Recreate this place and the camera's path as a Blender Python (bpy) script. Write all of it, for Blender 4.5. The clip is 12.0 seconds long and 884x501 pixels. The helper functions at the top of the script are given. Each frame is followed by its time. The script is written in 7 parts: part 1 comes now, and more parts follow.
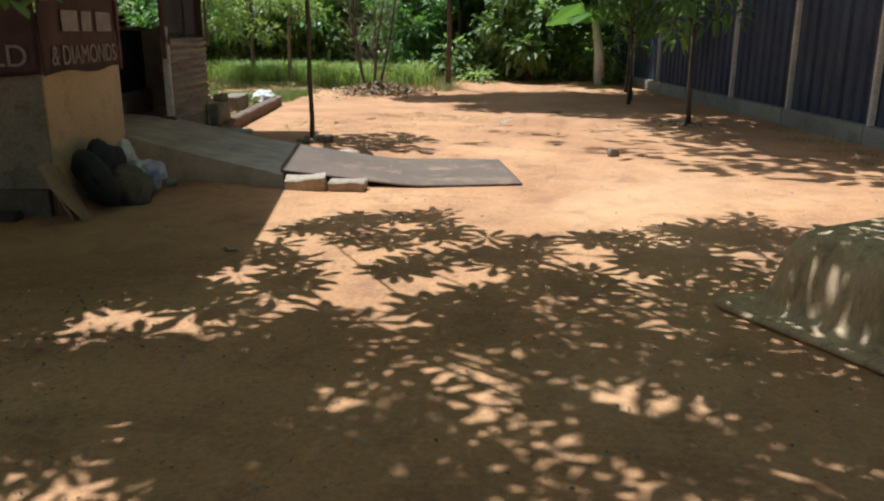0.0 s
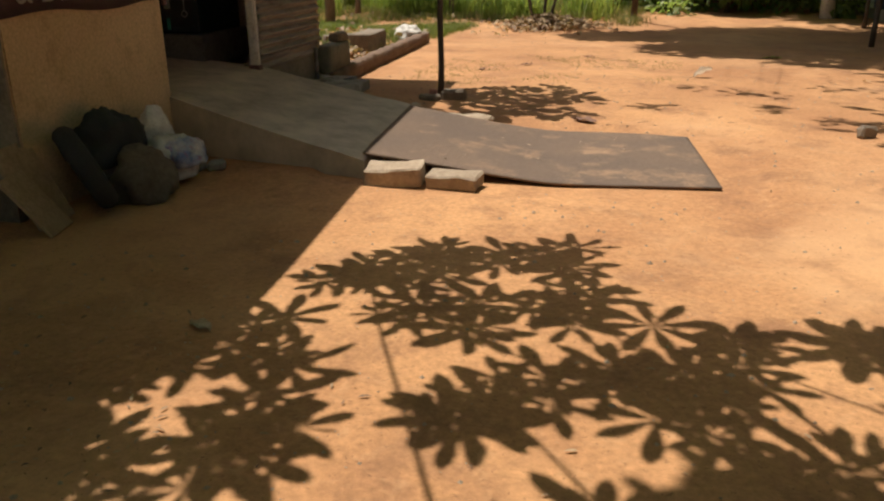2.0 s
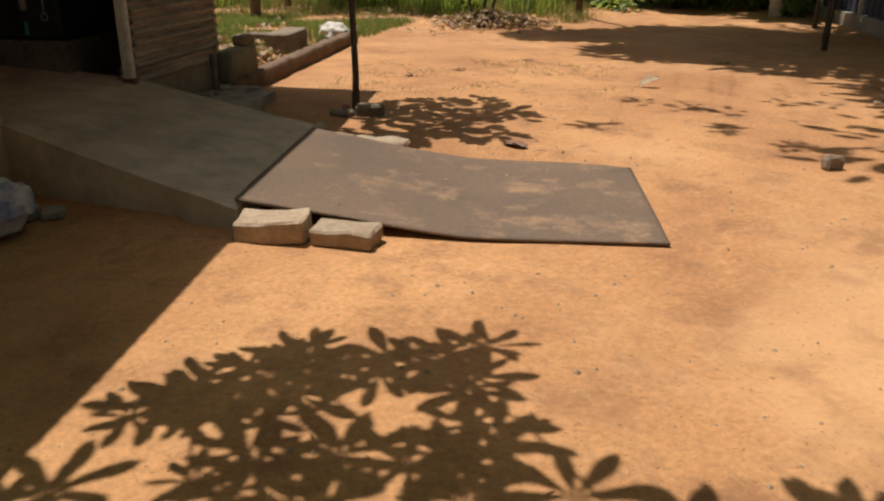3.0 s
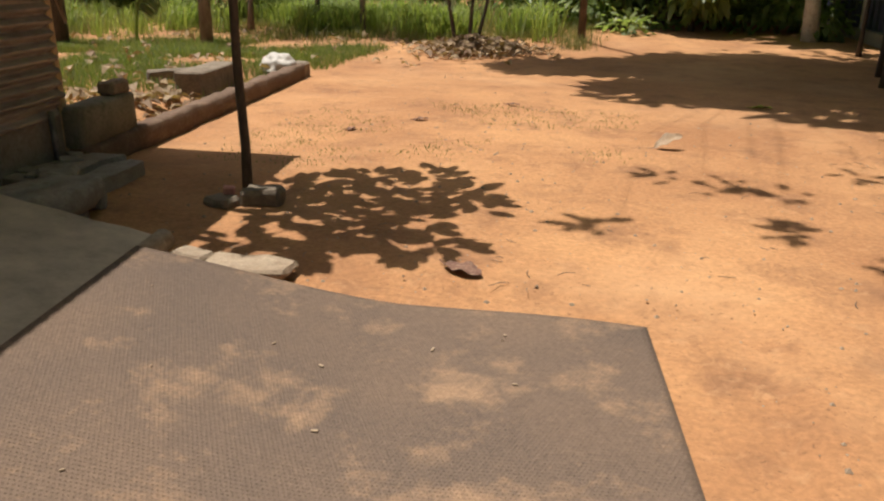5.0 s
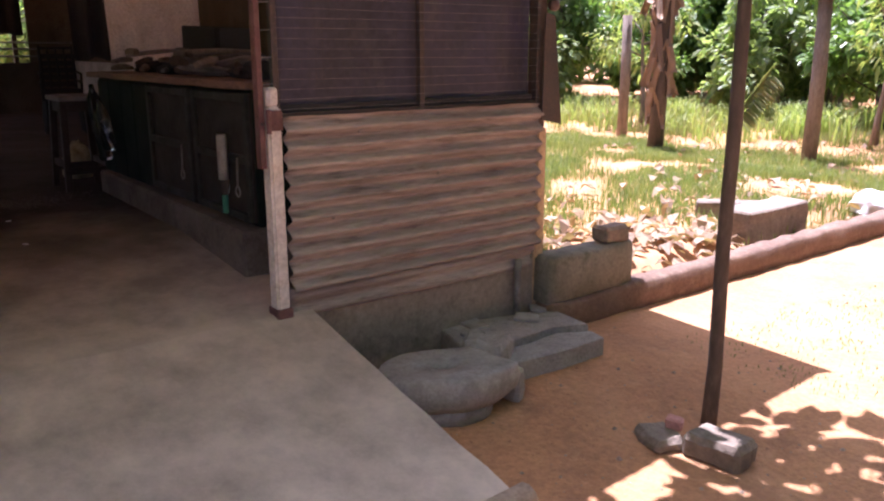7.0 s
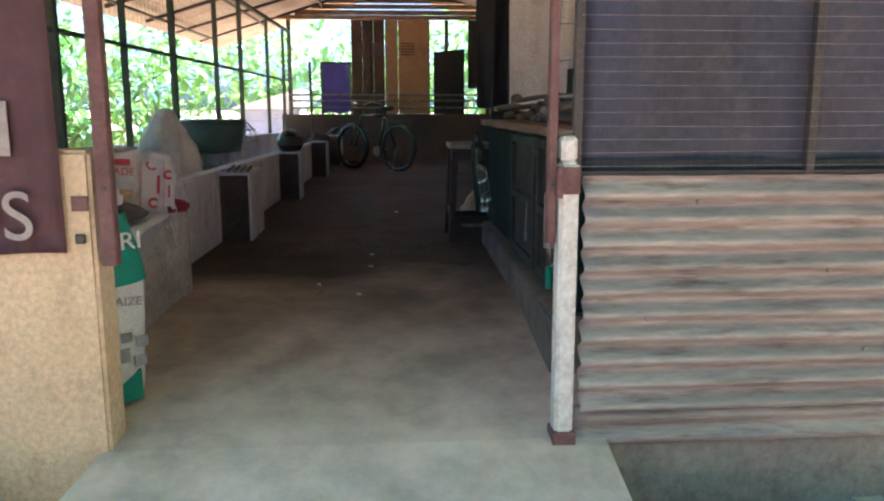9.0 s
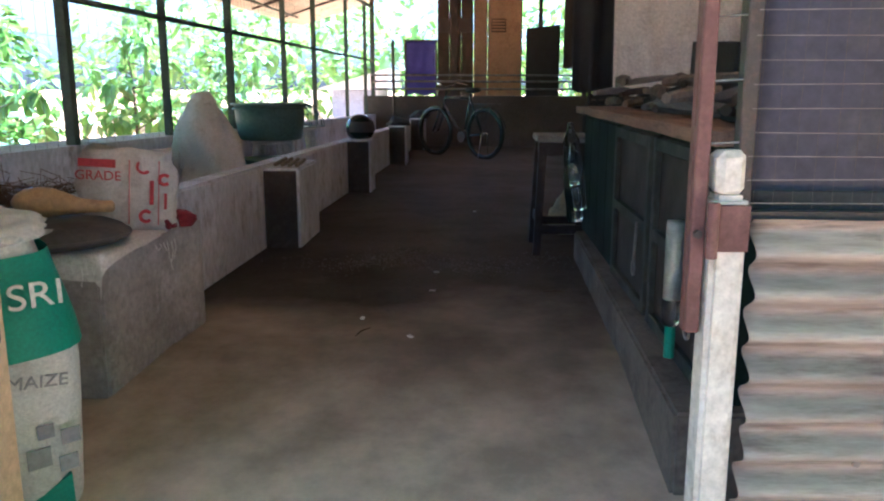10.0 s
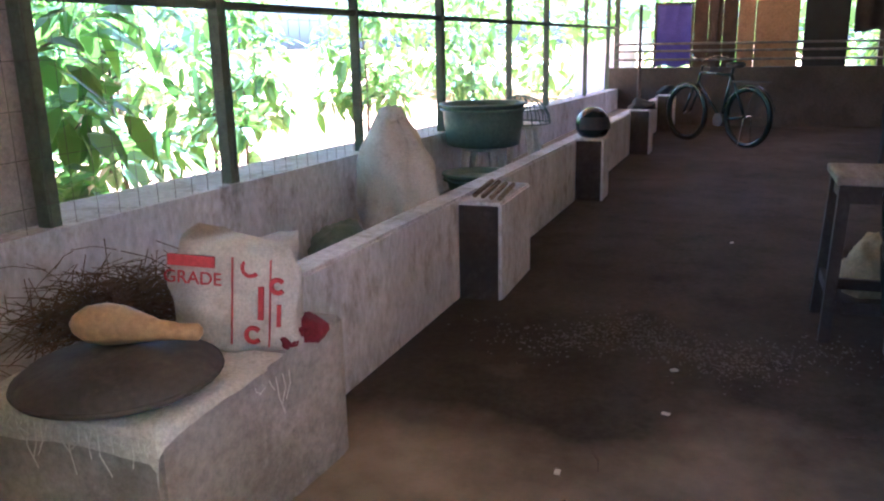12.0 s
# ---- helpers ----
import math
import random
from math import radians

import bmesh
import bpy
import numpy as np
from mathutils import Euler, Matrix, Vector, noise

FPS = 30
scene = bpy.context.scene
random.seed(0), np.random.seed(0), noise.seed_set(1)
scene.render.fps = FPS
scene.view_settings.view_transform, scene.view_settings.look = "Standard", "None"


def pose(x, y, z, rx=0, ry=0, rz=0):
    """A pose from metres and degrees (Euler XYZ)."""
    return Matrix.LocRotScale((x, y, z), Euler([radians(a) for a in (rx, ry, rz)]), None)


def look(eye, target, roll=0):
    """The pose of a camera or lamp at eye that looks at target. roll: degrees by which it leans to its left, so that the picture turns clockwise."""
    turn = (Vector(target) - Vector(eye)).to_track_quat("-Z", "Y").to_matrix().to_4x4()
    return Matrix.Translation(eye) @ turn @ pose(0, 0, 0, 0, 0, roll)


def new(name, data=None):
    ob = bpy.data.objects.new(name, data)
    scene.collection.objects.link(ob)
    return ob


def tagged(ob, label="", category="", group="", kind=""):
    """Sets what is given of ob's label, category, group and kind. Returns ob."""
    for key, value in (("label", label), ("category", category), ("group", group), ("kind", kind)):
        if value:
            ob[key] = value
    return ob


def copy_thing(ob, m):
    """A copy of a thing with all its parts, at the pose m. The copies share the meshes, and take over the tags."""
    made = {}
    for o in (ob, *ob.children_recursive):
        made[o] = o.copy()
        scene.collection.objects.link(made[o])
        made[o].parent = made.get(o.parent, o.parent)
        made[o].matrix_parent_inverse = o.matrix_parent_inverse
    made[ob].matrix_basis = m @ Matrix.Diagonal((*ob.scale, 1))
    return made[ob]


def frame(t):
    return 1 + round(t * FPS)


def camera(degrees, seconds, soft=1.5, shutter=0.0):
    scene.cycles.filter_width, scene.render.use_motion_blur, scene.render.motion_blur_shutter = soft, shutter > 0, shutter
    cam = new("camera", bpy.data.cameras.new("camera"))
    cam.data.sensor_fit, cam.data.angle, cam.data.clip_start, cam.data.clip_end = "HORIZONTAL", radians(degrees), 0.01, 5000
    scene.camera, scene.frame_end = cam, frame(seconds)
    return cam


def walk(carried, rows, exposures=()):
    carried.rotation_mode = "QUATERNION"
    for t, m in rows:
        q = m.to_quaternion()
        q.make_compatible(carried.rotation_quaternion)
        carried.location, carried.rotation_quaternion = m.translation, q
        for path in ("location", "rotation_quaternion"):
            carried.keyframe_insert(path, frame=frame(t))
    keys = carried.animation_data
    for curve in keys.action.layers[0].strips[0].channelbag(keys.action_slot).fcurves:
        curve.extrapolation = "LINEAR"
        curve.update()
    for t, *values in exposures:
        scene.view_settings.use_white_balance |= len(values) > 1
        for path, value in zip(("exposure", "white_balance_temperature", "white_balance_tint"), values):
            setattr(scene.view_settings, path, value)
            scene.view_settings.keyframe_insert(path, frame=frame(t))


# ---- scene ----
cam = camera(58.0, 12.0, soft=2.2)
PATH = [
    (0, (2.795, -7.66, 1.37), (2.848, -5.732, 0.841), 0.2),
    (0.5, (2.859, -7.005, 1.35), (2.622, -5.111, 0.752), -0.4),
    (1, (2.89, -6.366, 1.354), (2.485, -4.512, 0.72), -0.2),
    (1.5, (2.887, -5.763, 1.358), (2.413, -3.938, 0.691), -0.1),
    (2, (3.024, -5.192, 1.33), (2.646, -3.354, 0.637), -0.4),
    (2.5, (3.095, -4.65, 1.375), (2.806, -2.803, 0.664), 0.0),
    (3, (3.144, -4.14, 1.399), (2.883, -2.292, 0.679), 0.4),
    (3.5, (3.264, -3.576, 1.411), (3.026, -1.721, 0.703), 0.4),
    (3.7, (3.286, -3.354, 1.414), (3.072, -1.493, 0.714), 0.3),
    (5.5, (3.305, -1.252, 1.364), (2.904, 0.586, 0.686), 0.3),
    (6, (3.341, -0.842, 1.434), (2.605, 0.903, 0.79), 0.3),
    (6.5, (3.281, -0.431, 1.506), (2.114, 1.096, 0.951), 0.2),
    (7, (3.141, -0.045, 1.558), (1.608, 1.145, 1.074), -0.1),
    (7.5, (3.112, 0.312, 1.562), (1.331, 1.109, 1.121), -0.6),
    (7.7, (3.07, 0.451, 1.545), (1.224, 1.105, 1.138), -1.2),
    (9.3, (2.194, 0.99, 1.479), (0.228, 1.062, 1.116), -0.5),
    (9.5, (1.956, 1.04, 1.445), (-0.01, 1.064, 1.077), -1.0),
    (10, (1.46, 1.026, 1.524), (-0.498, 0.94, 1.123), 0.0),
    (10.5, (1.028, 0.915, 1.566), (-0.911, 0.711, 1.121), 0.1),
    (11, (0.661, 0.883, 1.632), (-1.243, 0.52, 1.137), -0.6),
    (11.5, (0.47, 0.964, 1.726), (-1.386, 0.421, 1.216), -1.3),
    (12, (0.273, 0.959, 1.799), (-1.546, 0.296, 1.297), -1.2),
]
EXPOSURE = [(0, 0.55, 5300, 4), (1.5, 0.42, 6500, 10), (2.5, 0.05, 6900, 12), (5.5, 0.25, 6600, 12), (6.0, 0.4, 6400, 14), (6.5, 0.9, 6400, 18), (7.0, 2.0, 5500, 38), (7.5, 3.2, 4350, 24), (7.7, 3.45, 4300, 14), (9.3, 3.25, 4250, 2), (10.0, 3.5, 4200, 4), (10.5, 3.8, 4250, 9), (11.0, 4.15, 4250, 15), (11.5, 4.3, 4250, 14), (12, 4.2, 4250, 13)]
walk(cam, [(t, look(eye, target, roll)) for t, eye, target, roll in PATH], EXPOSURE)


# ---- world and sun ----
SUN_WAY = Vector((-0.26, 0.11, 0.96)).normalized()
elev = math.asin(SUN_WAY.z)
world = bpy.data.worlds.new("sky")
scene.world = world
world.use_nodes = True
wn = world.node_tree
sky = wn.nodes.new("ShaderNodeTexSky")
sky.sky_type = "NISHITA"
sky.sun_disc = False
sky.dust_density = 4.0
sky.sun_elevation = elev
sky.sun_rotation = math.atan2(SUN_WAY.x, SUN_WAY.y)
haze = wn.nodes.new("ShaderNodeHueSaturation")
haze.inputs["Saturation"].default_value = 0.55
wn.links.new(sky.outputs[0], haze.inputs["Color"])
wn.links.new(haze.outputs[0], wn.nodes["Background"].inputs[0])
wn.nodes["Background"].inputs[1].default_value = 0.056
sun = new("sun", bpy.data.lights.new("sun", "SUN"))
sun.data.energy = 4.2
sun.data.angle = radians(0.53)
sun.data.color = (1.0, 0.95, 0.86)
sun.matrix_world = look(SUN_WAY * 30, (0, 0, 0))

# ---- mesh helpers ----


def mesh_of(name, bm):
    me = bpy.data.meshes.new(name)
    bm.normal_update()
    bm.to_mesh(me)
    bm.free()
    return me


def thing(name, label="", category="", group="", kind="", at=None):
    ob = new(name)
    ob.empty_display_size = 0.1
    if at is not None:
        ob.matrix_world = at
    return tagged(ob, label, category, group, kind)


def part(name, bm, material, parent, label="", smooth=False):
    me = mesh_of(name, bm)
    me.materials.append(material)
    if smooth:
        for p in me.polygons:
            p.use_smooth = True
    ob = new(name, me)
    ob.parent = parent
    return tagged(ob, label)


def solid(name, bm, material, label="", category="", group="", kind="", smooth=False, at=None):
    ob = part(name, bm, material, None, "", smooth)
    if at is not None:
        ob.matrix_world = at
    return tagged(ob, label, category, group, kind)


def box(bm, x0, x1, y0, y1, z0, z1, bevel=0.0):
    """A box, its edges bevelled, added to bm."""
    made = bmesh.ops.create_cube(bm, size=1.0, matrix=Matrix.LocRotScale(((x0 + x1) / 2, (y0 + y1) / 2, (z0 + z1) / 2), None, (abs(x1 - x0), abs(y1 - y0), abs(z1 - z0))))
    if bevel:
        es = list({e for v in made["verts"] for e in v.link_edges})
        bmesh.ops.bevel(bm, geom=es, offset=bevel, segments=1, affect="EDGES")
    return bm


def boxed(*a, bevel=0.0):
    return box(bmesh.new(), *a, bevel=bevel)


def tube(bm, pts, radii, sides=8):
    """A bent tube through pts with a radius at each."""
    rings = []
    pts = [Vector(p) for p in pts]
    for i, p in enumerate(pts):
        d = (pts[min(i + 1, len(pts) - 1)] - pts[max(i - 1, 0)]).normalized()
        a = d.orthogonal().normalized() if i == 0 else (rings[-1][1] - d * rings[-1][1].dot(d)).normalized()
        b = d.cross(a)
        r = radii[i] if hasattr(radii, "__len__") else radii
        rings.append(([bm.verts.new(p + (a * math.cos(k * 2 * math.pi / sides) + b * math.sin(k * 2 * math.pi / sides)) * r) for k in range(sides)], a))
    for (r0, _), (r1, _) in zip(rings, rings[1:]):
        for k in range(sides):
            bm.faces.new((r0[k], r0[(k + 1) % sides], r1[(k + 1) % sides], r1[k]))
    bm.faces.new(rings[0][0][::-1])
    bm.faces.new(rings[-1][0])
    return bm


# ---- materials ----


def surf(name, a, b, c=None, scale=3.0, fine=60.0, rough=(0.75, 0.95), bump=0.3, metal=0.0, dist=0.01, stain=0.5, random=0.0, coords="Object", stretch=(1, 1, 1)):
    """A surface of two tones a and b in large patches, with spots of c, grain and relief."""
    m = bpy.data.materials.new(name)
    m.use_nodes = True
    nt = m.node_tree
    n, l = nt.nodes, nt.links
    p = n["Principled BSDF"]
    tc = n.new("ShaderNodeTexCoord")
    mp = n.new("ShaderNodeMapping")
    mp.inputs["Scale"].default_value = stretch
    l.new(tc.outputs[coords], mp.inputs[0])

    def noise_of(s, detail, dr=0.6):
        t = n.new("ShaderNodeTexNoise")
        t.inputs["Scale"].default_value = s
        t.inputs["Detail"].default_value = detail
        t.inputs["Roughness"].default_value = dr
        l.new(mp.outputs[0], t.inputs["Vector"])
        return t.outputs["Fac"]

    def ramp(src, lo, hi):
        r = n.new("ShaderNodeMapRange")
        r.inputs[1].default_value, r.inputs[2].default_value = lo, hi
        l.new(src, r.inputs[0])
        return r.outputs[0]

    def mix(f, x, y, kind="MIX"):
        k = n.new("ShaderNodeMix")
        k.data_type, k.blend_type = "RGBA", kind
        for sock, v in ((k.inputs[0], f), (k.inputs[6], x), (k.inputs[7], y)):
            if hasattr(v, "is_output"):
                l.new(v, sock)
            else:
                sock.default_value = v
        return k.outputs[2]

    big, small = noise_of(scale, 5), noise_of(fine, 4, 0.7)
    col = mix(ramp(big, 0.35, 0.65), (*a, 1), (*b, 1))
    if c:
        f = n.new("ShaderNodeMath")
        f.operation = "MULTIPLY"
        l.new(ramp(noise_of(scale * 3.7, 6, 0.7), 0.52, 0.68), f.inputs[0])
        f.inputs[1].default_value = stain
        col = mix(f.outputs[0], col, (*c, 1))
    g = n.new("ShaderNodeMapRange")
    g.inputs[1].default_value, g.inputs[2].default_value, g.inputs[3].default_value, g.inputs[4].default_value = 0.25, 0.75, 0.72, 1.25
    l.new(small, g.inputs[0])
    comb = n.new("ShaderNodeCombineColor")
    for i in range(3):
        l.new(g.outputs[0], comb.inputs[i])
    col = mix(1.0, col, comb.outputs[0], "MULTIPLY")
    if random:
        oi = n.new("ShaderNodeObjectInfo")
        hs = n.new("ShaderNodeHueSaturation")
        r = n.new("ShaderNodeMapRange")
        r.inputs[3].default_value, r.inputs[4].default_value = 1 - random, 1 + random
        l.new(oi.outputs["Random"], r.inputs[0])
        l.new(r.outputs[0], hs.inputs["Value"])
        l.new(col, hs.inputs["Color"])
        col = hs.outputs[0]
    l.new(col, p.inputs["Base Color"])
    rr = n.new("ShaderNodeMapRange")
    rr.inputs[1].default_value, rr.inputs[2].default_value, rr.inputs[3].default_value, rr.inputs[4].default_value = 0.3, 0.7, *rough
    l.new(big, rr.inputs[0])
    l.new(rr.outputs[0], p.inputs["Roughness"])
    p.inputs["Metallic"].default_value = metal
    if bump:
        bp = n.new("ShaderNodeBump")
        bp.inputs["Strength"].default_value = bump
        bp.inputs["Distance"].default_value = dist
        l.new(small, bp.inputs["Height"])
        l.new(bp.outputs[0], p.inputs["Normal"])
    return m


def leafy(name, a, b, through_light=0.35, rough=0.5):
    """Leaf: a to b from leaf to leaf, light passes through it in part."""
    m = bpy.data.materials.new(name)
    m.use_nodes = True
    nt = m.node_tree
    n, l = nt.nodes, nt.links
    p = n["Principled BSDF"]
    p.inputs["Roughness"].default_value = rough
    ge = n.new("ShaderNodeNewGeometry")
    k = n.new("ShaderNodeMix")
    k.data_type = "RGBA"
    k.inputs[6].default_value, k.inputs[7].default_value = (*a, 1), (*b, 1)
    l.new(ge.outputs["Random Per Island"], k.inputs[0])
    l.new(k.outputs[2], p.inputs["Base Color"])
    tr = n.new("ShaderNodeBsdfTranslucent")
    br = n.new("ShaderNodeMix")
    br.data_type, br.blend_type = "RGBA", "MULTIPLY"
    br.inputs[0].default_value = 1.0
    br.inputs[7].default_value = (1.5, 1.6, 0.7, 1)
    l.new(k.outputs[2], br.inputs[6])
    l.new(br.outputs[2], tr.inputs[0])
    mx = n.new("ShaderNodeMixShader")
    mx.inputs[0].default_value = through_light
    l.new(p.outputs[0], mx.inputs[1])
    l.new(tr.outputs[0], mx.inputs[2])
    l.new(mx.outputs[0], n["Material Output"].inputs[0])
    return m


EARTH = surf("laterite_earth", (0.39, 0.185, 0.083), (0.56, 0.295, 0.135), (0.25, 0.12, 0.062), scale=0.6, fine=34, bump=0.45, dist=0.014, rough=(0.9, 1.0), stain=0.7, coords="Object")


def dusted(m, pale, dark):
    """Pale dry dust in drifts, foot-worn mottles and dark crumbs over the earth."""
    nt = m.node_tree
    n, l = nt.nodes, nt.links
    p = n["Principled BSDF"]
    tc = n.new("ShaderNodeTexCoord")

    def layer(size, detail, lo, hi, most, tone):
        t = n.new("ShaderNodeTexNoise")
        t.inputs["Scale"].default_value = size
        t.inputs["Detail"].default_value = detail
        t.inputs["Roughness"].default_value = 0.66
        t.inputs["Distortion"].default_value = 0.6
        l.new(tc.outputs["Object"], t.inputs["Vector"])
        r = n.new("ShaderNodeMapRange")
        r.inputs[1].default_value, r.inputs[2].default_value, r.inputs[4].default_value = lo, hi, most
        l.new(t.outputs["Fac"], r.inputs[0])
        k = n.new("ShaderNodeMix")
        k.data_type = "RGBA"
        k.inputs[7].default_value = (*tone, 1)
        l.new(p.inputs["Base Color"].links[0].from_socket, k.inputs[6])
        l.new(r.outputs[0], k.inputs[0])
        l.new(k.outputs[2], p.inputs["Base Color"])

    layer(0.33, 9, 0.5, 0.66, 0.65, pale)
    layer(2.7, 8, 0.52, 0.72, 0.55, dark)
    layer(9.0, 6, 0.56, 0.7, 0.4, pale)
    layer(46.0, 3, 0.62, 0.72, 0.75, [c * 0.6 for c in dark])


dusted(EARTH, (0.62, 0.36, 0.185), (0.27, 0.135, 0.07))
CONC = surf("worn_concrete", (0.34, 0.315, 0.275), (0.25, 0.225, 0.19), (0.14, 0.115, 0.095), scale=1.3, fine=45, bump=0.25, stain=0.55)
MOSSYCONC = surf("mossy_mortar", (0.24, 0.22, 0.165), (0.155, 0.15, 0.105), (0.085, 0.09, 0.055), scale=3.0, fine=45, bump=0.35, stain=0.7)
DARKCONC = surf("dirty_concrete", (0.20, 0.175, 0.145), (0.12, 0.10, 0.082), (0.06, 0.05, 0.042), scale=2.0, fine=45, bump=0.3, stain=0.7)
# Base tone near black, standing in for the dim interior; the blotches are stains.
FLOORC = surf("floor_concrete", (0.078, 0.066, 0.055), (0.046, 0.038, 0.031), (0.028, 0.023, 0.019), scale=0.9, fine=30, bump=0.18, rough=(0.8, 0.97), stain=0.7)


def daylit(m, pale, far, near):
    """Paints daylight from the doorway: a pale, worn, mottled tone with a ragged border, over the stained floor."""
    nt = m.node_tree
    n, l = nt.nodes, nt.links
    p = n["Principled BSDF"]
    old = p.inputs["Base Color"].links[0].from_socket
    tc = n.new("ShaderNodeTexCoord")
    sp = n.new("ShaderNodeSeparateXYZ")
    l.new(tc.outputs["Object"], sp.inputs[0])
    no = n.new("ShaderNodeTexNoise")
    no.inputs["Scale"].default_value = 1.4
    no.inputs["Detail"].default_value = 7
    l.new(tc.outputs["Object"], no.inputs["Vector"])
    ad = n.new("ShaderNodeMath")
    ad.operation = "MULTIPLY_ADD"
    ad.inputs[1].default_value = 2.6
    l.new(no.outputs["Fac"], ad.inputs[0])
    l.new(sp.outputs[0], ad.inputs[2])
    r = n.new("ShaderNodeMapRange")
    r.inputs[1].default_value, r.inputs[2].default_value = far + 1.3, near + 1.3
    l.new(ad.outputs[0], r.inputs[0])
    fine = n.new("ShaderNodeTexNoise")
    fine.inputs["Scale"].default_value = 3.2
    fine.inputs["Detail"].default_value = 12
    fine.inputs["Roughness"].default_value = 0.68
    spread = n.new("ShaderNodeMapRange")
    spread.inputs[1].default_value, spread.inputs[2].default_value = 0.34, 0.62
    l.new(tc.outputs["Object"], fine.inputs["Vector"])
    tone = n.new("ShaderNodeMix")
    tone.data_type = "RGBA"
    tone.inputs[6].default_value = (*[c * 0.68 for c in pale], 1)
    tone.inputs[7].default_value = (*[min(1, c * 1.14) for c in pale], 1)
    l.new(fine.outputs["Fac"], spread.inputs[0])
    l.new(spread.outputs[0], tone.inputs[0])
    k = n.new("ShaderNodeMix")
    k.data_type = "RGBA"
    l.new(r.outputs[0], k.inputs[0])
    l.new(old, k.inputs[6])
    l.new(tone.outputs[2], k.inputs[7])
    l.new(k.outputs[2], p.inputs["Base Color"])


# Doorway daylight put into the colour, fading out inwards along x.
daylit(FLOORC, (0.57, 0.475, 0.375), -2.3, -0.5)
PLASTER = surf("grey_plaster", (0.52, 0.50, 0.485), (0.30, 0.28, 0.26), (0.58, 0.57, 0.58), scale=1.6, fine=40, bump=0.25, stain=0.6)
LIMEWASH = surf("stained_limewash", (0.78, 0.79, 0.86), (0.58, 0.58, 0.62), (0.25, 0.225, 0.215), scale=2.2, fine=34, bump=0.3, stain=0.7, stretch=(1, 1, 0.55))
OUTERPLASTER = surf("grimy_outer_plaster", (0.33, 0.285, 0.23), (0.24, 0.205, 0.16), (0.14, 0.115, 0.09), scale=1.4, fine=30, bump=0.2, stain=0.6)
BEIGE = surf("beige_plaster", (0.66, 0.49, 0.30), (0.56, 0.40, 0.23), (0.34, 0.24, 0.14), scale=1.5, fine=50, bump=0.15, stain=0.45)
DARKWALL = surf("grimy_plaster", (0.19, 0.155, 0.12), (0.125, 0.10, 0.078), (0.075, 0.058, 0.046), scale=1.2, fine=30, bump=0.2)
RUSTY = surf("rusty_sheet", (0.43, 0.375, 0.315), (0.26, 0.225, 0.20), (0.13, 0.09, 0.073), scale=3.4, fine=40, bump=0.2, rough=(0.55, 0.85), metal=0.05, stain=0.75, stretch=(1, 0.28, 2.6))
ROOFS = surf("roof_sheet", (0.62, 0.56, 0.47), (0.52, 0.45, 0.37), (0.35, 0.27, 0.2), scale=1.0, fine=20, bump=0.1, rough=(0.6, 0.8))
OXIDE = surf("red_oxide_iron", (0.16, 0.075, 0.07), (0.11, 0.05, 0.045), (0.22, 0.13, 0.1), scale=6, fine=60, bump=0.2, rough=(0.5, 0.8))
DARKIRON = surf("dark_iron", (0.06, 0.055, 0.055), (0.09, 0.075, 0.065), (0.16, 0.1, 0.07), scale=8, fine=80, bump=0.2, rough=(0.45, 0.75), metal=0.4)
GREENPOST = surf("grey_green_paint", (0.12, 0.15, 0.11), (0.09, 0.11, 0.085), (0.05, 0.06, 0.05), scale=4, fine=50, bump=0.15)
WIRE = surf("galvanised_wire", (0.30, 0.29, 0.28), (0.18, 0.16, 0.145), scale=8, fine=80, bump=0.0, rough=(0.4, 0.7), metal=0.6)
POSTW = surf("whitewashed_post", (0.72, 0.69, 0.64), (0.58, 0.54, 0.48), (0.36, 0.3, 0.24), scale=4, fine=40, bump=0.2, stain=0.6)
TARP = surf("violet_tarpaulin", (0.05, 0.048, 0.085), (0.043, 0.042, 0.055), (0.09, 0.086, 0.08), scale=1.6, fine=30, bump=0.12, rough=(0.5, 0.75))
BANNERC = surf("maroon_vinyl", (0.08, 0.024, 0.028), (0.055, 0.018, 0.022), (0.11, 0.05, 0.048), scale=2.5, fine=20, bump=0.1, rough=(0.45, 0.65))
LETTER = surf("faded_white_print", (0.40, 0.34, 0.31), (0.29, 0.24, 0.22), scale=5, fine=40, bump=0.0)
RUBBER = surf("black_rubber", (0.14, 0.098, 0.074), (0.205, 0.14, 0.10), (0.40, 0.25, 0.15), scale=0.8, fine=60, bump=0.35, rough=(0.7, 0.95), stain=0.75)
STONE = surf("laterite_stone", (0.46, 0.36, 0.26), (0.36, 0.27, 0.19), (0.22, 0.15, 0.1), scale=7, fine=55, bump=0.6, dist=0.012, random=0.15)
PALESTONE = surf("pale_grey_stone", (0.40, 0.37, 0.33), (0.30, 0.275, 0.24), (0.17, 0.145, 0.12), scale=4, fine=60, bump=0.45, dist=0.01, random=0.08)
KERBC = surf("earthen_kerb", (0.20, 0.125, 0.082), (0.14, 0.088, 0.06), (0.27, 0.20, 0.135), scale=3, fine=40, bump=0.6, dist=0.012)
GRANITE = surf("grey_stone", (0.33, 0.31, 0.28), (0.25, 0.23, 0.205), (0.15, 0.13, 0.11), scale=6, fine=70, bump=0.5, dist=0.01, random=0.12)
BLOCKC = surf("mossy_block", (0.27, 0.22, 0.165), (0.2, 0.155, 0.115), (0.11, 0.1, 0.065), scale=5, fine=45, bump=0.6, dist=0.015, random=0.12)
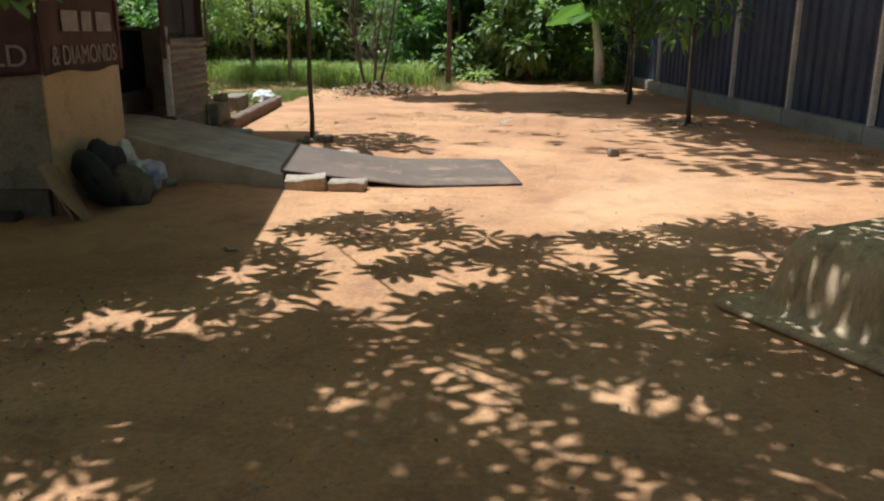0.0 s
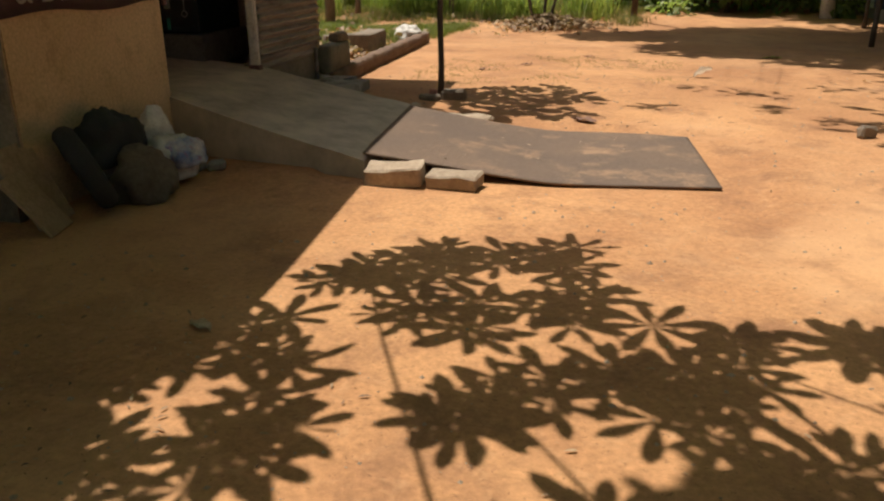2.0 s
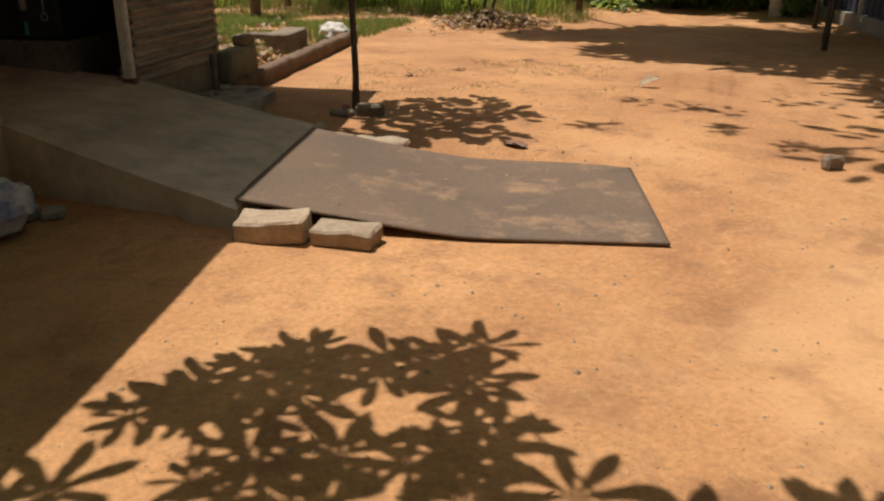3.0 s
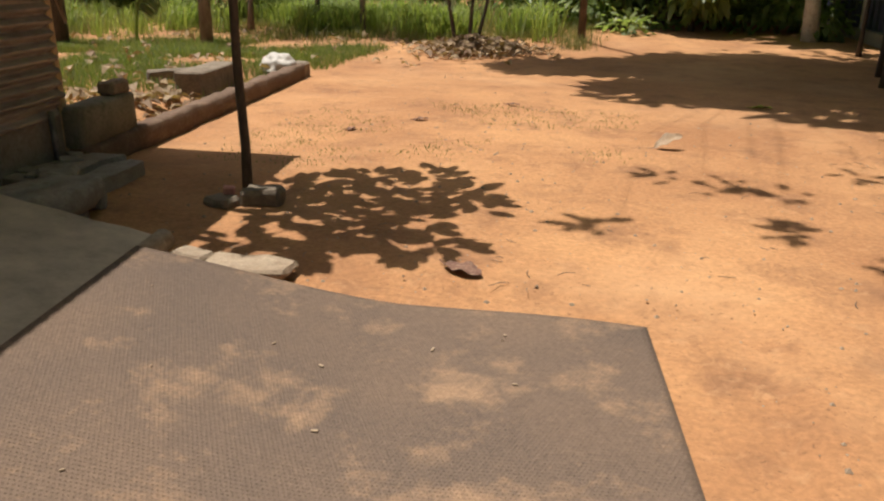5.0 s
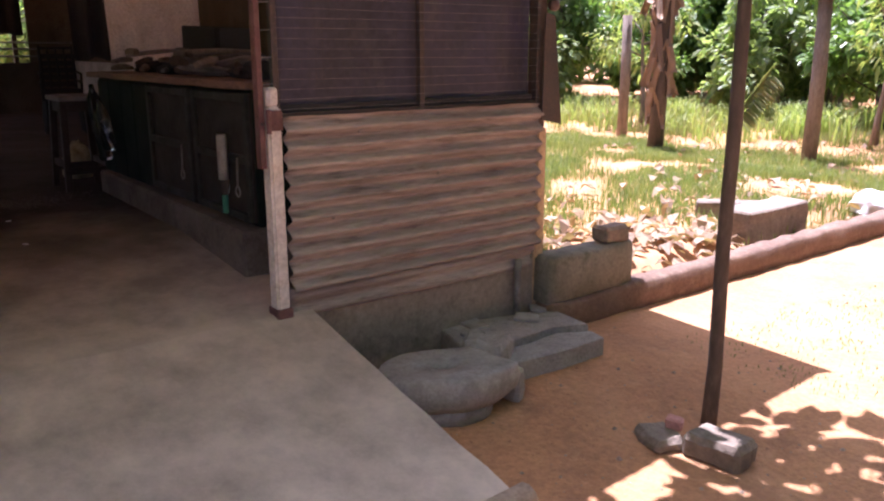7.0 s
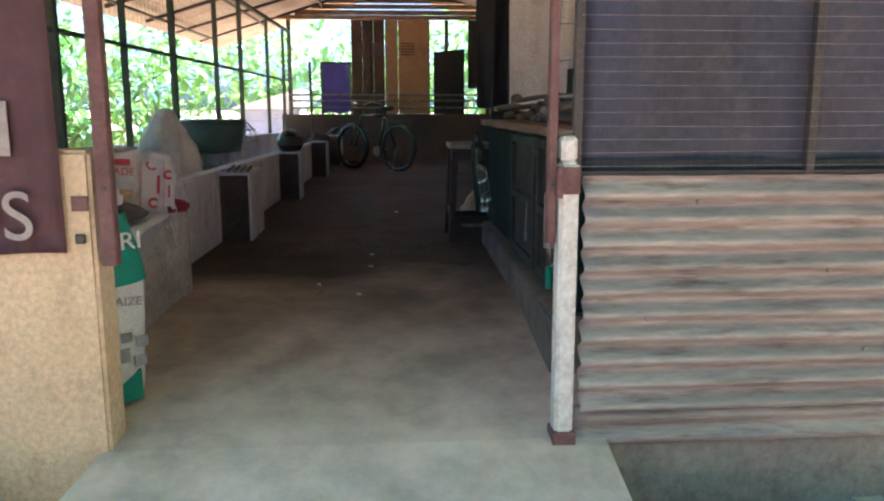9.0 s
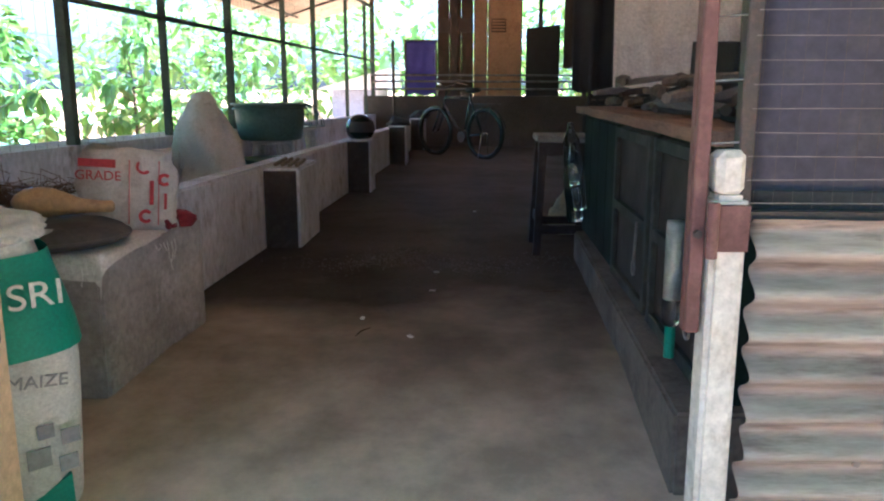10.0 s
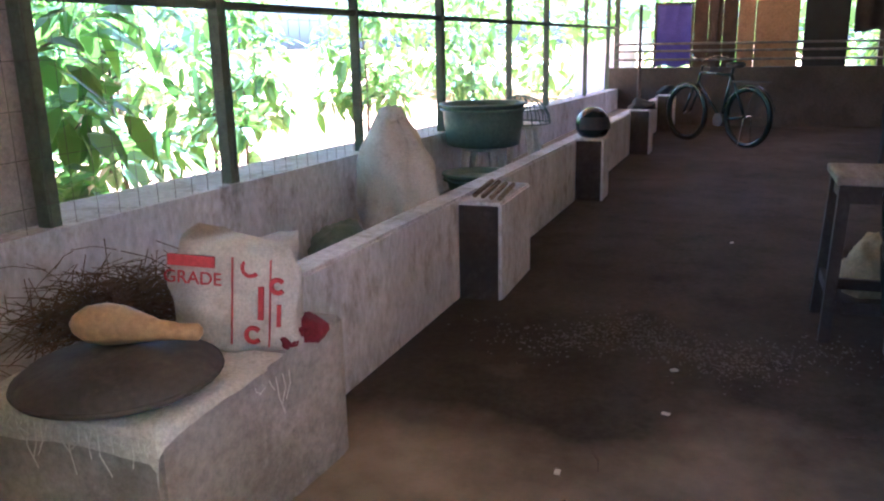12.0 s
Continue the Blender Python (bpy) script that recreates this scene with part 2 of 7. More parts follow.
FENCE = surf("blue_fence_sheet", (0.062, 0.075, 0.13), (0.042, 0.05, 0.092), (0.10, 0.09, 0.095), scale=1.4, fine=25, bump=0.12, rough=(0.45, 0.7), metal=0.2, stretch=(1, 1, 0.4), stain=0.6)
BARK = surf("grey_bark", (0.24, 0.20, 0.155), (0.16, 0.125, 0.095), (0.1, 0.08, 0.06), scale=8, fine=40, bump=0.7, dist=0.02, stretch=(1, 1, 0.3))
DARKBARK = surf("dark_bark", (0.10, 0.075, 0.055), (0.065, 0.05, 0.038), (0.15, 0.12, 0.09), scale=8, fine=40, bump=0.6, dist=0.01, stretch=(1, 1, 0.3))
DRYLEAF = leafy("dry_leaf", (0.46, 0.33, 0.20), (0.20, 0.12, 0.075), 0.12, 0.7)
PALELEAF = leafy("pale_dry_leaf", (0.46, 0.35, 0.225), (0.22, 0.14, 0.085), 0.15, 0.7)
LEAF = leafy("leaf", (0.085, 0.165, 0.045), (0.19, 0.295, 0.085), 0.42, 0.4)
DARKLEAF = leafy("dark_leaf", (0.14, 0.20, 0.085), (0.30, 0.37, 0.17), 0.5, 0.45)
GARDENLEAF = leafy("young_leaf", (0.06, 0.12, 0.035), (0.16, 0.25, 0.075), 0.38, 0.4)
GRASS = leafy("grass", (0.17, 0.235, 0.075), (0.33, 0.385, 0.15), 0.45, 0.6)
MEADOW = leafy("meadow_grass", (0.10, 0.165, 0.05), (0.24, 0.275, 0.105), 0.4, 0.65)
DULLGRASS = leafy("dull_grass", (0.125, 0.17, 0.065), (0.27, 0.26, 0.13), 0.35, 0.7)
WOOD = surf("weathered_wood", (0.36, 0.235, 0.13), (0.27, 0.165, 0.09), (0.15, 0.09, 0.05), scale=3, fine=40, bump=0.25, stretch=(0.4, 3, 3))
DIRTYPLANK = surf("dirty_plank", (0.27, 0.175, 0.125), (0.18, 0.115, 0.085), (0.07, 0.05, 0.04), scale=3.5, fine=40, bump=0.3, stain=0.75, stretch=(0.6, 3, 3))
STOOLWOOD = surf("blackish_stool_wood", (0.036, 0.027, 0.022), (0.024, 0.018, 0.015), (0.07, 0.055, 0.045), scale=5, fine=50, bump=0.2, rough=(0.6, 0.85))
GREYWOOD = surf("grey_worn_wood", (0.25, 0.23, 0.215), (0.17, 0.15, 0.14), (0.09, 0.078, 0.068), scale=5, fine=50, bump=0.25, stretch=(0.5, 3, 3))
DARKWOOD = surf("dark_wood", (0.085, 0.055, 0.042), (0.055, 0.036, 0.03), (0.13, 0.09, 0.065), scale=4, fine=50, bump=0.2, rough=(0.45, 0.7))
FRAMEPAINT = surf("worn_frame_paint", (0.036, 0.041, 0.036), (0.022, 0.027, 0.023), (0.08, 0.072, 0.062), scale=6, fine=50, bump=0.2, stain=0.6)
CABGREEN = surf("dark_green_paint", (0.008, 0.02, 0.016), (0.006, 0.014, 0.012), (0.02, 0.024, 0.02), scale=3, fine=40, bump=0.12, rough=(0.75, 0.92))
for dull in (CABGREEN, FLOORC, DARKWALL, PLASTER, LIMEWASH, OUTERPLASTER):
    dull.node_tree.nodes["Principled BSDF"].inputs["Specular IOR Level"].default_value = 0.2
SACKW = surf("white_woven_sack", (0.70, 0.68, 0.64), (0.58, 0.55, 0.50), (0.40, 0.35, 0.29), scale=4, fine=120, bump=0.3, rough=(0.6, 0.8))
SACKG = surf("green_print", (0.04, 0.27, 0.18), (0.03, 0.21, 0.14), scale=4, fine=120, bump=0.2, rough=(0.5, 0.7))
REDINK = surf("red_print", (0.55, 0.075, 0.085), (0.45, 0.06, 0.07), scale=6, fine=60, bump=0.0)
GREYINK = surf("grey_print", (0.25, 0.24, 0.24), (0.34, 0.33, 0.33), scale=6, fine=60, bump=0.0)
JUTE = surf("pale_jute", (0.80, 0.79, 0.76), (0.66, 0.645, 0.61), (0.42, 0.39, 0.35), scale=9, fine=90, bump=0.5)
CLAYPAN = surf("sooty_pan", (0.085, 0.08, 0.072), (0.058, 0.054, 0.05), (0.15, 0.13, 0.105), scale=5, fine=50, bump=0.25, rough=(0.5, 0.8))
GOURD = surf("dried_gourd", (0.56, 0.38, 0.18), (0.46, 0.29, 0.12), (0.3, 0.18, 0.08), scale=6, fine=40, bump=0.15, rough=(0.4, 0.6))
REDCLOTH = surf("maroon_cloth", (0.23, 0.02, 0.035), (0.15, 0.015, 0.025), scale=10, fine=120, bump=0.3)
PLGREEN = surf("green_plastic", (0.13, 0.19, 0.16), (0.10, 0.15, 0.125), (0.18, 0.22, 0.2), scale=4, fine=40, bump=0.05, rough=(0.35, 0.55))
PLWHITE = surf("white_plastic", (0.66, 0.66, 0.63), (0.55, 0.54, 0.5), scale=4, fine=40, bump=0.03, rough=(0.35, 0.5))
BLACKGLOSS = surf("black_gloss", (0.012, 0.02, 0.018), (0.018, 0.028, 0.026), scale=4, fine=40, bump=0.0, rough=(0.12, 0.2))
BLACKCLOTH = surf("black_cloth", (0.022, 0.024, 0.026), (0.04, 0.042, 0.044), scale=5, fine=90, bump=0.3)
BLUECLOTH = surf("violet_blue_cloth", (0.12, 0.11, 0.52), (0.09, 0.08, 0.40), scale=3, fine=90, bump=0.2)
BROWNBOARD = surf("brown_board", (0.10, 0.062, 0.04), (0.07, 0.044, 0.03), (0.04, 0.026, 0.02), scale=2, fine=40, bump=0.2)
TANBOARD = surf("tan_board", (0.44, 0.28, 0.155), (0.36, 0.22, 0.12), (0.25, 0.15, 0.085), scale=2, fine=40, bump=0.15)
WHITECLOTH = surf("pale_sheet", (0.80, 0.77, 0.73), (0.70, 0.67, 0.62), (0.5, 0.44, 0.38), scale=2, fine=60, bump=0.2)
CHROME = surf("chrome", (0.7, 0.7, 0.7), (0.55, 0.55, 0.56), scale=6, fine=50, bump=0.0, rough=(0.15, 0.3), metal=1.0)
FIBREGLASS = surf("dirty_fibreglass", (0.62, 0.43, 0.25), (0.47, 0.31, 0.175), (0.17, 0.11, 0.065), scale=2.4, fine=40, bump=0.15, rough=(0.5, 0.8), stain=0.7, stretch=(1.6, 1.6, 0.35))
CARTON = surf("brown_carton", (0.40, 0.28, 0.18), (0.33, 0.22, 0.135), scale=3, fine=40, bump=0.1)
DARKEND = surf("dark_plaster_end", (0.07, 0.058, 0.05), (0.045, 0.038, 0.033), (0.11, 0.095, 0.08), scale=4, fine=40, bump=0.25)
BACKWALL = surf("dark_back_plaster", (0.115, 0.095, 0.075), (0.075, 0.06, 0.048), (0.045, 0.036, 0.03), scale=1.2, fine=30, bump=0.2)
SOOT = surf("sooty_render", (0.038, 0.032, 0.028), (0.026, 0.022, 0.02), (0.06, 0.05, 0.042), scale=5, fine=40, bump=0.25)
PALEROOF = surf("pale_neighbour_roof", (0.66, 0.62, 0.54), (0.55, 0.52, 0.45), scale=2, fine=20, bump=0.1)
BLUEWALL = surf("pale_blue_wall", (0.33, 0.38, 0.55), (0.28, 0.33, 0.48), scale=2, fine=20, bump=0.1)


def clear_plastic():
    m = bpy.data.materials.new("clear_plastic")
    m.use_nodes = True
    p = m.node_tree.nodes["Principled BSDF"]
    p.inputs["Base Color"].default_value = (0.9, 0.95, 0.92, 1)
    p.inputs["Roughness"].default_value = 0.06
    p.inputs["Transmission Weight"].default_value = 1.0
    p.inputs["IOR"].default_value = 1.3
    return m


CLEAR = clear_plastic()

# ---- shapes ----


def from_data(name, verts, faces, material, parent=None, label="", smooth=False):
    me = bpy.data.meshes.new(name)
    me.from_pydata([tuple(map(float, v)) for v in verts], [], [tuple(map(int, f)) for f in faces])
    me.materials.append(material)
    if smooth:
        for p in me.polygons:
            p.use_smooth = True
    ob = new(name, me)
    ob.parent = parent
    return tagged(ob, label)


def prism(bm, corners, z0, z1, bevel=0.0):
    """An upright prism over a polygon of (x, y); z1 may be a list, one for each corner."""
    tops = z1 if hasattr(z1, "__len__") else [z1] * len(corners)
    lo = [bm.verts.new((x, y, z0)) for x, y in corners]
    hi = [bm.verts.new((x, y, t)) for (x, y), t in zip(corners, tops)]
    k = len(corners)
    fs = [bm.faces.new(hi), bm.faces.new(lo[::-1])]
    for i in range(k):
        fs.append(bm.faces.new((lo[i], lo[(i + 1) % k], hi[(i + 1) % k], hi[i])))
    if bevel:
        bmesh.ops.bevel(bm, geom=list({e for f in fs for e in f.edges}), offset=bevel, segments=2, affect="EDGES")
    return bm


def rough_block(sx, sy, sz, rnd, bevel=0.02, jitter=0.012, cuts=2):
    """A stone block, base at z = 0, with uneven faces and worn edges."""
    bm = boxed(-sx / 2, sx / 2, -sy / 2, sy / 2, 0, sz)
    bmesh.ops.bevel(bm, geom=bm.edges[:], offset=bevel, segments=1, affect="EDGES")
    bmesh.ops.subdivide_edges(bm, edges=[e for e in bm.edges if e.calc_length() > 0.08], cuts=cuts, use_grid_fill=True)
    off = Vector((rnd.random() * 50, rnd.random() * 50, 0))
    for v in bm.verts:
        d = noise.noise_vector(v.co * 9 + off) * jitter + noise.noise_vector(v.co * 25 + off) * jitter * 0.5
        if v.co.z < 0.005:
            d.z = 0
        v.co += d
        v.co.z = max(v.co.z, 0.0)
    return bm


def spin(bm, profile, steps=28, centre=(0, 0)):
    """A turned body from (radius, height) pairs, closed at both ends."""
    rings = []
    for r, z in profile:
        rings.append([bm.verts.new((centre[0] + r * math.cos(2 * math.pi * i / steps), centre[1] + r * math.sin(2 * math.pi * i / steps), z)) for i in range(steps)])
    for a, b in zip(rings, rings[1:]):
        for i in range(steps):
            bm.faces.new((a[i], a[(i + 1) % steps], b[(i + 1) % steps], b[i]))
    bm.faces.new(rings[0][::-1])
    bm.faces.new(rings[-1])
    return bm


def cloth(w, h, rnd, folds=5, depth=0.03, nx=28, nz=16, sag=0.0, thick=0.004):
    """A hanging cloth w wide and h high in the plane y = 0, top at z = 0, with folds and a thickness."""
    verts, faces = [], []
    ph = rnd.random() * 6
    for side in (0, 1):
        for j in range(nz + 1):
            for i in range(nx + 1):
                u, v = i / nx, j / nz
                y = depth * (0.3 + 0.7 * v) * math.sin(u * folds * 2 * math.pi + ph + 0.8 * math.sin(v * 3)) + 0.4 * depth * math.sin(u * 17 + v * 5)
                z = -h * v - sag * math.sin(math.pi * u) * (1 - v) - 0.015 * math.sin(u * 9 + ph) * v
                verts.append(((u - 0.5) * w, y + side * thick, z))
    m = (nx + 1) * (nz + 1)
    for j in range(nz):
        for i in range(nx):
            a = j * (nx + 1) + i
            faces.append((a, a + 1, a + nx + 2, a + nx + 1))
            faces.append((m + a, m + a + nx + 1, m + a + nx + 2, m + a + 1))
    for i in range(nx):
        for a in (i, nz * (nx + 1) + i):
            faces.append((a, a + m, a + m + 1, a + 1))
    for j in range(nz):
        for a in (j * (nx + 1), j * (nx + 1) + nx):
            faces.append((a, a + nx + 1, a + nx + 1 + m, a + m))
    return verts, faces


def lettering(text, size, material, parent, m, name="lettering", thick=0.002, label=""):
    """Flat raised letters in the built-in font as a mesh; m: their pose under the parent (x to the right, y up)."""
    cu = bpy.data.curves.new("letters", "FONT")
    cu.body, cu.size, cu.extrude = text, size, thick
    cu.align_x = "CENTER"
    ob = bpy.data.objects.new("letters", cu)
    scene.collection.objects.link(ob)
    me = bpy.data.meshes.new_from_object(ob.evaluated_get(bpy.context.evaluated_depsgraph_get()))
    bpy.data.objects.remove(ob)
    me.materials.clear()
    me.materials.append(material)
    out = new(name, me)
    out.parent = parent
    out.matrix_local = m
    return tagged(out, label)


OBOVATE = ((0, 0), (0.3, 0.075), (0.65, 0.14), (0.85, 0.11), (1, 0), (0.85, -0.11), (0.65, -0.14), (0.3, -0.075))
LANCE = ((0, 0), (0.3, 0.13), (0.65, 0.11), (1, 0), (0.65, -0.11), (0.3, -0.13))
OVAL = ((0, 0), (0.35, 0.24), (0.75, 0.2), (1, 0), (0.75, -0.2), (0.35, -0.24))
BLADE = ((0, 0.02), (0.6, 0.018), (1, 0), (0.6, -0.018), (0, -0.02))


def leaf_mesh(pos, ways, sizes, shape, rng, droop=0.25, fold=0.1):
    """Verts and faces of leaves at pos that point along ways, each of the given shape."""
    pos, ways, sizes = np.asarray(pos, float), np.asarray(ways, float), np.asarray(sizes, float)
    ways = ways / np.maximum(np.linalg.norm(ways, axis=1, keepdims=True), 1e-6)
    side = np.cross(ways, (0, 0, 1.0)) + rng.normal(0, 0.25, ways.shape)
    side /= np.maximum(np.linalg.norm(side, axis=1, keepdims=True), 1e-6)
    up = np.cross(side, ways)
    sh = np.array(shape)
    k = len(sh)
    x, y = sh[:, 0], sh[:, 1]
    v = pos[:, None] + sizes[:, None, None] * (x[None, :, None] * ways[:, None] + y[None, :, None] * side[:, None] + (np.abs(y) * fold * 3 - droop * x**2)[None, :, None] * np.array([0, 0, 1.0]) + 0 * up[:, None])
    faces = np.arange(len(pos) * k).reshape(-1, k)
    return v.reshape(-1, 3), faces


def crown_points(rng, blobs, per):
    """Leaf places and outward ways in blobs of (x, y, z, radius)."""
    ps, ws = [], []
    for x, y, z, r in blobs:
        d = rng.normal(0, 1, (per, 3))
        d /= np.linalg.norm(d, axis=1, keepdims=True)
        rad = r * rng.random(per) ** 0.45
        ps.append(np.array([x, y, z]) + d * rad[:, None] * np.array([1, 1, 0.75]))
        ws.append(d + rng.normal(0, 0.5, (per, 3)) + np.array([0, 0, -0.15]))
    return np.concatenate(ps), np.concatenate(ws)


def tree(name, label, rng, height, girth, crown_from, crown_r, blobs, per, leaf, shape, bark, leaves, limbs=6, lean=0.0, category="tree", kind=""):
    """A tree at the origin: a tapered, bent trunk with limbs, and a crown of single leaves in uneven clumps."""
    root = thing(name, label, category, "", kind)
    bm = bmesh.new()
    ph = rng.random() * 6
    line = [Vector((lean * t * height + 0.04 * height * math.sin(ph + 3 * t) * t, 0.03 * height * math.sin(ph + 4.5 * t) * t, height * 0.92 * t)) for t in np.linspace(0, 1, 8)]
    tube(bm, line, [girth * (1.25 if i == 0 else 1) * (1 - 0.8 * i / 7) for i in range(8)], 8)
    spots = []
    for i in range(limbs):
        t = crown_from / height + (0.95 - crown_from / height) * (i + 0.5) / limbs
        b = line[min(6, int(t * 7))].lerp(line[min(7, int(t * 7) + 1)], t * 7 % 1)
        a = i * 2.4 + ph
        reach = crown_r * (0.55 + 0.45 * rng.random()) * (1.1 - 0.5 * t)
        e = b + Vector((math.cos(a) * reach, math.sin(a) * reach, reach * (0.35 + 0.4 * rng.random())))
        part("limb", tube(bmesh.new(), [b, b.lerp(e, 0.5) + Vector((0, 0, -0.06 * reach)), e], [girth * 0.4, girth * 0.25, girth * 0.08], 5), bark, root, smooth=True)
        spots += [b.lerp(e, 0.65), e]
    part("trunk", bm, bark, root, smooth=True)
    bl = []
    for i in range(blobs):
        s = spots[i % len(spots)] if i < len(spots) * 2 else line[-1]
        r = crown_r * (0.22 + 0.2 * rng.random())
        j = rng.normal(0, crown_r * 0.16, 3)
        bl.append((s.x + j[0], s.y + j[1], s.z + j[2], r))
    ps, ws = crown_points(rng, bl, per)
    v, f = leaf_mesh(ps, ws, leaf * (0.6 + 0.7 * rng.random(len(ps))), shape, rng)
    from_data("crown", v, f, leaves, root)
    return root


SETTLED = set()


def settle(m):
    """Sets all top-level things made since the last call in place: each part of the plan is drawn from a corner of its own."""
    for ob in list(scene.objects):
        if ob.type in ("MESH", "EMPTY") and ob.name not in SETTLED:
            SETTLED.add(ob.name)
            if ob.parent is None:
                ob.matrix_basis = m @ ob.matrix_basis


STAY = Matrix.Identity(4)
YARD = pose(0.044, -0.169, 0, 0, 0, -6.4)
INSIDE = pose(-0.38, -0.09, -0.096)
BACK = pose(0.68, -0.05, -0.12)
FRONT = pose(0, 0, -0.096)

# ---- ground ----
FL = 0.62


def ground_height(x, y):
    """The yard is level with slight dents; the ground rises behind the kerb and towards the woods."""
    h = 0.022 * noise.noise(Vector((x * 0.5, y * 0.5, 0))) + 0.008 * noise.noise(Vector((x * 2.3, y * 2.3, 3)))
    k = -0.475 + (-0.1121) * (y - 3.840)
    if y > 3.3:
        h += 0.13 * min(1.0, max(0.0, (k - 0.12 - x) / 0.25)) * (1.0 if y < 8.2 else max(0.0, 1 - (y - 8.2) / 1.5))
    h += 0.05 * max(0.0, min(1.0, (y - 12.5) / 3)) + 0.02 * max(0.0, y - 17) * (y < 40)
    h -= 0.03 * (abs(x - 2.55) < 1.4 and -0.3 < y < 2.0)
    return h


xs = np.concatenate([[-400, -150, -70, -40, -28], np.arange(-22, -4, 0.7), np.arange(-4, 9.3, 0.1), np.arange(9.5, 22, 0.7), [28, 40, 70, 150, 400]])
ys = np.concatenate([[-400, -150, -70, -40, -25], np.arange(-18, -7.2, 0.6), np.arange(-7, 15, 0.1), np.arange(15.4, 34, 0.7), [40, 70, 150, 400]])
gv = [(x, y, ground_height(x, y)) for y in ys for x in xs]
nx_ = len(xs)
gf = [(j * nx_ + i, j * nx_ + i + 1, (j + 1) * nx_ + i + 1, (j + 1) * nx_ + i) for j in range(len(ys) - 1) for i in range(nx_ - 1)]
tagged(from_data("ground", gv, gf, EARTH, smooth=True), "bare orange laterite earth of the yard", "ground", kind="structure")
settle(YARD)

# ---- shed: floor, ramp, walls ----
LEFT = 0.031


def ly(x, y):
    """The long left side of the shed closes in by a little towards its back."""
    return y - LEFT * x


bm = bmesh.new()
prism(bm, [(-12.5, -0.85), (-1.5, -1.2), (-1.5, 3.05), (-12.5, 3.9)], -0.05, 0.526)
tagged(part("floor", bm, FLOORC, None), "stained concrete floor, its dark tone standing in for the shed's shade", "floor", kind="structure")


def ramp_edge(t):
    """Left and right end of the ramp at 0 (door) to 1 (outer edge)."""
    return (1.53 * t, -0.02 - 0.37 * t), (1.40 * t, 1.63 + 0.01 * t)


bm = bmesh.new()
n_ = 24
heights = [0.41, 0.325, 0.245, 0.17, 0.11]
top = [[bm.verts.new((-1.52, -0.3 + 2.05 * i / n_, 0.53)) for i in range(n_ + 1)]]
for r in range(9):
    t = r / 8
    (x0, y0), (x1, y1) = ramp_edge(t)
    z = np.interp(t, np.linspace(0, 1, 5), heights)
    top.append([bm.verts.new((x0 + (x1 - x0) * i / n_, y0 + (y1 - y0) * i / n_, z + 0.006 * noise.noise(Vector((r, i * 0.6, 0))) - (0.012 if r == 8 else 0))) for i in range(n_ + 1)])
for a, b in zip(top, top[1:]):
    for i in range(n_):
        bm.faces.new((a[i], b[i], b[i + 1], a[i + 1]))
low = [[bm.verts.new((v.co.x, v.co.y, -0.05)) for v in row] for row in top]
for r in range(9):
    bm.faces.new((top[r][0], low[r][0], low[r + 1][0], top[r + 1][0]))
    bm.faces.new((top[r][n_], top[r + 1][n_], low[r + 1][n_], low[r][n_]))
for i in range(n_):
    bm.faces.new((top[9][i], low[9][i], low[9][i + 1], top[9][i + 1]))
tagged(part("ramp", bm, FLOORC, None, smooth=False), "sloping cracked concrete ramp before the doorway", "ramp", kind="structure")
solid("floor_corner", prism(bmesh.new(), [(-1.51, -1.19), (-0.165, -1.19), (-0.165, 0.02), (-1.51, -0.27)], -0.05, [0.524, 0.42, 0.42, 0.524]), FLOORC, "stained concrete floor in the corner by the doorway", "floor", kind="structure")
bm = tube(bmesh.new(), [(1.475, 0.0, 0.07), (1.44, 0.7, 0.07), (1.38, 1.69, 0.07)], 0.055, 10)
solid("ramp_edge", bm, STONE, "rounded concrete lip along the ramp's outer end", "kerb", kind="structure", smooth=True)

solid("wall_front", prism(bmesh.new(), [(-0.16, -1.555), (0, -1.555), (0, 0.01), (-0.16, 0.01)], -0.05, 1.378, 0.012), BEIGE, "beige plastered half wall beside the doorway", "wall", kind="structure")
solid("wall_side", prism(bmesh.new(), [(-12.5, -0.88), (-0.16, -1.54), (-0.16, -1.05), (-1.58, -1.08), (-12.5, -0.74)], -0.05, [1.064, 1.27, 1.27, 1.244, 1.064]), LIMEWASH, "long grey plastered half wall under the wire mesh", "wall", kind="structure")
solid("wall_footing", prism(bmesh.new(), [(-12.5, -1.06), (-0.02, -1.65), (-0.02, -1.58), (-12.5, -0.97)], -0.05, 0.2), DARKWALL, "dark grimy footing along the side wall", "wall", kind="structure")
solid("wall_outer", prism(bmesh.new(), [(-12.5, -0.96), (-0.005, -1.575), (-0.005, -1.558), (-12.5, -0.89)], -0.05, 1.05), OUTERPLASTER, "grimy brown plaster of the side wall's outer face", "wall", kind="structure")
solid("wall_right", prism(bmesh.new(), [(-12.5, 3.75), (-0.1, 3.0), (-0.1, 3.12), (-12.5, 3.9)], -0.05, 1.4), PLASTER, "half wall behind the cabinets", "wall", kind="structure")
solid("wall_base", prism(bmesh.new(), [(-0.14, 1.53), (-0.02, 1.53), (-0.02, 3.11), (-0.14, 3.11)], -0.05, 0.44), OUTERPLASTER, "bare concrete base under the corrugated panel", "wall", kind="structure")
corner = thing("corner_post", "beige timber post at the shed's corner", "post")
part("foot", prism(bmesh.new(), [(-0.1, 3.065), (-0.005, 3.065), (-0.005, 3.135), (-0.1, 3.135)], -0.02, 1.15, 0.008), BEIGE, corner)
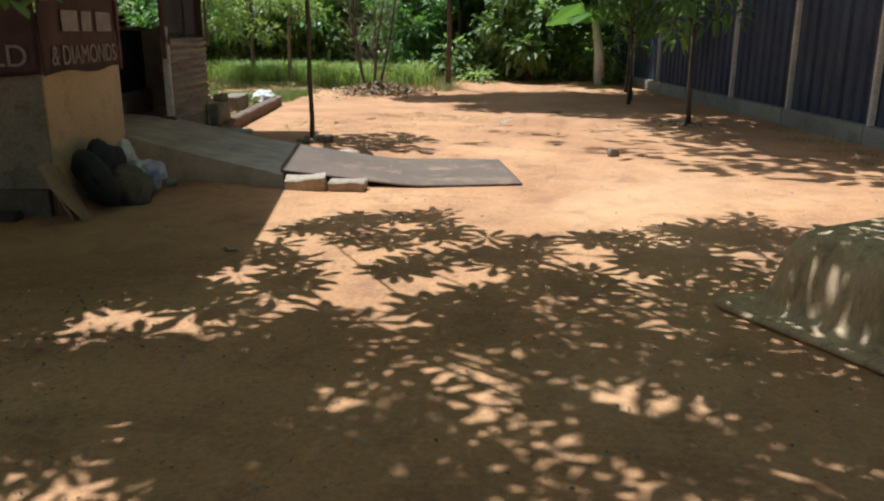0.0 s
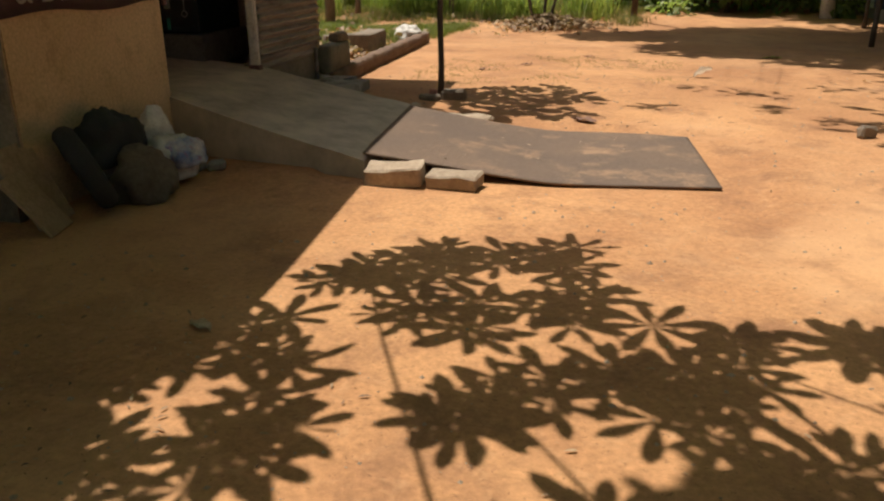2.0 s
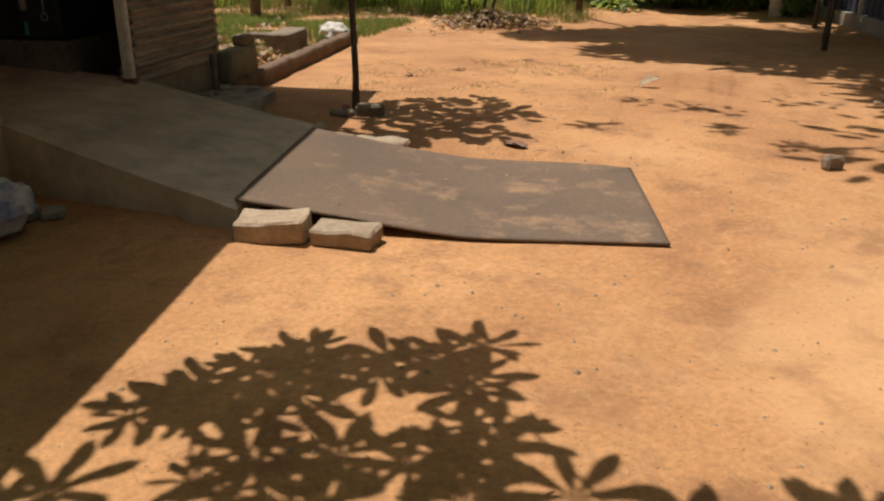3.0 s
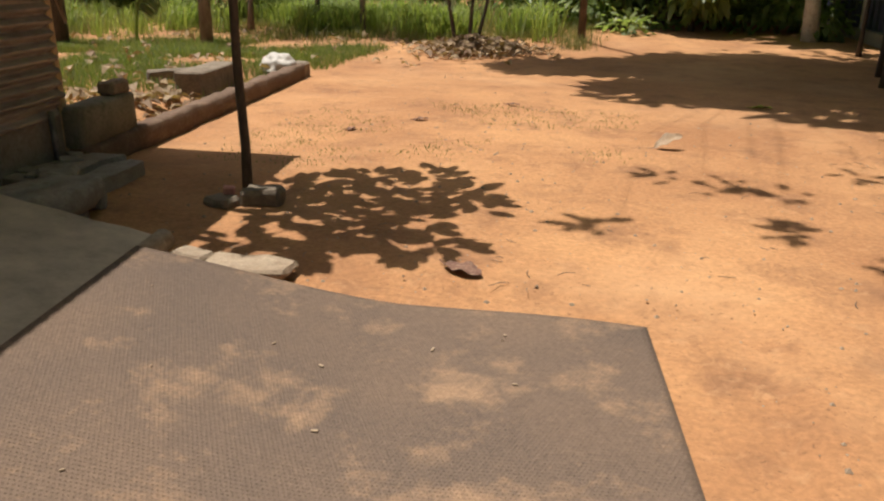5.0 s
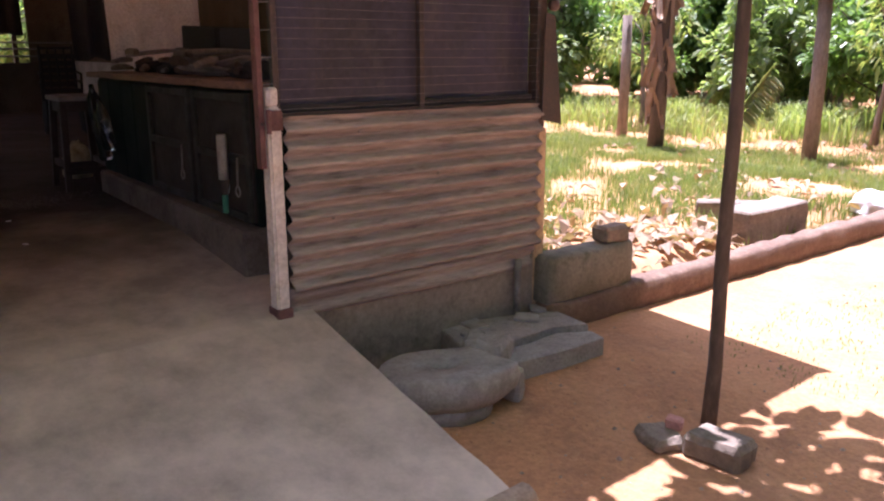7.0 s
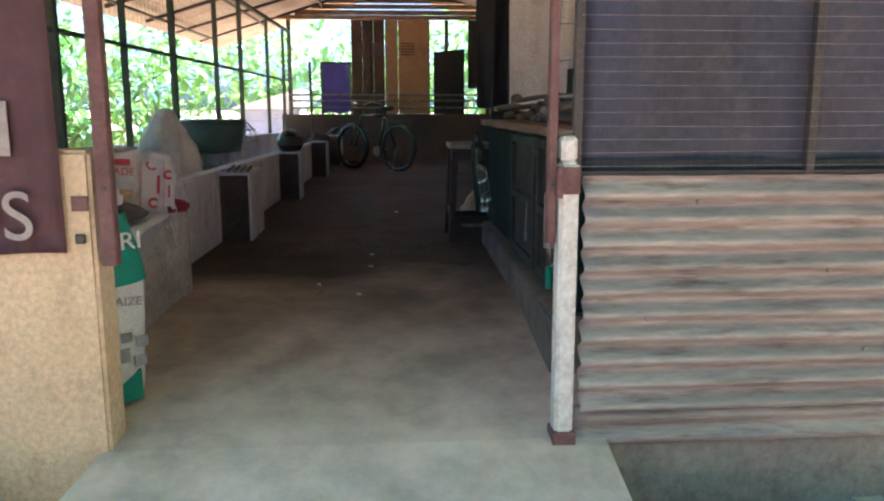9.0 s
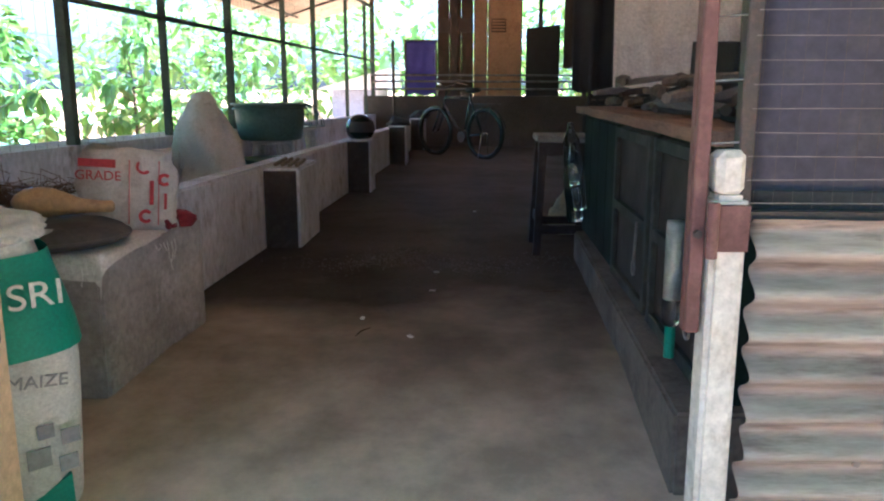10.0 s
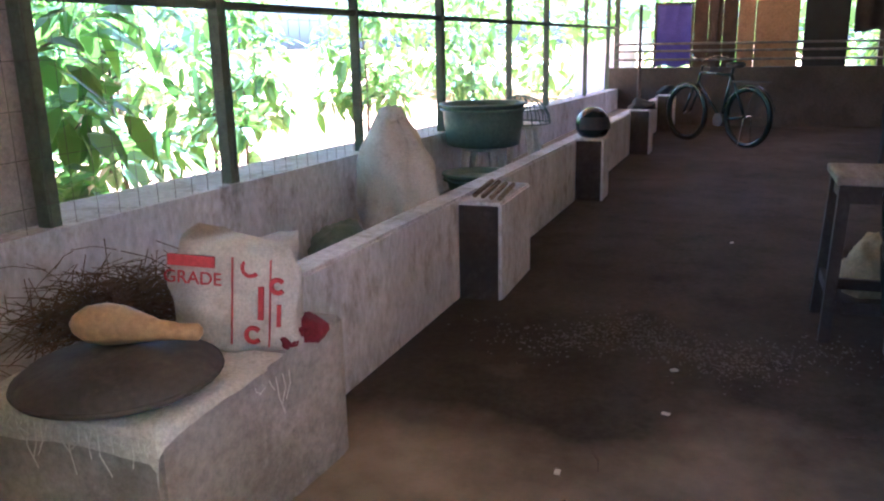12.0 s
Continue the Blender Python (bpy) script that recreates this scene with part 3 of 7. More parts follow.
part("upper_post", prism(bmesh.new(), [(-0.1, 3.065), (-0.01, 3.065), (-0.01, 3.12), (-0.1, 3.12)], 1.152, 2.7, 0.006), DARKWOOD, corner, "dark upper length")
# Unseen upper wall, added to cut the daylight coming over the right half wall.
solid("wall_upper", prism(bmesh.new(), [(-12.5, 3.8), (-2.6, 3.17), (-2.6, 3.22), (-12.5, 3.85)], 1.404, 3.0), BROWNBOARD, "unseen dark board wall added above the right half wall to block light", "wall", kind="structure")
for k, x in enumerate((-3.0, -6.0, -9.0, -12.6)):
    yr = 3.06 - 0.0605 * (x + 0.1)
    solid("roof_post", prism(bmesh.new(), [(x - 0.05, yr - 0.05), (x + 0.05, yr - 0.05), (x + 0.05, yr + 0.05), (x - 0.05, yr + 0.05)], 1.4, 3.0, 0.006), DARKWOOD, "dark timber roof post on the half wall", "post", "posts of the right wall")

# ---- roof ----


def sheet_slope(name, front_eave, back_eave, front_ridge, back_ridge, label, pitch=0.09, amp=0.012):
    """A slope of corrugated sheets whose ribs run from eave to ridge."""
    fe, be, fr, br = map(Vector, (front_eave, back_eave, front_ridge, back_ridge))
    cols = int((be - fe).length / pitch * 4)
    v, f = [], []
    for i in range(cols + 1):
        t = i / cols
        a, b = fe.lerp(be, t), fr.lerp(br, t)
        d = amp * math.sin(i * math.pi / 2)
        for j in range(3):
            p = a.lerp(b, j / 2)
            v.append((p.x, p.y, p.z + d))
            v.append((p.x, p.y, p.z + d + 0.006))
    for i in range(cols):
        for j in range(2):
            k = i * 6 + j * 2
            f.append((k, k + 6, k + 8, k + 2))
            f.append((k + 1, k + 3, k + 9, k + 7))
        k = i * 6
        f.append((k, k + 1, k + 7, k + 6))
    return tagged(from_data(name, v, f, ROOFS, smooth=True), label, "roof", kind="structure")


sheet_slope("roof_left", (1.03, -2.75, 2.6), (-13.9, -2.3, 2.66), (-1.5, 1.0, 3.75), (-13.9, 1.1, 3.75), "corrugated pale roof sheets seen from below")
sheet_slope("roof_right", (0.73, 4.08, 2.50), (-13.9, 4.9, 2.6), (-1.5, 1.0, 3.76), (-13.9, 1.1, 3.76), "corrugated pale roof sheets of the far slope")
sheet_slope("roof_front", (1.00, -2.75, 2.62), (0.67, 4.08, 2.54), (-1.5, 0.95, 3.77), (-1.5, 1.05, 3.77), "corrugated roof sheets over the doorway")
for k in range(8):
    x = -0.9 - k * 1.62
    solid("rafter", tube(bmesh.new(), [(x, -2.3, 2.66), (x, 1.03, 3.68)], 0.028, 4), DARKWOOD, "dark timber rafter under the sheets", "rafter", "rafters of the roof")
for yy, zz in ((-2.2, 2.69), (-1.35, 2.96), (-0.3, 3.27)):
    solid("purlin", tube(bmesh.new(), [(0.3, yy, zz - 0.04), (-12.5, yy + 0.15, zz)], 0.022, 4), DARKWOOD, "dark purlin along the roof", "purlin", "purlins of the roof")
settle(STAY)
# back tie beam with boards over it
solid("tie_beam", boxed(-13.08, -12.98, -0.95, 3.9, 3.17, 3.24), WOOD, "timber tie beam at the back of the shed", "beam", kind="structure")
gb = thing("gable_boards", "brown slats closing the gable over the tie beam", "boards", kind="structure")
for k in range(5):
    part("board", boxed(-13.05, -13.02, -0.6 + 0.3 * k, 3.6 - 0.2 * k, 3.25 + 0.1 * k, 3.335 + 0.1 * k), WOOD, gb)

settle(BACK)

# ---- corrugated panel, wire mesh and door posts of the front ----
panel = thing("corrugated_panel", "rusty corrugated iron panel beside the doorway", "panel")


def corrugated(y0, y1, z0, z1, x, pitch, amp, rnd):
    v, f = [], []
    nz = int((z1 - z0) / pitch * 10)
    ny = 26
    for j in range(nz + 1):
        z = z0 + (z1 - z0) * j / nz
        for i in range(ny + 1):
            y = y0 + (y1 - y0) * i / ny
            e = 0.006 * noise.noise(Vector((y * 3, z * 5, 1))) + (0.012 * noise.noise(Vector((z * 9, 4, 0))) if i in (0, ny) else 0)
            xx = x + amp * math.sin(2 * math.pi * (z - z0) / pitch + 0.25 * noise.noise(Vector((y * 2, z * 2, 7)))) + e
            zz = z + 0.012 * noise.noise(Vector((y * 4, 9, 2))) * (1 if j in (0, nz) else 0.4)
            v.append((xx, y + e, zz))
    m = len(v)
    v += [(a - 0.003, b, c) for a, b, c in v]
    for j in range(nz):
        for i in range(ny):
            a = j * (ny + 1) + i
            f.append((a, a + 1, a + ny + 2, a + ny + 1))
            f.append((m + a, m + a + ny + 1, m + a + ny + 2, m + a + 1))
    for i in range(ny):
        for a in (i, nz * (ny + 1) + i):
            f.append((a, a + m, a + m + 1, a + 1))
    for j in range(nz):
        for a in (j * (ny + 1), j * (ny + 1) + ny):
            f.append((a, a + ny + 1, a + ny + 1 + m, a + m))
    return v, f


rnd = random.Random(4)
v, f = corrugated(1.53, 3.06, 0.60, 1.385, 0.016, 0.0785, 0.024, rnd)
from_data("upper_sheet", v, f, RUSTY, panel, smooth=True)
v, f = corrugated(1.515, 3.04, 0.475, 0.615, 0.0, 0.0785, 0.013, rnd)
from_data("lower_sheet", v, f, RUSTY, panel, "bent dark lower sheet", smooth=True)
for y, z in ((1.9, 1.30), (2.35, 1.07), (2.6, 1.32), (1.75, 0.92), (2.5, 0.8)):
    part("rivet", spin(bmesh.new(), [(0.009, 0), (0.007, 0.004)], 8), WIRE, panel).matrix_local = pose(0.024, y, z, 0, 90, 0)

mesh = thing("wire_mesh_panel", "rusty wire mesh in an iron frame above the panel", "mesh panel")
for y in (1.508, 2.273, 3.045):
    part("upright", boxed(-0.03, 0.005, y - 0.014, y + 0.014, 1.38, 2.62, bevel=0.003), DARKIRON, mesh)
for z in (1.39, 2.6):
    part("crossbar", boxed(-0.024, 0.0, 1.495, 3.06, z - 0.008, z + 0.008), DARKIRON, mesh)
bm = bmesh.new()
for k in range(29):
    z = 1.415 + k * 0.042
    w = 0.004 * math.sin(k * 1.7)
    tube(bm, [(0.007 + w, 1.51, z), (0.008, 2.1, z + w), (0.006 - w, 3.05, z - w)], 0.00095, 4)
tagged(part("cross_wire", bm, WIRE, mesh, "thin galvanised wires"), kind="stuff")
bm = bmesh.new()
for k in range(43):
    y = 1.525 + k * 0.035
    tube(bm, [(0.006, y, 1.39), (0.008, y + 0.002 * math.sin(k), 2.6)], 0.0005, 4)
tagged(part("upright_wire", bm, DARKIRON, mesh, "thin rusted wires"), kind="stuff")
for k in range(6):
    z = 1.52 + 0.11 * k
    part("tie_wire", tube(bmesh.new(), [(-0.005, 1.425, z), (0.0, 1.5, z + 0.004)], 0.0022, 5), WIRE, mesh)
v, f = cloth(1.52, 1.25, rnd, folds=3, depth=0.014)
tarp = thing("tarpaulin", "dark violet tarpaulin hung behind the wire mesh", "tarpaulin")
from_data("sheet", v, f, TARP, tarp, smooth=True).matrix_local = pose(-0.06, 2.285, 2.63, 0, 0, 90)
v, f = cloth(1.52, 0.05, rnd, folds=3, depth=0.01)
from_data("hem", v, f, BLACKCLOTH, tarp, "dark doubled hem", smooth=True).matrix_local = pose(-0.035, 2.285, 1.432, 0, 0, 90)

post = thing("door_post", "whitewashed door post with a rusty hinge", "post")
part("shaft", prism(bmesh.new(), [(-0.05, 1.45), (0.03, 1.45), (0.03, 1.512), (-0.05, 1.512)], 0.47, 1.43, 0.01), POSTW, post)
bm = rough_block(0.066, 0.054, 0.082, random.Random(2), 0.012, 0.006)
part("post_top", bm, POSTW, post, "chipped whitewashed top").matrix_local = pose(-0.01, 1.481, 1.428, 0, 3, 0)
part("hinge_plate", boxed(0.031, 0.038, 1.452, 1.513, 1.33, 1.415, bevel=0.002), OXIDE, post)
part("hinge_pin", tube(bmesh.new(), [(0.045, 1.445, 1.32), (0.045, 1.445, 1.42)], 0.011, 10), OXIDE, post)
part("foot_plate", boxed(-0.055, 0.04, 1.443, 1.52, 0.46, 0.54, bevel=0.004), OXIDE, post, "rusty iron foot")
fr = thing("door_frame", "red oxide iron angle frame of the doorway", "door frame", kind="structure")
for y0, y1, zb in ((1.416, 1.442, 1.17), (0.03, 0.075, 1.12)):
    part("leg", boxed(-0.004, 0.014, y0, y1, zb, 2.62, bevel=0.003), OXIDE, fr)
    part("flange", boxed(-0.03, -0.0045, y0 if y0 > 1 else y1 - 0.006, (y0 + 0.006) if y0 > 1 else y1, zb, 2.62), OXIDE, fr)
part("lintel", boxed(-0.03, 0.02, 0.03, 1.445, 2.62, 2.67), OXIDE, fr)
for y in (1.425, 0.055):
    part("bolt", tube(bmesh.new(), [(0.02, y, 1.36), (0.03, y, 1.36)], 0.008, 6), DARKIRON, fr)
lp = thing("lock_plate", "rusty latch plate screwed to the half wall", "latch")
part("plate", boxed(0.001, 0.009, -0.05, 0.0, 1.29, 1.335, bevel=0.002), OXIDE, lp)
part("staple", boxed(0.001, 0.016, -0.045, -0.015, 1.19, 1.22, bevel=0.004), DARKIRON, lp)
# bent sheet strip and round knobs at the corner, pipe stub below
bm = bmesh.new()
fl_a = [bm.verts.new((0.03, y, z)) for y, z in ((3.05, 1.2), (3.20, 1.17), (3.13, 1.74), (3.06, 1.76))]
fl_b = [bm.verts.new((0.036, y, z)) for y, z in ((3.05, 1.2), (3.20, 1.17), (3.13, 1.74), (3.06, 1.76))]
bm.faces.new(fl_b)
bm.faces.new(fl_a[::-1])
for i in range(4):
    bm.faces.new((fl_a[i], fl_a[(i + 1) % 4], fl_b[(i + 1) % 4], fl_b[i]))
part("sheet_flap", bm, DARKIRON, corner, "bent dark sheet nailed on")
for z in (1.80, 1.92):
    part("nailed_block", spin(bmesh.new(), [(0.015, -0.025), (0.032, -0.012), (0.034, 0.012), (0.015, 0.026)], 12), DARKWOOD, corner, smooth=True).matrix_local = pose(0.01, 3.14, z, 0, 90, 0)
solid("pipe_stub", tube(bmesh.new(), [(0.03, 2.9, 0.1), (0.03, 2.9, 0.54)], 0.022, 12), WIRE, "short grey water pipe against the base wall", "pipe", smooth=True)

# ---- banner on the half wall ----
ban = thing("banner", "dark maroon vinyl banner with faded white letters", "banner")
v, f = cloth(1.5, 1.1, rnd, folds=2, depth=0.008)
ob = from_data("front_sheet", v, f, BANNERC, ban, smooth=True)
ob.matrix_local = pose(0.025, -0.82, 2.25, 0, 0, 90)
v, f = cloth(1.45, 1.1, rnd, folds=2, depth=0.008)
ob = from_data("side_sheet", v, f, BANNERC, ban, smooth=True)
ob.matrix_local = pose(-0.71, -1.605, 2.25, 0, 0, 0)
lettering("& DIAMONDS", 0.212, LETTER, ban, pose(0.042, -0.80, 1.21, 90, 0, 90), label="faded white letters")
lettering("GOLD", 0.225, LETTER, ban, pose(-0.37, -1.622, 1.21, 90, 0, 0), label="faded white letters")
for k, (y0, y1) in enumerate(((-1.2, -0.9), (-0.82, -0.62), (-0.52, -0.2))):
    part("letter_bar", boxed(0.034, 0.038, y0, y1, 1.46, 1.62), LETTER, ban, "faded unreadable print")
settle(FRONT)

# ---- yard: mat, stones, pole, kerb, fence, tub ----
rnd = random.Random(11)


def mat_height(u, v):
    """Profile of the mat from the ramp (u = 0) to its outer end."""
    return 0.142 * (1 - min(1.0, u / 0.55)) ** 1.3 - 0.014 - 0.013 * u + 0.006 * math.sin(u * 7 + v * 2) * (0.4 + u)


nu, nv = 60, 40
NL, NR, FR_, FL_ = Vector((1.47, 0.0)), Vector((3.70, 0.33)), Vector((3.45, 1.78)), Vector((1.18, 1.70))
v, f = [], []
for side in (0, 1):
    for j in range(nv + 1):
        for i in range(nu + 1):
            a, b = i / nu, j / nv
            p = NL.lerp(NR, a).lerp(FL_.lerp(FR_, a), b)
            e = 0.012 * math.sin(a * 9) * (1 if j in (0, nv) else 0)
            v.append((p.x, p.y + e, mat_height(a, b) + (0.014 if side else 0)))
m_ = (nu + 1) * (nv + 1)
for j in range(nv):
    for i in range(nu):
        a = j * (nu + 1) + i
        f.append((a, a + nu + 1, a + nu + 2, a + 1))
        f.append((m_ + a, m_ + a + 1, m_ + a + nu + 2, m_ + a + nu + 1))
for i in range(nu):
    f.append((i, i + 1, i + 1 + m_, i + m_))
    a = nv * (nu + 1) + i
    f.append((a, a + m_, a + m_ + 1, a + 1))
for j in range(nv):
    a = j * (nu + 1)
    f.append((a, a + m_, a + m_ + nu + 1, a + nu + 1))
    a += nu
    f.append((a, a + nu + 1, a + m_ + nu + 1, a + m_))
mat_thing = thing("rubber_mat", "worn black rubber mat with a dimpled top, dusted with earth", "mat")
from_data("sheet", v, f, RUBBER, mat_thing, smooth=True)
v, f = [], []
for j in range(96):
    for i in range(150):
        a, b = (i + 0.5 * (j % 2) + 0.5) / 151, (j + 0.5) / 96
        p = NL.lerp(NR, a).lerp(FL_.lerp(FR_, a), b)
        z = mat_height(a, b) + 0.0142
        k = len(v)
        r = 0.0055
        v += [(p.x - r, p.y, z), (p.x, p.y - r, z), (p.x + r, p.y, z), (p.x, p.y + r, z), (p.x, p.y, z + 0.0026)]
        f += [(k, k + 1, k + 4), (k + 1, k + 2, k + 4), (k + 2, k + 3, k + 4), (k + 3, k, k + 4)]
tagged(from_data("studs", v, f, RUBBER, mat_thing, "fine raised studs"), kind="stuff")


def stone(name, x, y, z, sx, sy, sz, turn, material, label, category="stone", group="", tilt=(0, 0), bevel=0.02, jitter=0.014):
    return solid(name, rough_block(sx, sy, sz, rnd, bevel, jitter), material, label, category, group, at=pose(x, y, z, tilt[0], tilt[1], turn))


stone("stone_block", 1.72, -0.07, -0.03, 0.36, 0.2, 0.125, 10, STONE, "rough laterite block wedged under the rubber mat", "stone", "stones under the mat", tilt=(3, -2), bevel=0.012, jitter=0.02)
stone("stone_block", 2.10, -0.03, -0.03, 0.34, 0.19, 0.09, -2, STONE, "rough laterite block wedged under the rubber mat", "stone", "stones under the mat", tilt=(3, -2), bevel=0.012, jitter=0.02)
stone("stone_slab", 1.64, 1.88, 0.0, 0.42, 0.2, 0.05, 4, STONE, "flat pale stone at the mat's far edge", jitter=0.02)
stone("stone_slab", 1.31, 1.93, 0.0, 0.2, 0.12, 0.05, -8, STONE, "flat pale stone at the mat's far edge")

settle(YARD)
pole = thing("sapling", "slim dark bent sapling stem among stones", "tree")
bm = tube(bmesh.new(), [(0.955, 3.08, -0.02), (0.965, 3.08, 0.3), (0.95, 3.085, 0.8), (0.965, 3.075, 1.3), (0.955, 3.08, 1.9), (0.97, 3.09, 2.6), (0.96, 3.1, 3.0)], [0.034, 0.03, 0.028, 0.027, 0.025, 0.02, 0.014], 10)
part("trunk", bm, DARKBARK, pole, smooth=True)
rng = np.random.default_rng(3)
bl = []
for k in range(20):
    a = k * 2.4
    r = 0.25 + 0.5 * rng.random()
    bl.append((0.88 + r * math.cos(a), 3.27 + r * 1.2 * math.sin(a), 2.75 + 0.3 * rng.random(), 0.13 + 0.09 * rng.random()))
    tube_bm = tube(bmesh.new(), [(0.965, 3.09, 2.4 + 0.03 * k), (bl[-1][0], bl[-1][1], bl[-1][2])], [0.009, 0.004], 5)
    part("branch", tube_bm, DARKBARK, pole)
ps, ws = crown_points(rng, bl, 18)
v, f = leaf_mesh(ps, ws * np.array([1, 1, 0.3]), 0.17 + 0.09 * rng.random(len(ps)), OVAL, rng)
from_data("crown", v, f, LEAF, pole)
stone("stone", 1.14, 2.93, 0.0, 0.24, 0.17, 0.1, 12, BLOCKC, "brown stone at the foot of the sapling", group="stones round the sapling")
stone("stone", 0.93, 2.82, 0.0, 0.2, 0.15, 0.06, -20, BLOCKC, "brown stone at the foot of the sapling", group="stones round the sapling")
solid("brick_bit", rough_block(0.07, 0.05, 0.05, rnd, 0.008, 0.006), surf("pink_brick", (0.6, 0.3, 0.25), (0.5, 0.24, 0.2), scale=9), "small pink brick bit", "brick", at=pose(0.93, 2.9, 0.055, 8, 4, 30))

settle(YARD @ pose(0.063, -0.050, 0))
def crumpled(name, size, material, label, category, at, seed, squash=0.6):
    """A crumpled bag or cloth."""
    bm = bmesh.new()
    bmesh.ops.create_icosphere(bm, subdivisions=4, radius=1)
    o = Vector((seed * 3.1, seed * 1.7, 0))
    for vv in bm.verts:
        d = vv.co.normalized()
        r = 1 + 0.35 * noise.noise(d * 1.6 + o) + 0.22 * abs(noise.noise(d * 4 + o)) + 0.12 * abs(noise.noise(d * 9 + o))
        vv.co = Vector((d.x * r * size[0], d.y * r * size[1], max(d.z * r * size[2], -0.35 * size[2] * squash)))
    lo = min(vv.co.z for vv in bm.verts)
    for vv in bm.verts:
        vv.co.z -= lo
    return solid(name, bm, material, label, category, smooth=True, at=at)


# broken slabs and the old grinding stone beside the ramp


def slab(corners, z0, z1, label, tilt):
    bm = prism(bmesh.new(), corners, z0, z1, 0.005)
    bmesh.ops.triangulate(bm, faces=bm.faces)
    bmesh.ops.subdivide_edges(bm, edges=[e for e in bm.edges if e.calc_length() > 0.12], cuts=2)
    for vv in bm.verts:
        vv.co += noise.noise_vector(vv.co * 11) * 0.005
        vv.co.z = max(0.0, vv.co.z + tilt * (vv.co.x + 0.2))
    return solid("broken_slab", bm, PALESTONE, label, "stone", "broken slabs")


slab([(-0.5, 2.55), (-0.18, 2.48), (-0.1, 2.8), (-0.16, 3.05), (-0.08, 3.24), (-0.42, 3.26), (-0.47, 2.9)], 0.0, 0.135, "broken grey stone slab beside the base wall", 0.03)
slab([(-0.1, 2.5), (0.1, 2.54), (0.1, 2.9), (0.06, 3.22), (-0.06, 3.24), (-0.13, 3.05), (-0.07, 2.8)], 0.0, 0.11, "broken grey stone slab with a straight edge", 0.0)
gs = thing("grinding_stone", "old round grey grinding stone with a worn hole", "grinding stone")
bm = spin(bmesh.new(), [(0.16, 0), (0.2, 0.015), (0.205, 0.06), (0.19, 0.09), (0.12, 0.095)], 24)
for vv in bm.verts:
    vv.co += noise.noise_vector(vv.co * 7) * 0.02 * Vector((1, 1, 0.3))
part("base_stone", bm, PALESTONE, gs, smooth=True)
bm = spin(bmesh.new(), [(0.2, 0.075), (0.25, 0.085), (0.275, 0.115), (0.285, 0.16), (0.285, 0.214), (0.272, 0.226), (0.055, 0.226), (0.045, 0.2), (0.02, 0.185)], 32)
for vv in bm.verts:
    vv.co += noise.noise_vector(vv.co * 5 + Vector((3, 1, 0))) * 0.07 * Vector((1, 1, 0.12))
    vv.co.y *= 0.74
    vv.co.x *= 1.08
part("mill_stone", bm, PALESTONE, gs, "hollowed upper stone", smooth=True)
gs.matrix_world = pose(0.16, 2.2, -0.01, 0, 0, 76)
stone("stone", 0.24, 2.5, 0.0, 0.1, 0.08, 0.17, 15, PALESTONE, "upright grey stone beside the grinding stone")
stone("stone", -0.05, 2.55, 0.0, 0.22, 0.2, 0.2, 40, PALESTONE, "grey stone behind the grinding stone", jitter=0.03)
for k in range(5):
    stone("rubble", -0.02 + 0.1 * rnd.random(), 1.95 + 0.13 * k, 0.0, 0.1, 0.08, 0.05, 40 * k, PALESTONE, "small grey rubble by the ramp", "stone", "rubble by the ramp", bevel=0.01)

for k, (x, y, w, z) in enumerate(((-0.42, 2.72, 0.16, 0.126), (-0.34, 3.02, 0.13, 0.128), (-0.28, 2.62, 0.11, 0.13), (-0.45, 3.18, 0.12, 0.124), (-0.2, 2.2, 0.15, 0.0), (-0.3, 2.36, 0.12, 0.0))):
    stone("stone_shard", x, y, z, w, w * 0.7, 0.022, 50 * k, PALESTONE, "thin broken stone shard beside the base wall", "stone", "stone shards", tilt=(4, 3), bevel=0.005, jitter=0.012)
for k, (x, y) in enumerate(((0.0, 1.98), (0.06, 2.06), (-0.06, 2.12))):
    crumpled("paper_litter", (0.035, 0.025, 0.02), PALELEAF if k else SACKW, "small crumpled pale scrap beside the ramp", "scrap", pose(x, y, 0.045, 0, 0, 60 * k), 70 + k)

# low wall, stump and kerb
settle(pose(0.1, 0, 0) @ YARD)


def worn_bar(x0, x1, y0, y1, z0, z1, amp, seed):
    """A long straight block of cast earth or mortar with worn, uneven edges."""
    bm = boxed(x0, x1, y0, y1, z0, z1, bevel=0.022)
    n = int((y1 - y0) / 0.07)
    for k in range(1, n):
        y = y0 + (y1 - y0) * k / n
        bmesh.ops.bisect_plane(bm, geom=bm.verts[:] + bm.edges[:] + bm.faces[:], plane_co=(0, y, 0), plane_no=(0, 1, 0))
    for vv in bm.verts:
        q = vv.co * 5 + Vector((seed, seed * 2, 0))
        vv.co += noise.noise_vector(q) * amp + noise.noise_vector(q * 4) * amp * 0.45
    return bm


solid("low_wall", worn_bar(-0.06, 0.115, 3.07, 3.80, 0.15, 0.435, 0.012, 2), MOSSYCONC, "low grey mortar block wall running on from the shed", "wall", kind="structure", smooth=True)
solid("kerb", worn_bar(-0.01, 0.15, 3.06, 7.72, -0.06, 0.17, 0.02, 5), KERBC, "low worn earthen kerb along the yard", "kerb", kind="structure", smooth=True)
stone("brick", 0.02, 3.68, 0.432, 0.2, 0.15, 0.1, 80, BLOCKC, "loose brick on the low wall's end", "brick", jitter=0.016)
stone("curb_end", 0.05, 7.84, -0.02, 0.2, 0.17, 0.2, 85, BLOCKC, "square block at the kerb's end", "block", jitter=0.012)
settle(STAY)
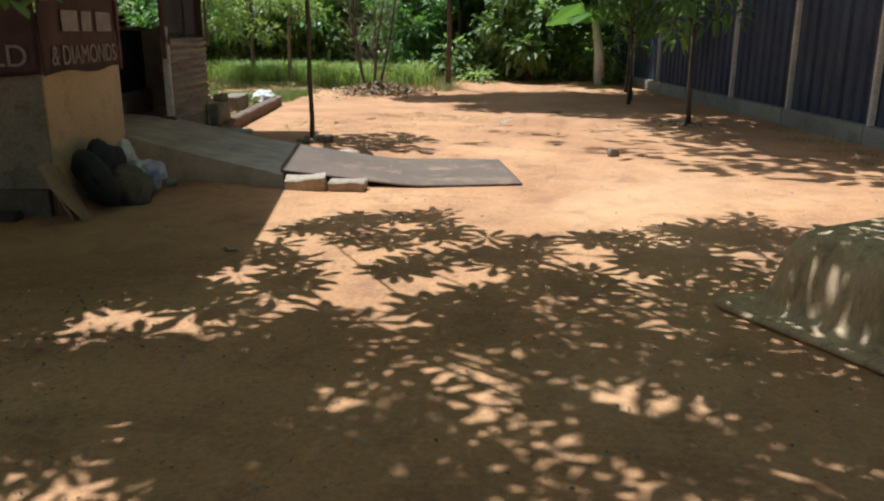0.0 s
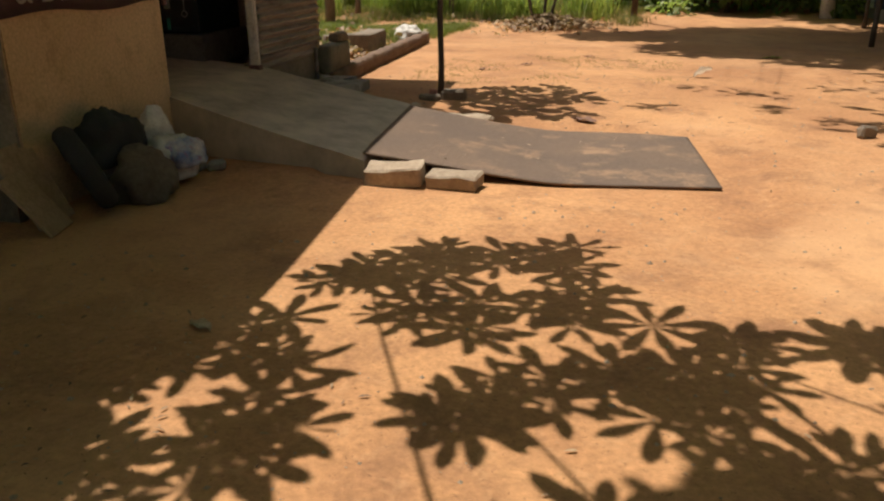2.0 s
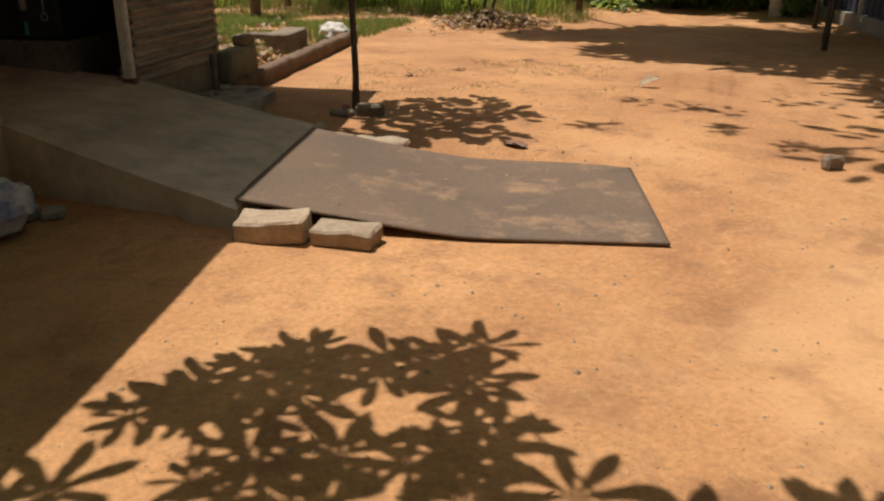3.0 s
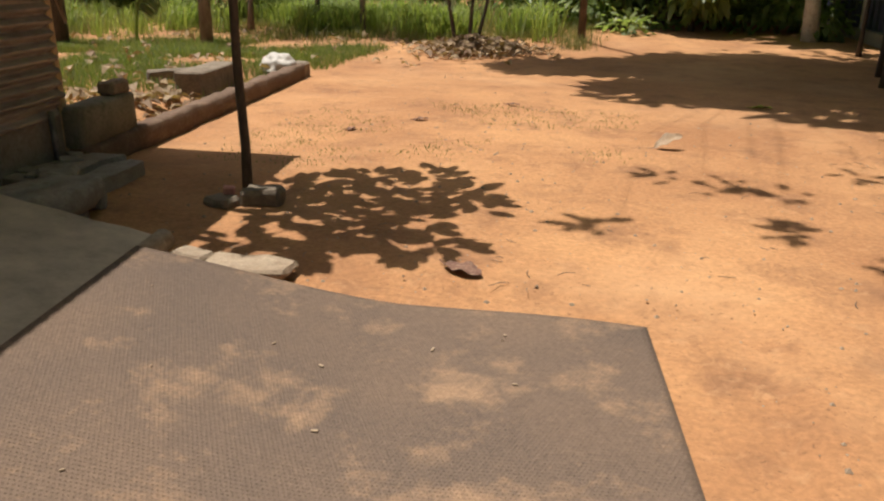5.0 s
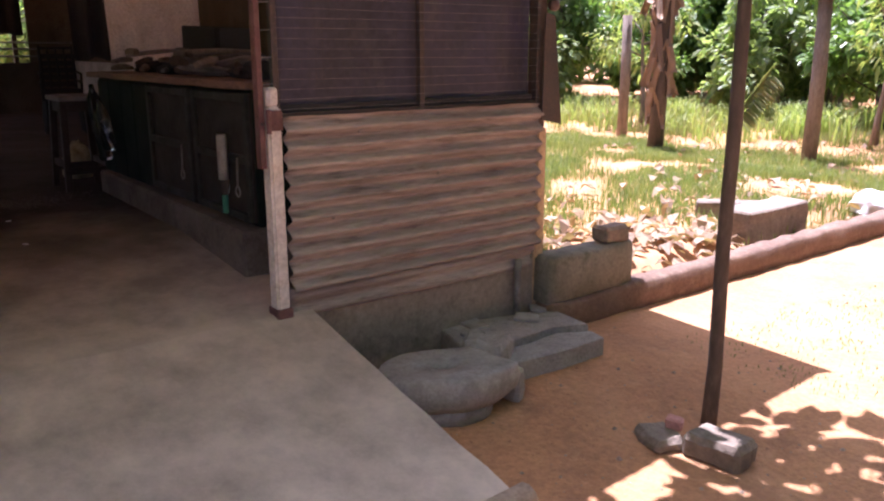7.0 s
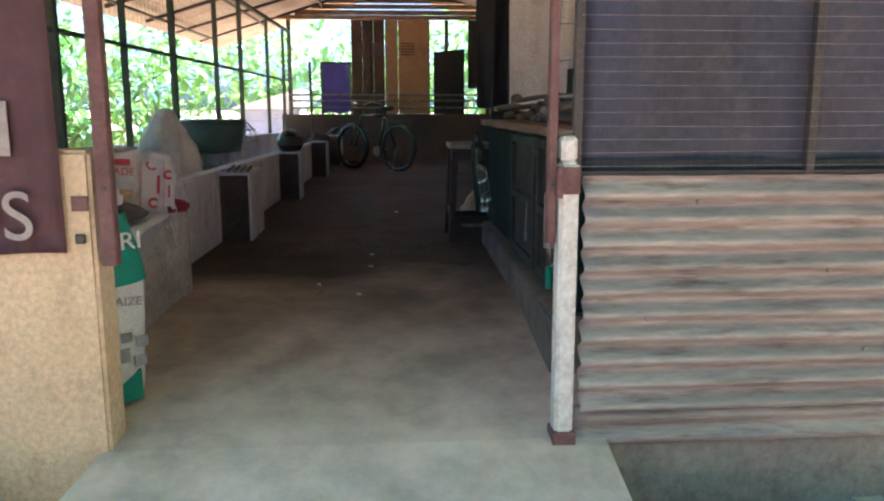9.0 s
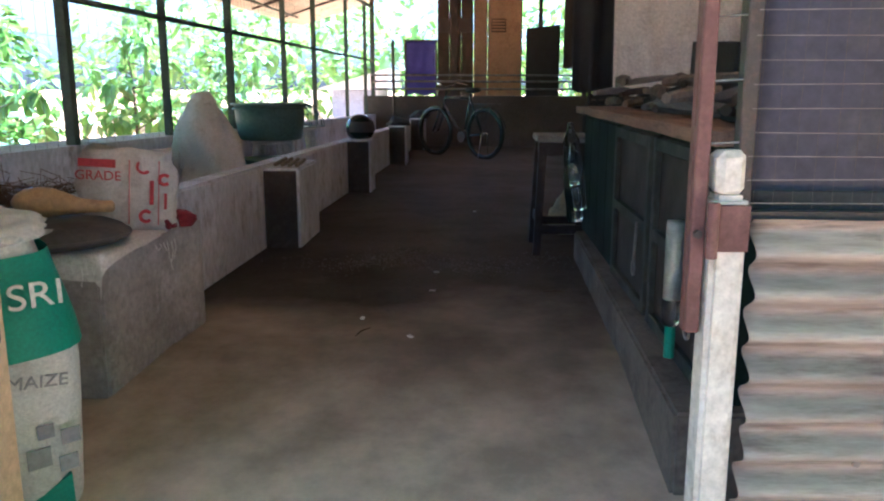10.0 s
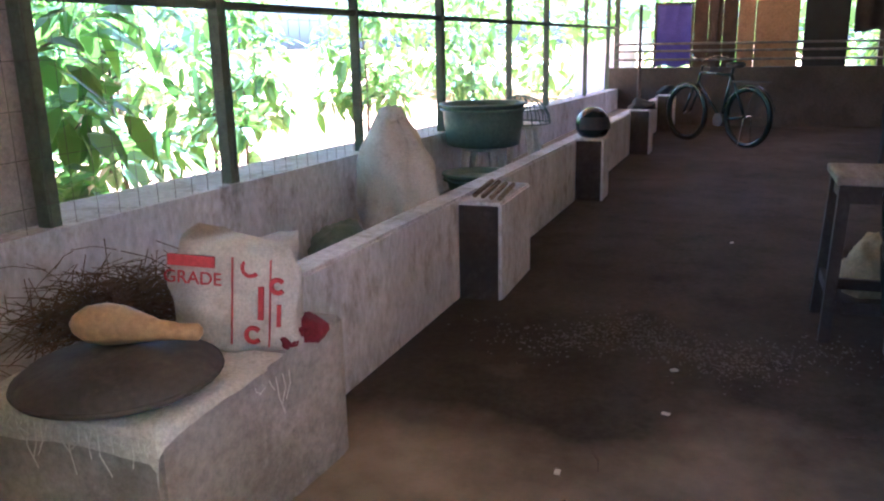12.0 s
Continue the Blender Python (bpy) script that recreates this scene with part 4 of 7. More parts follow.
stone("concrete_block", -0.32, 6.0, 0.08, 0.9, 0.28, 0.26, 90, BLOCKC, "old concrete block lying behind the kerb", "block", bevel=0.015)
stone("concrete_block", -0.75, 6.2, 0.08, 0.6, 0.2, 0.2, 35, BLOCKC, "broken block half sunk in the grass", "block", bevel=0.015)


crumpled("plastic_bag", (0.2, 0.17, 0.15), SACKW, "crumpled white plastic bag on the kerb", "bag", pose(-0.12, 7.55, 0.11), 2)
settle(STAY)

# sheet fence
fence = thing("sheet_fence", "tall blue-grey corrugated sheet fence with pale posts", "fence", kind="structure")


def fx(y):
    return 9.722 + (-0.1122) * (y - (-10.815))


edges = [5.75 + 2.33 * k for k in range(-7, 6)]
for y0, y1 in zip(edges, edges[1:]):
    v, f = [], []
    nseg = int((y1 - y0) / 0.02)
    for i in range(nseg + 1):
        y = y0 + (y1 - y0) * i / nseg
        ph = (y * 3.4) % 1
        d = 0.06 * min(1, max(0, 3.2 - abs(ph - 0.5) * 16))
        x = fx(y) + d
        v += [(x, y, 0.24), (x, y, 2.75), (x + 0.004, y, 0.24), (x + 0.004, y, 2.75)]
    for i in range(nseg):
        k = i * 4
        f += [(k, k + 1, k + 5, k + 4), (k + 2, k + 6, k + 7, k + 3), (k + 1, k + 3, k + 7, k + 5), (k, k + 4, k + 6, k + 2)]
    from_data("sheet", v, f, FENCE, fence)
    part("post", boxed(fx(y0) - 0.06, fx(y0) + 0.02, y0 - 0.035, y0 + 0.035, 0.0, 2.8, bevel=0.006), POSTW, fence, "pale concrete post")
    part("plinth", prism(bmesh.new(), [(fx(y0) - 0.11, y0), (fx(y0) + 0.13, y0), (fx(y1) + 0.13, y1 - 0.004), (fx(y1) - 0.11, y1 - 0.004)], -0.06, 0.24, 0.012), CONC, fence, "low stained concrete plinth")

# upturned tub
tub = thing("upturned_tub", "dirty beige fibreglass tub lying upside down", "tub")


def rounded_ring(bm, hx, hy, r, z, k=7):
    out = []
    for cx, cy, a0 in ((1, 1, 0), (-1, 1, 90), (-1, -1, 180), (1, -1, 270)):
        for i in range(k):
            a = radians(a0 + 90 * i / (k - 1))
            out.append(bm.verts.new((cx * (hx - r) + r * math.cos(a), cy * (hy - r) + r * math.sin(a), z)))
    return out


bm = bmesh.new()
prof = [(0.80, 0.62, 0.09, 0.0), (0.82, 0.64, 0.10, 0.018), (0.80, 0.62, 0.10, 0.035), (0.70, 0.52, 0.12, 0.045), (0.665, 0.485, 0.14, 0.08), (0.63, 0.45, 0.15, 0.25), (0.60, 0.42, 0.16, 0.36), (0.555, 0.375, 0.16, 0.425), (0.48, 0.30, 0.15, 0.455), (0.2, 0.1, 0.08, 0.462)]
rings = [rounded_ring(bm, *p) for p in prof]
for a, b in zip(rings, rings[1:]):
    for i in range(len(a)):
        bm.faces.new((a[i], a[(i + 1) % len(a)], b[(i + 1) % len(a)], b[i]))
bm.faces.new(rings[-1])
bm.faces.new(rings[0][::-1])
bmesh.ops.subdivide_edges(bm, edges=[e for e in bm.edges if e.calc_length() > 0.15], cuts=3, use_grid_fill=True)
for vv in bm.verts:
    vv.co += noise.noise_vector(vv.co * 3) * 0.012
part("shell", bm, FIBREGLASS, tub, smooth=True)
bm = bmesh.new()
tube(bm, [(-0.35, -0.1, 0.462), (-0.1, -0.02, 0.468), (0.15, -0.07, 0.466), (0.4, 0.02, 0.462)], [0.004, 0.008, 0.006, 0.003], 5)
part("crack", bm, BLACKCLOTH, tub, "dark crack across the bottom")
tub.matrix_world = pose(5.58, -3.47, 0.0, 0, 0, -60)

# things leaning on the half wall
rb = thing("leaning_board", "brown board leaning on the half wall", "board", "boards on the half wall")
part("panel", boxed(-0.012, 0.012, -0.15, 0.15, 0, 0.46, bevel=0.003), CARTON, rb)
rb.matrix_world = pose(0.30, -1.42, 0.0, 0, -27, 10)
rb2 = copy_thing(rb, pose(0.42, -1.52, 0.0, 0, -38, 18) @ Matrix.Scale(0.8, 4))
tyre = bmesh.new()
maj, mnr = 0.2, 0.055
grid = [[tyre.verts.new(((maj + mnr * math.cos(b)) * math.cos(a), (maj + mnr * math.cos(b)) * math.sin(a), mnr * 1.1 * math.sin(b))) for b in np.linspace(0, 2 * math.pi, 10, endpoint=False)] for a in np.linspace(0, 2 * math.pi, 28, endpoint=False)]
for i in range(28):
    for j in range(10):
        tyre.faces.new((grid[i][j], grid[(i + 1) % 28][j], grid[(i + 1) % 28][(j + 1) % 10], grid[i][(j + 1) % 10]))
solid("old_tyre", tyre, BLACKCLOTH, "small worn black tyre leaning on the wall", "tyre", smooth=True, at=pose(0.34, -1.2, 0.25, 0, 66, 50))
crumpled("filled_sack", (0.19, 0.19, 0.2), DARKWALL, "round dark earthen pot bundled in sacking", "pot", pose(0.42, -0.86, 0.0), 5, 0.8)
crumpled("filled_sack", (0.15, 0.24, 0.22), BLACKCLOTH, "dark heap of old sacking against the wall", "sack", pose(0.2, -0.85, 0.2), 7, 0.8)
crumpled("plastic_sack", (0.13, 0.2, 0.17), SACKW, "crumpled white printed sack beside the ramp", "sack", pose(0.38, -0.52, 0.04), 9, 0.8)
crumpled("plastic_sack", (0.13, 0.16, 0.12), surf("blue_print", (0.72, 0.70, 0.67), (0.13, 0.2, 0.45), (0.5, 0.1, 0.1), scale=7, fine=60, stain=0.6), "crumpled blue and red printed sack", "sack", pose(0.44, -0.50, 0.12), 12, 0.8)
crumpled("plastic_sack", (0.09, 0.14, 0.16), JUTE, "pale crumpled sack leaning on the wall", "sack", pose(0.16, -0.36, 0.2), 15, 0.8)
for k, (x, y, s) in enumerate(((0.36, -0.25, 0.14), (0.5, -0.2, 0.12), (0.42, -0.62, 0.12), (0.25, -0.6, 0.2), (0.2, -0.35, 0.18), (0.2, -0.88, 0.2))):
    stone("stone", x, y, 0.0, s, s * 0.8, s * (1.0 if k > 2 else 0.6), 30 * k, GRANITE, "dark stone among the sacks by the ramp", group="stones by the ramp", bevel=0.02)
bm = tube(bmesh.new(), [(-0.36, -1.655, 0.16), (-0.33, -1.64, 0.6), (-0.3, -1.62, 1.2)], 0.013, 8)
broom = thing("long_tool", "red-handled scraper hanging on the side wall", "tool")
part("handle", bm, OXIDE, broom)
part("blade", prism(bmesh.new(), [(-0.42, -1.67), (-0.30, -1.67), (-0.31, -1.65), (-0.41, -1.65)], 0.06, 0.17), POSTW, broom, "pale metal blade")
solid("doorside_plank", prism(bmesh.new(), [(-0.9, -1.75), (-0.05, -1.7), (-0.05, -1.58), (-0.9, -1.62)], 0.0, 0.07, 0.01), DARKWOOD, "dark plank lying along the side wall", "plank")

# litter in the yard


def dry_leaf(x, y, length, turn, material, label, curl=0.35):
    """A large curled dry leaf with a midrib."""
    v, f = [], []
    n1, n2 = 12, 6
    for i in range(n1 + 1):
        u = i / n1
        w = 0.42 * math.sin(math.pi * min(1, u * 0.96 + 0.04)) ** 0.7
        for j in range(n2 + 1):
            s = (j / n2 - 0.5) * 2
            z = 0.02 + curl * 0.5 * (abs(s) ** 1.5) * w * 0.5 + 0.04 * math.sin(u * 14 + s) * abs(s) + 0.1 * curl * math.sin(u * 3.1)
            v.append((length * u, length * w * s * 0.62, length * max(z, 0.0) + 0.012))
    for i in range(n1):
        for j in range(n2):
            a = i * (n2 + 1) + j
            f.append((a, a + n2 + 1, a + n2 + 2, a + 1))
    m = len(v)
    v += [(a, b, c - 0.0025) for a, b, c in v]
    f += [tuple(k + m for k in q[::-1]) for q in f]
    root = thing("dry_leaf", label, "leaf", "large dry leaves on the ground", at=pose(x, y, ground_height(x, y) + 0.0, 0, 0, turn))
    from_data("blade", v, f, material, root, smooth=True)
    part("stalk", tube(bmesh.new(), [(-0.25 * length, 0.02, 0.02), (0, 0, 0.012), (length * 0.95, 0, 0.02)], [0.003, 0.004, 0.0015], 5), material, root)
    return root


BROWNLEAF = surf("brown_leaf", (0.16, 0.075, 0.055), (0.24, 0.13, 0.09), (0.42, 0.3, 0.2), scale=14, fine=90, bump=0.3, stain=0.8)
TANLEAF = surf("tan_leaf", (0.5, 0.38, 0.27), (0.4, 0.28, 0.18), (0.66, 0.56, 0.45), scale=14, fine=90, bump=0.3)
dry_leaf(2.5, 2.2, 0.22, -25, BROWNLEAF, "large curled brown leaf lying on the earth")
dry_leaf(3.42, 5.05, 0.22, 10, TANLEAF, "large curled pale brown leaf standing on edge", 0.9).rotation_euler.rotate(Euler((0.5, -0.35, 0)))
dry_leaf(1.3, 5.6, 0.14, 40, BROWNLEAF, "curled brown leaf lying on the earth")
dry_leaf(0.9, 5.0, 0.12, 80, BROWNLEAF, "curled brown leaf lying on the earth")
dry_leaf(1.95, 6.6, 0.13, 10, BROWNLEAF, "curled brown leaf lying on the earth")
dry_leaf(4.3, 7.2, 0.2, 10, leafy("yellow_leaf", (0.35, 0.36, 0.06), (0.3, 0.3, 0.05)), "fallen yellow-green leaf on the earth")
dry_leaf(1.85, -2.35, 0.12, 160, TANLEAF, "small pale leaf on the shaded earth")
stone("stone", 4.74, 2.05, 0.0, 0.125, 0.1, 0.1, 30, BLOCKC, "lone rough stone standing in the yard", jitter=0.03)

for k in range(34):
    x, y = rnd.uniform(1.6, 5.2), rnd.uniform(2.1, 6.0)
    if k < 14:
        x, y = rnd.uniform(1.7, 3.4), rnd.uniform(1.95, 3.0)
    L = rnd.uniform(0.015, 0.055)
    twig = tube(bmesh.new(), [(-L, 0, 0.004), (0, L * 0.2, 0.007), (L, -L * 0.1, 0.004)], [0.0012, 0.0018, 0.001], 5)
    solid("twig", twig, BARK, "dry twig lying on the earth", "twig", "twigs in the yard", at=pose(x, y, ground_height(x, y) + 0.001, 0, 0, rnd.uniform(0, 180)))
for k in range(12):
    a, b = rnd.uniform(0.08, 0.92), rnd.uniform(0.1, 0.9)
    q = NL.lerp(NR, a).lerp(FL_.lerp(FR_, a), b)
    L = rnd.uniform(0.004, 0.013)
    chip = rough_block(L * 2, L * 0.8, 0.005, rnd, 0.0015, 0.002, 0)
    solid("leaf_chip", chip, TANLEAF, "tiny pale leaf scrap on the mat", "scrap", "scraps on the mat", at=pose(q.x, q.y, mat_height(a, b) + 0.0165, 0, 0, rnd.uniform(0, 180)))

rng = np.random.default_rng(5)
v, f = [], []
for k in range(3600):
    x, y = rng.uniform(-0.2, 8), rng.uniform(-6.2, 11)
    if k < 1300:
        x, y = rng.normal(2.2, 1.3), rng.normal(1.4, 2.6)
    if (x < 1.5 and -1.6 < y < 2.1) or (1.0 < x < 3.8 and 0.0 < y < 1.9) or (x < -0.3):
        continue
    r = 0.004 + 0.011 * rng.random() ** 4
    z = ground_height(x, y)
    a = rng.uniform(0, 6)
    b = len(v)
    for q in range(4):
        v.append((x + r * (0.8 + 0.5 * rng.random()) * math.cos(a + q * 1.57), y + r * math.sin(a + q * 1.57), z + r * 0.1))
    v += [(x, y, z + r * (0.7 + 0.4 * rng.random())), (x, y, z - r)]
    for q in range(4):
        f += [(b + q, b + (q + 1) % 4, b + 4), (b + (q + 1) % 4, b + q, b + 5)]
tagged(from_data("gravel", v, f, STONE), "small stones and crumbs strewn over the earth", "gravel", kind="stuff")
ps, ws, sz = [], [], []
for k in range(900):
    x, y = rng.uniform(0.4, 6.5), rng.uniform(-6.4, -1.5)
    if rng.random() < 0.45:
        x, y = rng.uniform(0.4, 2.2), rng.uniform(-4.2, -2.2)
    ps.append((x, y, ground_height(x, y) + 0.006))
    ws.append((rng.normal(), rng.normal(), 0.15 * rng.random()))
    sz.append(0.012 + 0.035 * rng.random() ** 2)
v, f = leaf_mesh(ps, ws, sz, LANCE, rng, 0.0, 0.2)
tagged(from_data("leaf_litter", v, f, DRYLEAF), "crumbled dry leaves and twigs on the earth", "leaf litter", kind="stuff")
ps, ws, sz = [], [], []
for k in range(2400):
    x, y = rng.uniform(0.4, 5.5), rng.uniform(-7.4, -3.3)
    if k % 2:
        x, y = rng.normal(1.2, 0.5), rng.normal(-3.9, 0.55)
    ps.append((x, y, ground_height(x, y) + 0.004))
    ws.append((rng.normal(), rng.normal(), 0.1 * rng.random()))
    sz.append(0.006 + 0.022 * rng.random() ** 3)
v, f = leaf_mesh(ps, ws, sz, OVAL, rng, 0.0, 0.3)
tagged(from_data("seed_litter", v, f, leafy("dark_crumb", (0.08, 0.05, 0.032), (0.26, 0.15, 0.09), 0.05, 0.8)), "dark seeds and leaf crumbs strewn under the tree", "leaf litter", kind="stuff")
ps, ws, sz = [], [], []
for k in range(2600):
    a, r = rng.uniform(0, 6.28), abs(rng.normal(0, 0.45))
    x, y = 0.56 + 1.1 * r * math.cos(a), 11.18 + r * math.sin(a) * 1.1
    ps.append((x, y, ground_height(x, y) + 0.2 * math.exp(-r * r * 1.6) * rng.random() + 0.01))
    ws.append((rng.normal(), rng.normal(), 0.5 * rng.random()))
    sz.append(0.06 + 0.1 * rng.random())
v, f = leaf_mesh(ps, ws, sz, OVAL, rng, 0.1, 0.3)
tagged(from_data("leaf_heap", v, f, DRYLEAF), "heap of dry brown leaves raked round the bush", "leaf litter", kind="stuff")
ps, ws, sz = [], [], []
for k in range(520):
    x, y = rng.uniform(-3.4, -1.0), rng.uniform(3.6, 8.5)
    if rng.random() < 0.35:
        x, y = rng.uniform(-7, 2), rng.uniform(9, 14)
    elif rng.random() < 0.45:
        x, y = rng.normal(-1.15, 0.3), rng.normal(4.9, 0.5)
    if x > -0.475 + (-0.1121) * (y - 3.840) - 0.12 and y < 8.4:
        continue
    ps.append((x, y, ground_height(x, y) + 0.03 * rng.random() + 0.01))
    ws.append((rng.normal(), rng.normal(), 0.5 * rng.random()))
    sz.append(0.07 + 0.16 * rng.random())
v, f = leaf_mesh(ps, ws, sz, OVAL, rng, 0.15, 0.4)
tagged(from_data("leaf_litter", v, f, PALELEAF), "pale dry leaves scattered behind the kerb", "leaf litter", kind="stuff")


def grass_field(name, material, label, places, height, seed, blades=7, spread=0.06, lean=0.5):
    g = np.random.default_rng(seed)
    pts = np.repeat(np.asarray(places), blades, axis=0)
    n = len(pts)
    pts = pts + np.c_[g.normal(0, spread, (n, 2)), np.zeros(n)]
    hs = height * (0.45 + 0.8 * g.random(n))
    a = g.uniform(0, 2 * math.pi, n)
    out = np.c_[np.cos(a), np.sin(a)] * (hs * lean * g.random(n))[:, None]
    w = 0.0022 + 0.013 * height
    px = np.c_[-np.sin(a), np.cos(a)] * w
    base = np.c_[pts[:, :2], pts[:, 2] - 0.02]
    mid = np.c_[pts[:, :2] + out * 0.35, pts[:, 2] + hs * 0.6]
    tip = np.c_[pts[:, :2] + out, pts[:, 2] + hs * (1 - 0.25 * lean)]
    z0 = np.zeros(n)
    v = np.stack([base + np.c_[px, z0], base - np.c_[px, z0], mid - np.c_[px * 0.8, z0], mid + np.c_[px * 0.8, z0], tip], 1).reshape(-1, 3)
    k = np.arange(n) * 5
    f = [(i, i + 1, i + 2, i + 3) for i in k] + [(i + 3, i + 2, i + 4) for i in k]
    return tagged(from_data(name, v, f, material), label, "grass", kind="stuff")


def spots(n, box_, seed, keep):
    g = np.random.default_rng(seed)
    x0, x1, y0, y1 = box_
    out = []
    for _ in range(n):
        x, y = g.uniform(x0, x1), g.uniform(y0, y1)
        if keep(x, y):
            out.append((x, y, ground_height(x, y)))
    return out


patchy = lambda x, y: noise.noise(Vector((x * 0.55, y * 0.55, 5))) > -0.12
behind_kerb = lambda x, y: x < -0.475 + (-0.1121) * (y - 3.840) - 0.12 or y > 8.6
grass_field("short_grass", MEADOW, "patchy dry and green grass behind the kerb", spots(17000, (-9, -0.9, 3.2, 11.5), 1, lambda x, y: patchy(x, y) and behind_kerb(x, y) and not (abs(x + 1.2) < 0.5 and abs(y - 4.9) < 0.7)), 0.12, 2, 6)
grass_field("short_grass", MEADOW, "short green grass behind the kerb", spots(5200, (-8, -1.6, 3.2, 9.5), 6, lambda x, y: noise.noise(Vector((x * 0.7, y * 0.7, 9))) > 0.05 and behind_kerb(x, y)), 0.14, 7, 6)
grass_field("rough_grass", DULLGRASS, "rough dry grass under the trees", spots(8000, (-17, 2.2, 10.8, 18), 3, lambda x, y: patchy(x, y) and not (x > -1.0 and y < 12.0)), 0.2, 4, 6, 0.12)
grass_field("tall_grass", GRASS, "tall bright green grass tufts before the woods", spots(330, (-7.0, 1.3, 12.9, 16.5), 8, lambda x, y: noise.noise(Vector((x * 0.7, y * 0.7, 2))) > 0.02), 0.66, 9, 40, 0.1, 1.0)
grass_field("tall_grass", GRASS, "green grass tufts among the trees", spots(240, (-17, -6, 11.5, 17.5), 18, lambda x, y: True), 0.5, 19, 24, 0.09, 0.9)
grass_field("yard_grass", DULLGRASS, "thin worn grass in the yard", spots(900, (0.2, 3.2, 3.8, 6.6), 10, lambda x, y: noise.noise(Vector((x * 0.9, y * 0.9, 4))) > 0.0), 0.022, 11, 5)
# the same thin growth along the fence foot
grass_field("yard_grass", DULLGRASS, "thin grass at the fence's foot", spots(500, (7.3, 8.6, 1, 15), 12, lambda x, y: True), 0.06, 13, 4)

# ---- trees ----
rng = np.random.default_rng(21)
# the bush in the yard: several thin stems with a twiggy crown
bush = thing("twiggy_bush", "tall thin-stemmed bush on a heap of dry leaves", "bush")
ps, ws = [], []
for k in range(5):
    a = k * 1.3
    b = Vector((0.36 + 0.16 * math.cos(a), 11.38 + 0.12 * math.sin(a), 0.0))
    e = b + Vector((0.55 * math.cos(a + 0.4), 0.5 * math.sin(a + 0.4), 2.6 + 0.5 * rng.random()))
    part("stem", tube(bmesh.new(), [b, b.lerp(e, 0.4) + Vector((0.08 * math.cos(k), 0.05, 0.05)), e], [0.035, 0.026, 0.012], 6), DARKBARK, bush)
    for q in range(34):
        s = b.lerp(e, 0.2 + 0.8 * rng.random())
        t = s + Vector((rng.normal(0, 0.3), rng.normal(0, 0.3), 0.35 + 0.35 * rng.random()))
        part("twig", tube(bmesh.new(), [s, s.lerp(t, 0.5) + Vector((0.02, 0.02, 0)), t], [0.006, 0.004, 0.002], 4), BARK, bush)
        for w in range(7):
            p = s.lerp(t, 0.3 + 0.7 * rng.random())
            ps.append(p[:])
            ws.append((rng.normal(), rng.normal(), rng.normal(0.2, 0.5)))
v, f = leaf_mesh(ps, ws, 0.05 + 0.05 * rng.random(len(ps)), LANCE, rng)
from_data("crown", v, f, DULLGRASS, bush)

# near tree over the walker: trunk beside the path, broad crown of palmate leaf clusters
near = thing("shade_tree", "broad-leaved tree with palmate leaf clusters over the path", "tree")
bm = bmesh.new()
tube(bm, [(5.6, -5.9, -0.05), (5.55, -5.8, 0.8), (5.3, -5.5, 1.6), (4.9, -5.0, 2.3)], [0.17, 0.13, 0.11, 0.09], 10)
part("trunk", bm, BARK, near, smooth=True)
ps, ws, sz = [], [], []


def clusters(centre, r, n, g, size=0.2):
    """Whorls of seven to nine leaflets."""
    for _ in range(n):
        d = g.normal(0, 1, 3)
        c = np.array(centre) + d / np.linalg.norm(d) * r * g.random() ** 0.5 * np.array([1, 1, 0.35])
        sx, sy = c[0] + 0.27 * (c[2] - 0.3), c[1] - 0.115 * (c[2] - 0.3)
        if 4.5 < sx < 6.1 and -4.3 < sy < -2.5 and g.random() < 0.62:
            continue
        if ((sx - 1.7) / 0.45) ** 2 + ((sy + 3.75) / 0.28) ** 2 < 1 and g.random() < 0.8:
            continue
        k = int(g.integers(7, 10))
        a0 = g.uniform(0, 6)
        s = size * (0.75 + 0.5 * g.random())
        for q in range(k):
            a = a0 + q * 2 * math.pi / k
            ps.append(c)
            ws.append((math.cos(a), math.sin(a), g.normal(0.1, 0.2)))
            sz.append(s * (0.8 + 0.4 * g.random()))


g = np.random.default_rng(8)
tips = [(2.15, -0.95, 2.6), (1.75, -1.15, 2.55), (1.45, -1.35, 2.5), (2.45, -1.55, 2.55), (1.85, -1.75, 2.6), (1.35, -2.1, 2.6), (2.75, -2.05, 2.65), (2.95, -1.75, 2.6), (2.25, -2.3, 2.7), (1.6, -2.75, 2.65), (3.5, -1.5, 2.8), (3.75, -1.9, 2.8), (3.2, -2.5, 2.75), (2.6, -3.0, 2.7), (1.9, -3.4, 2.7), (1.1, -3.0, 2.6)]
hub = Vector((4.9, -5.0, 2.3))
for k, q in enumerate(tips):
    e = Vector(q)
    side = Vector((0.5 * math.sin(k * 2.1), 0.5 * math.cos(k * 1.7), 0.35))
    line = [hub.lerp(e, t) + side * math.sin(math.pi * t) + Vector((0.1 * math.sin(7 * t + k), 0.1 * math.cos(6 * t + k), 0)) * t * (1 - t) * 3 for t in np.linspace(0, 1, 9)]
    part("limb", tube(bmesh.new(), line, np.linspace(0.022, 0.005, 9), 5), BARK, near)
    clusters(q, 0.28, 9, g, 0.205)
for _ in range(195):
    z = g.uniform(3.6, 6.2)
    clusters((g.uniform(-1.6, 6.6) - 0.27 * (z - 3.2), g.uniform(-8.2, -3.2) + 0.115 * (z - 3.2), z), 0.5, 7, g, 0.21)
for _ in range(46):
    clusters((g.uniform(3.6, 7.2), g.uniform(-3.6, -1.0), g.uniform(2.7, 3.6)), 0.4, 6, g, 0.21)
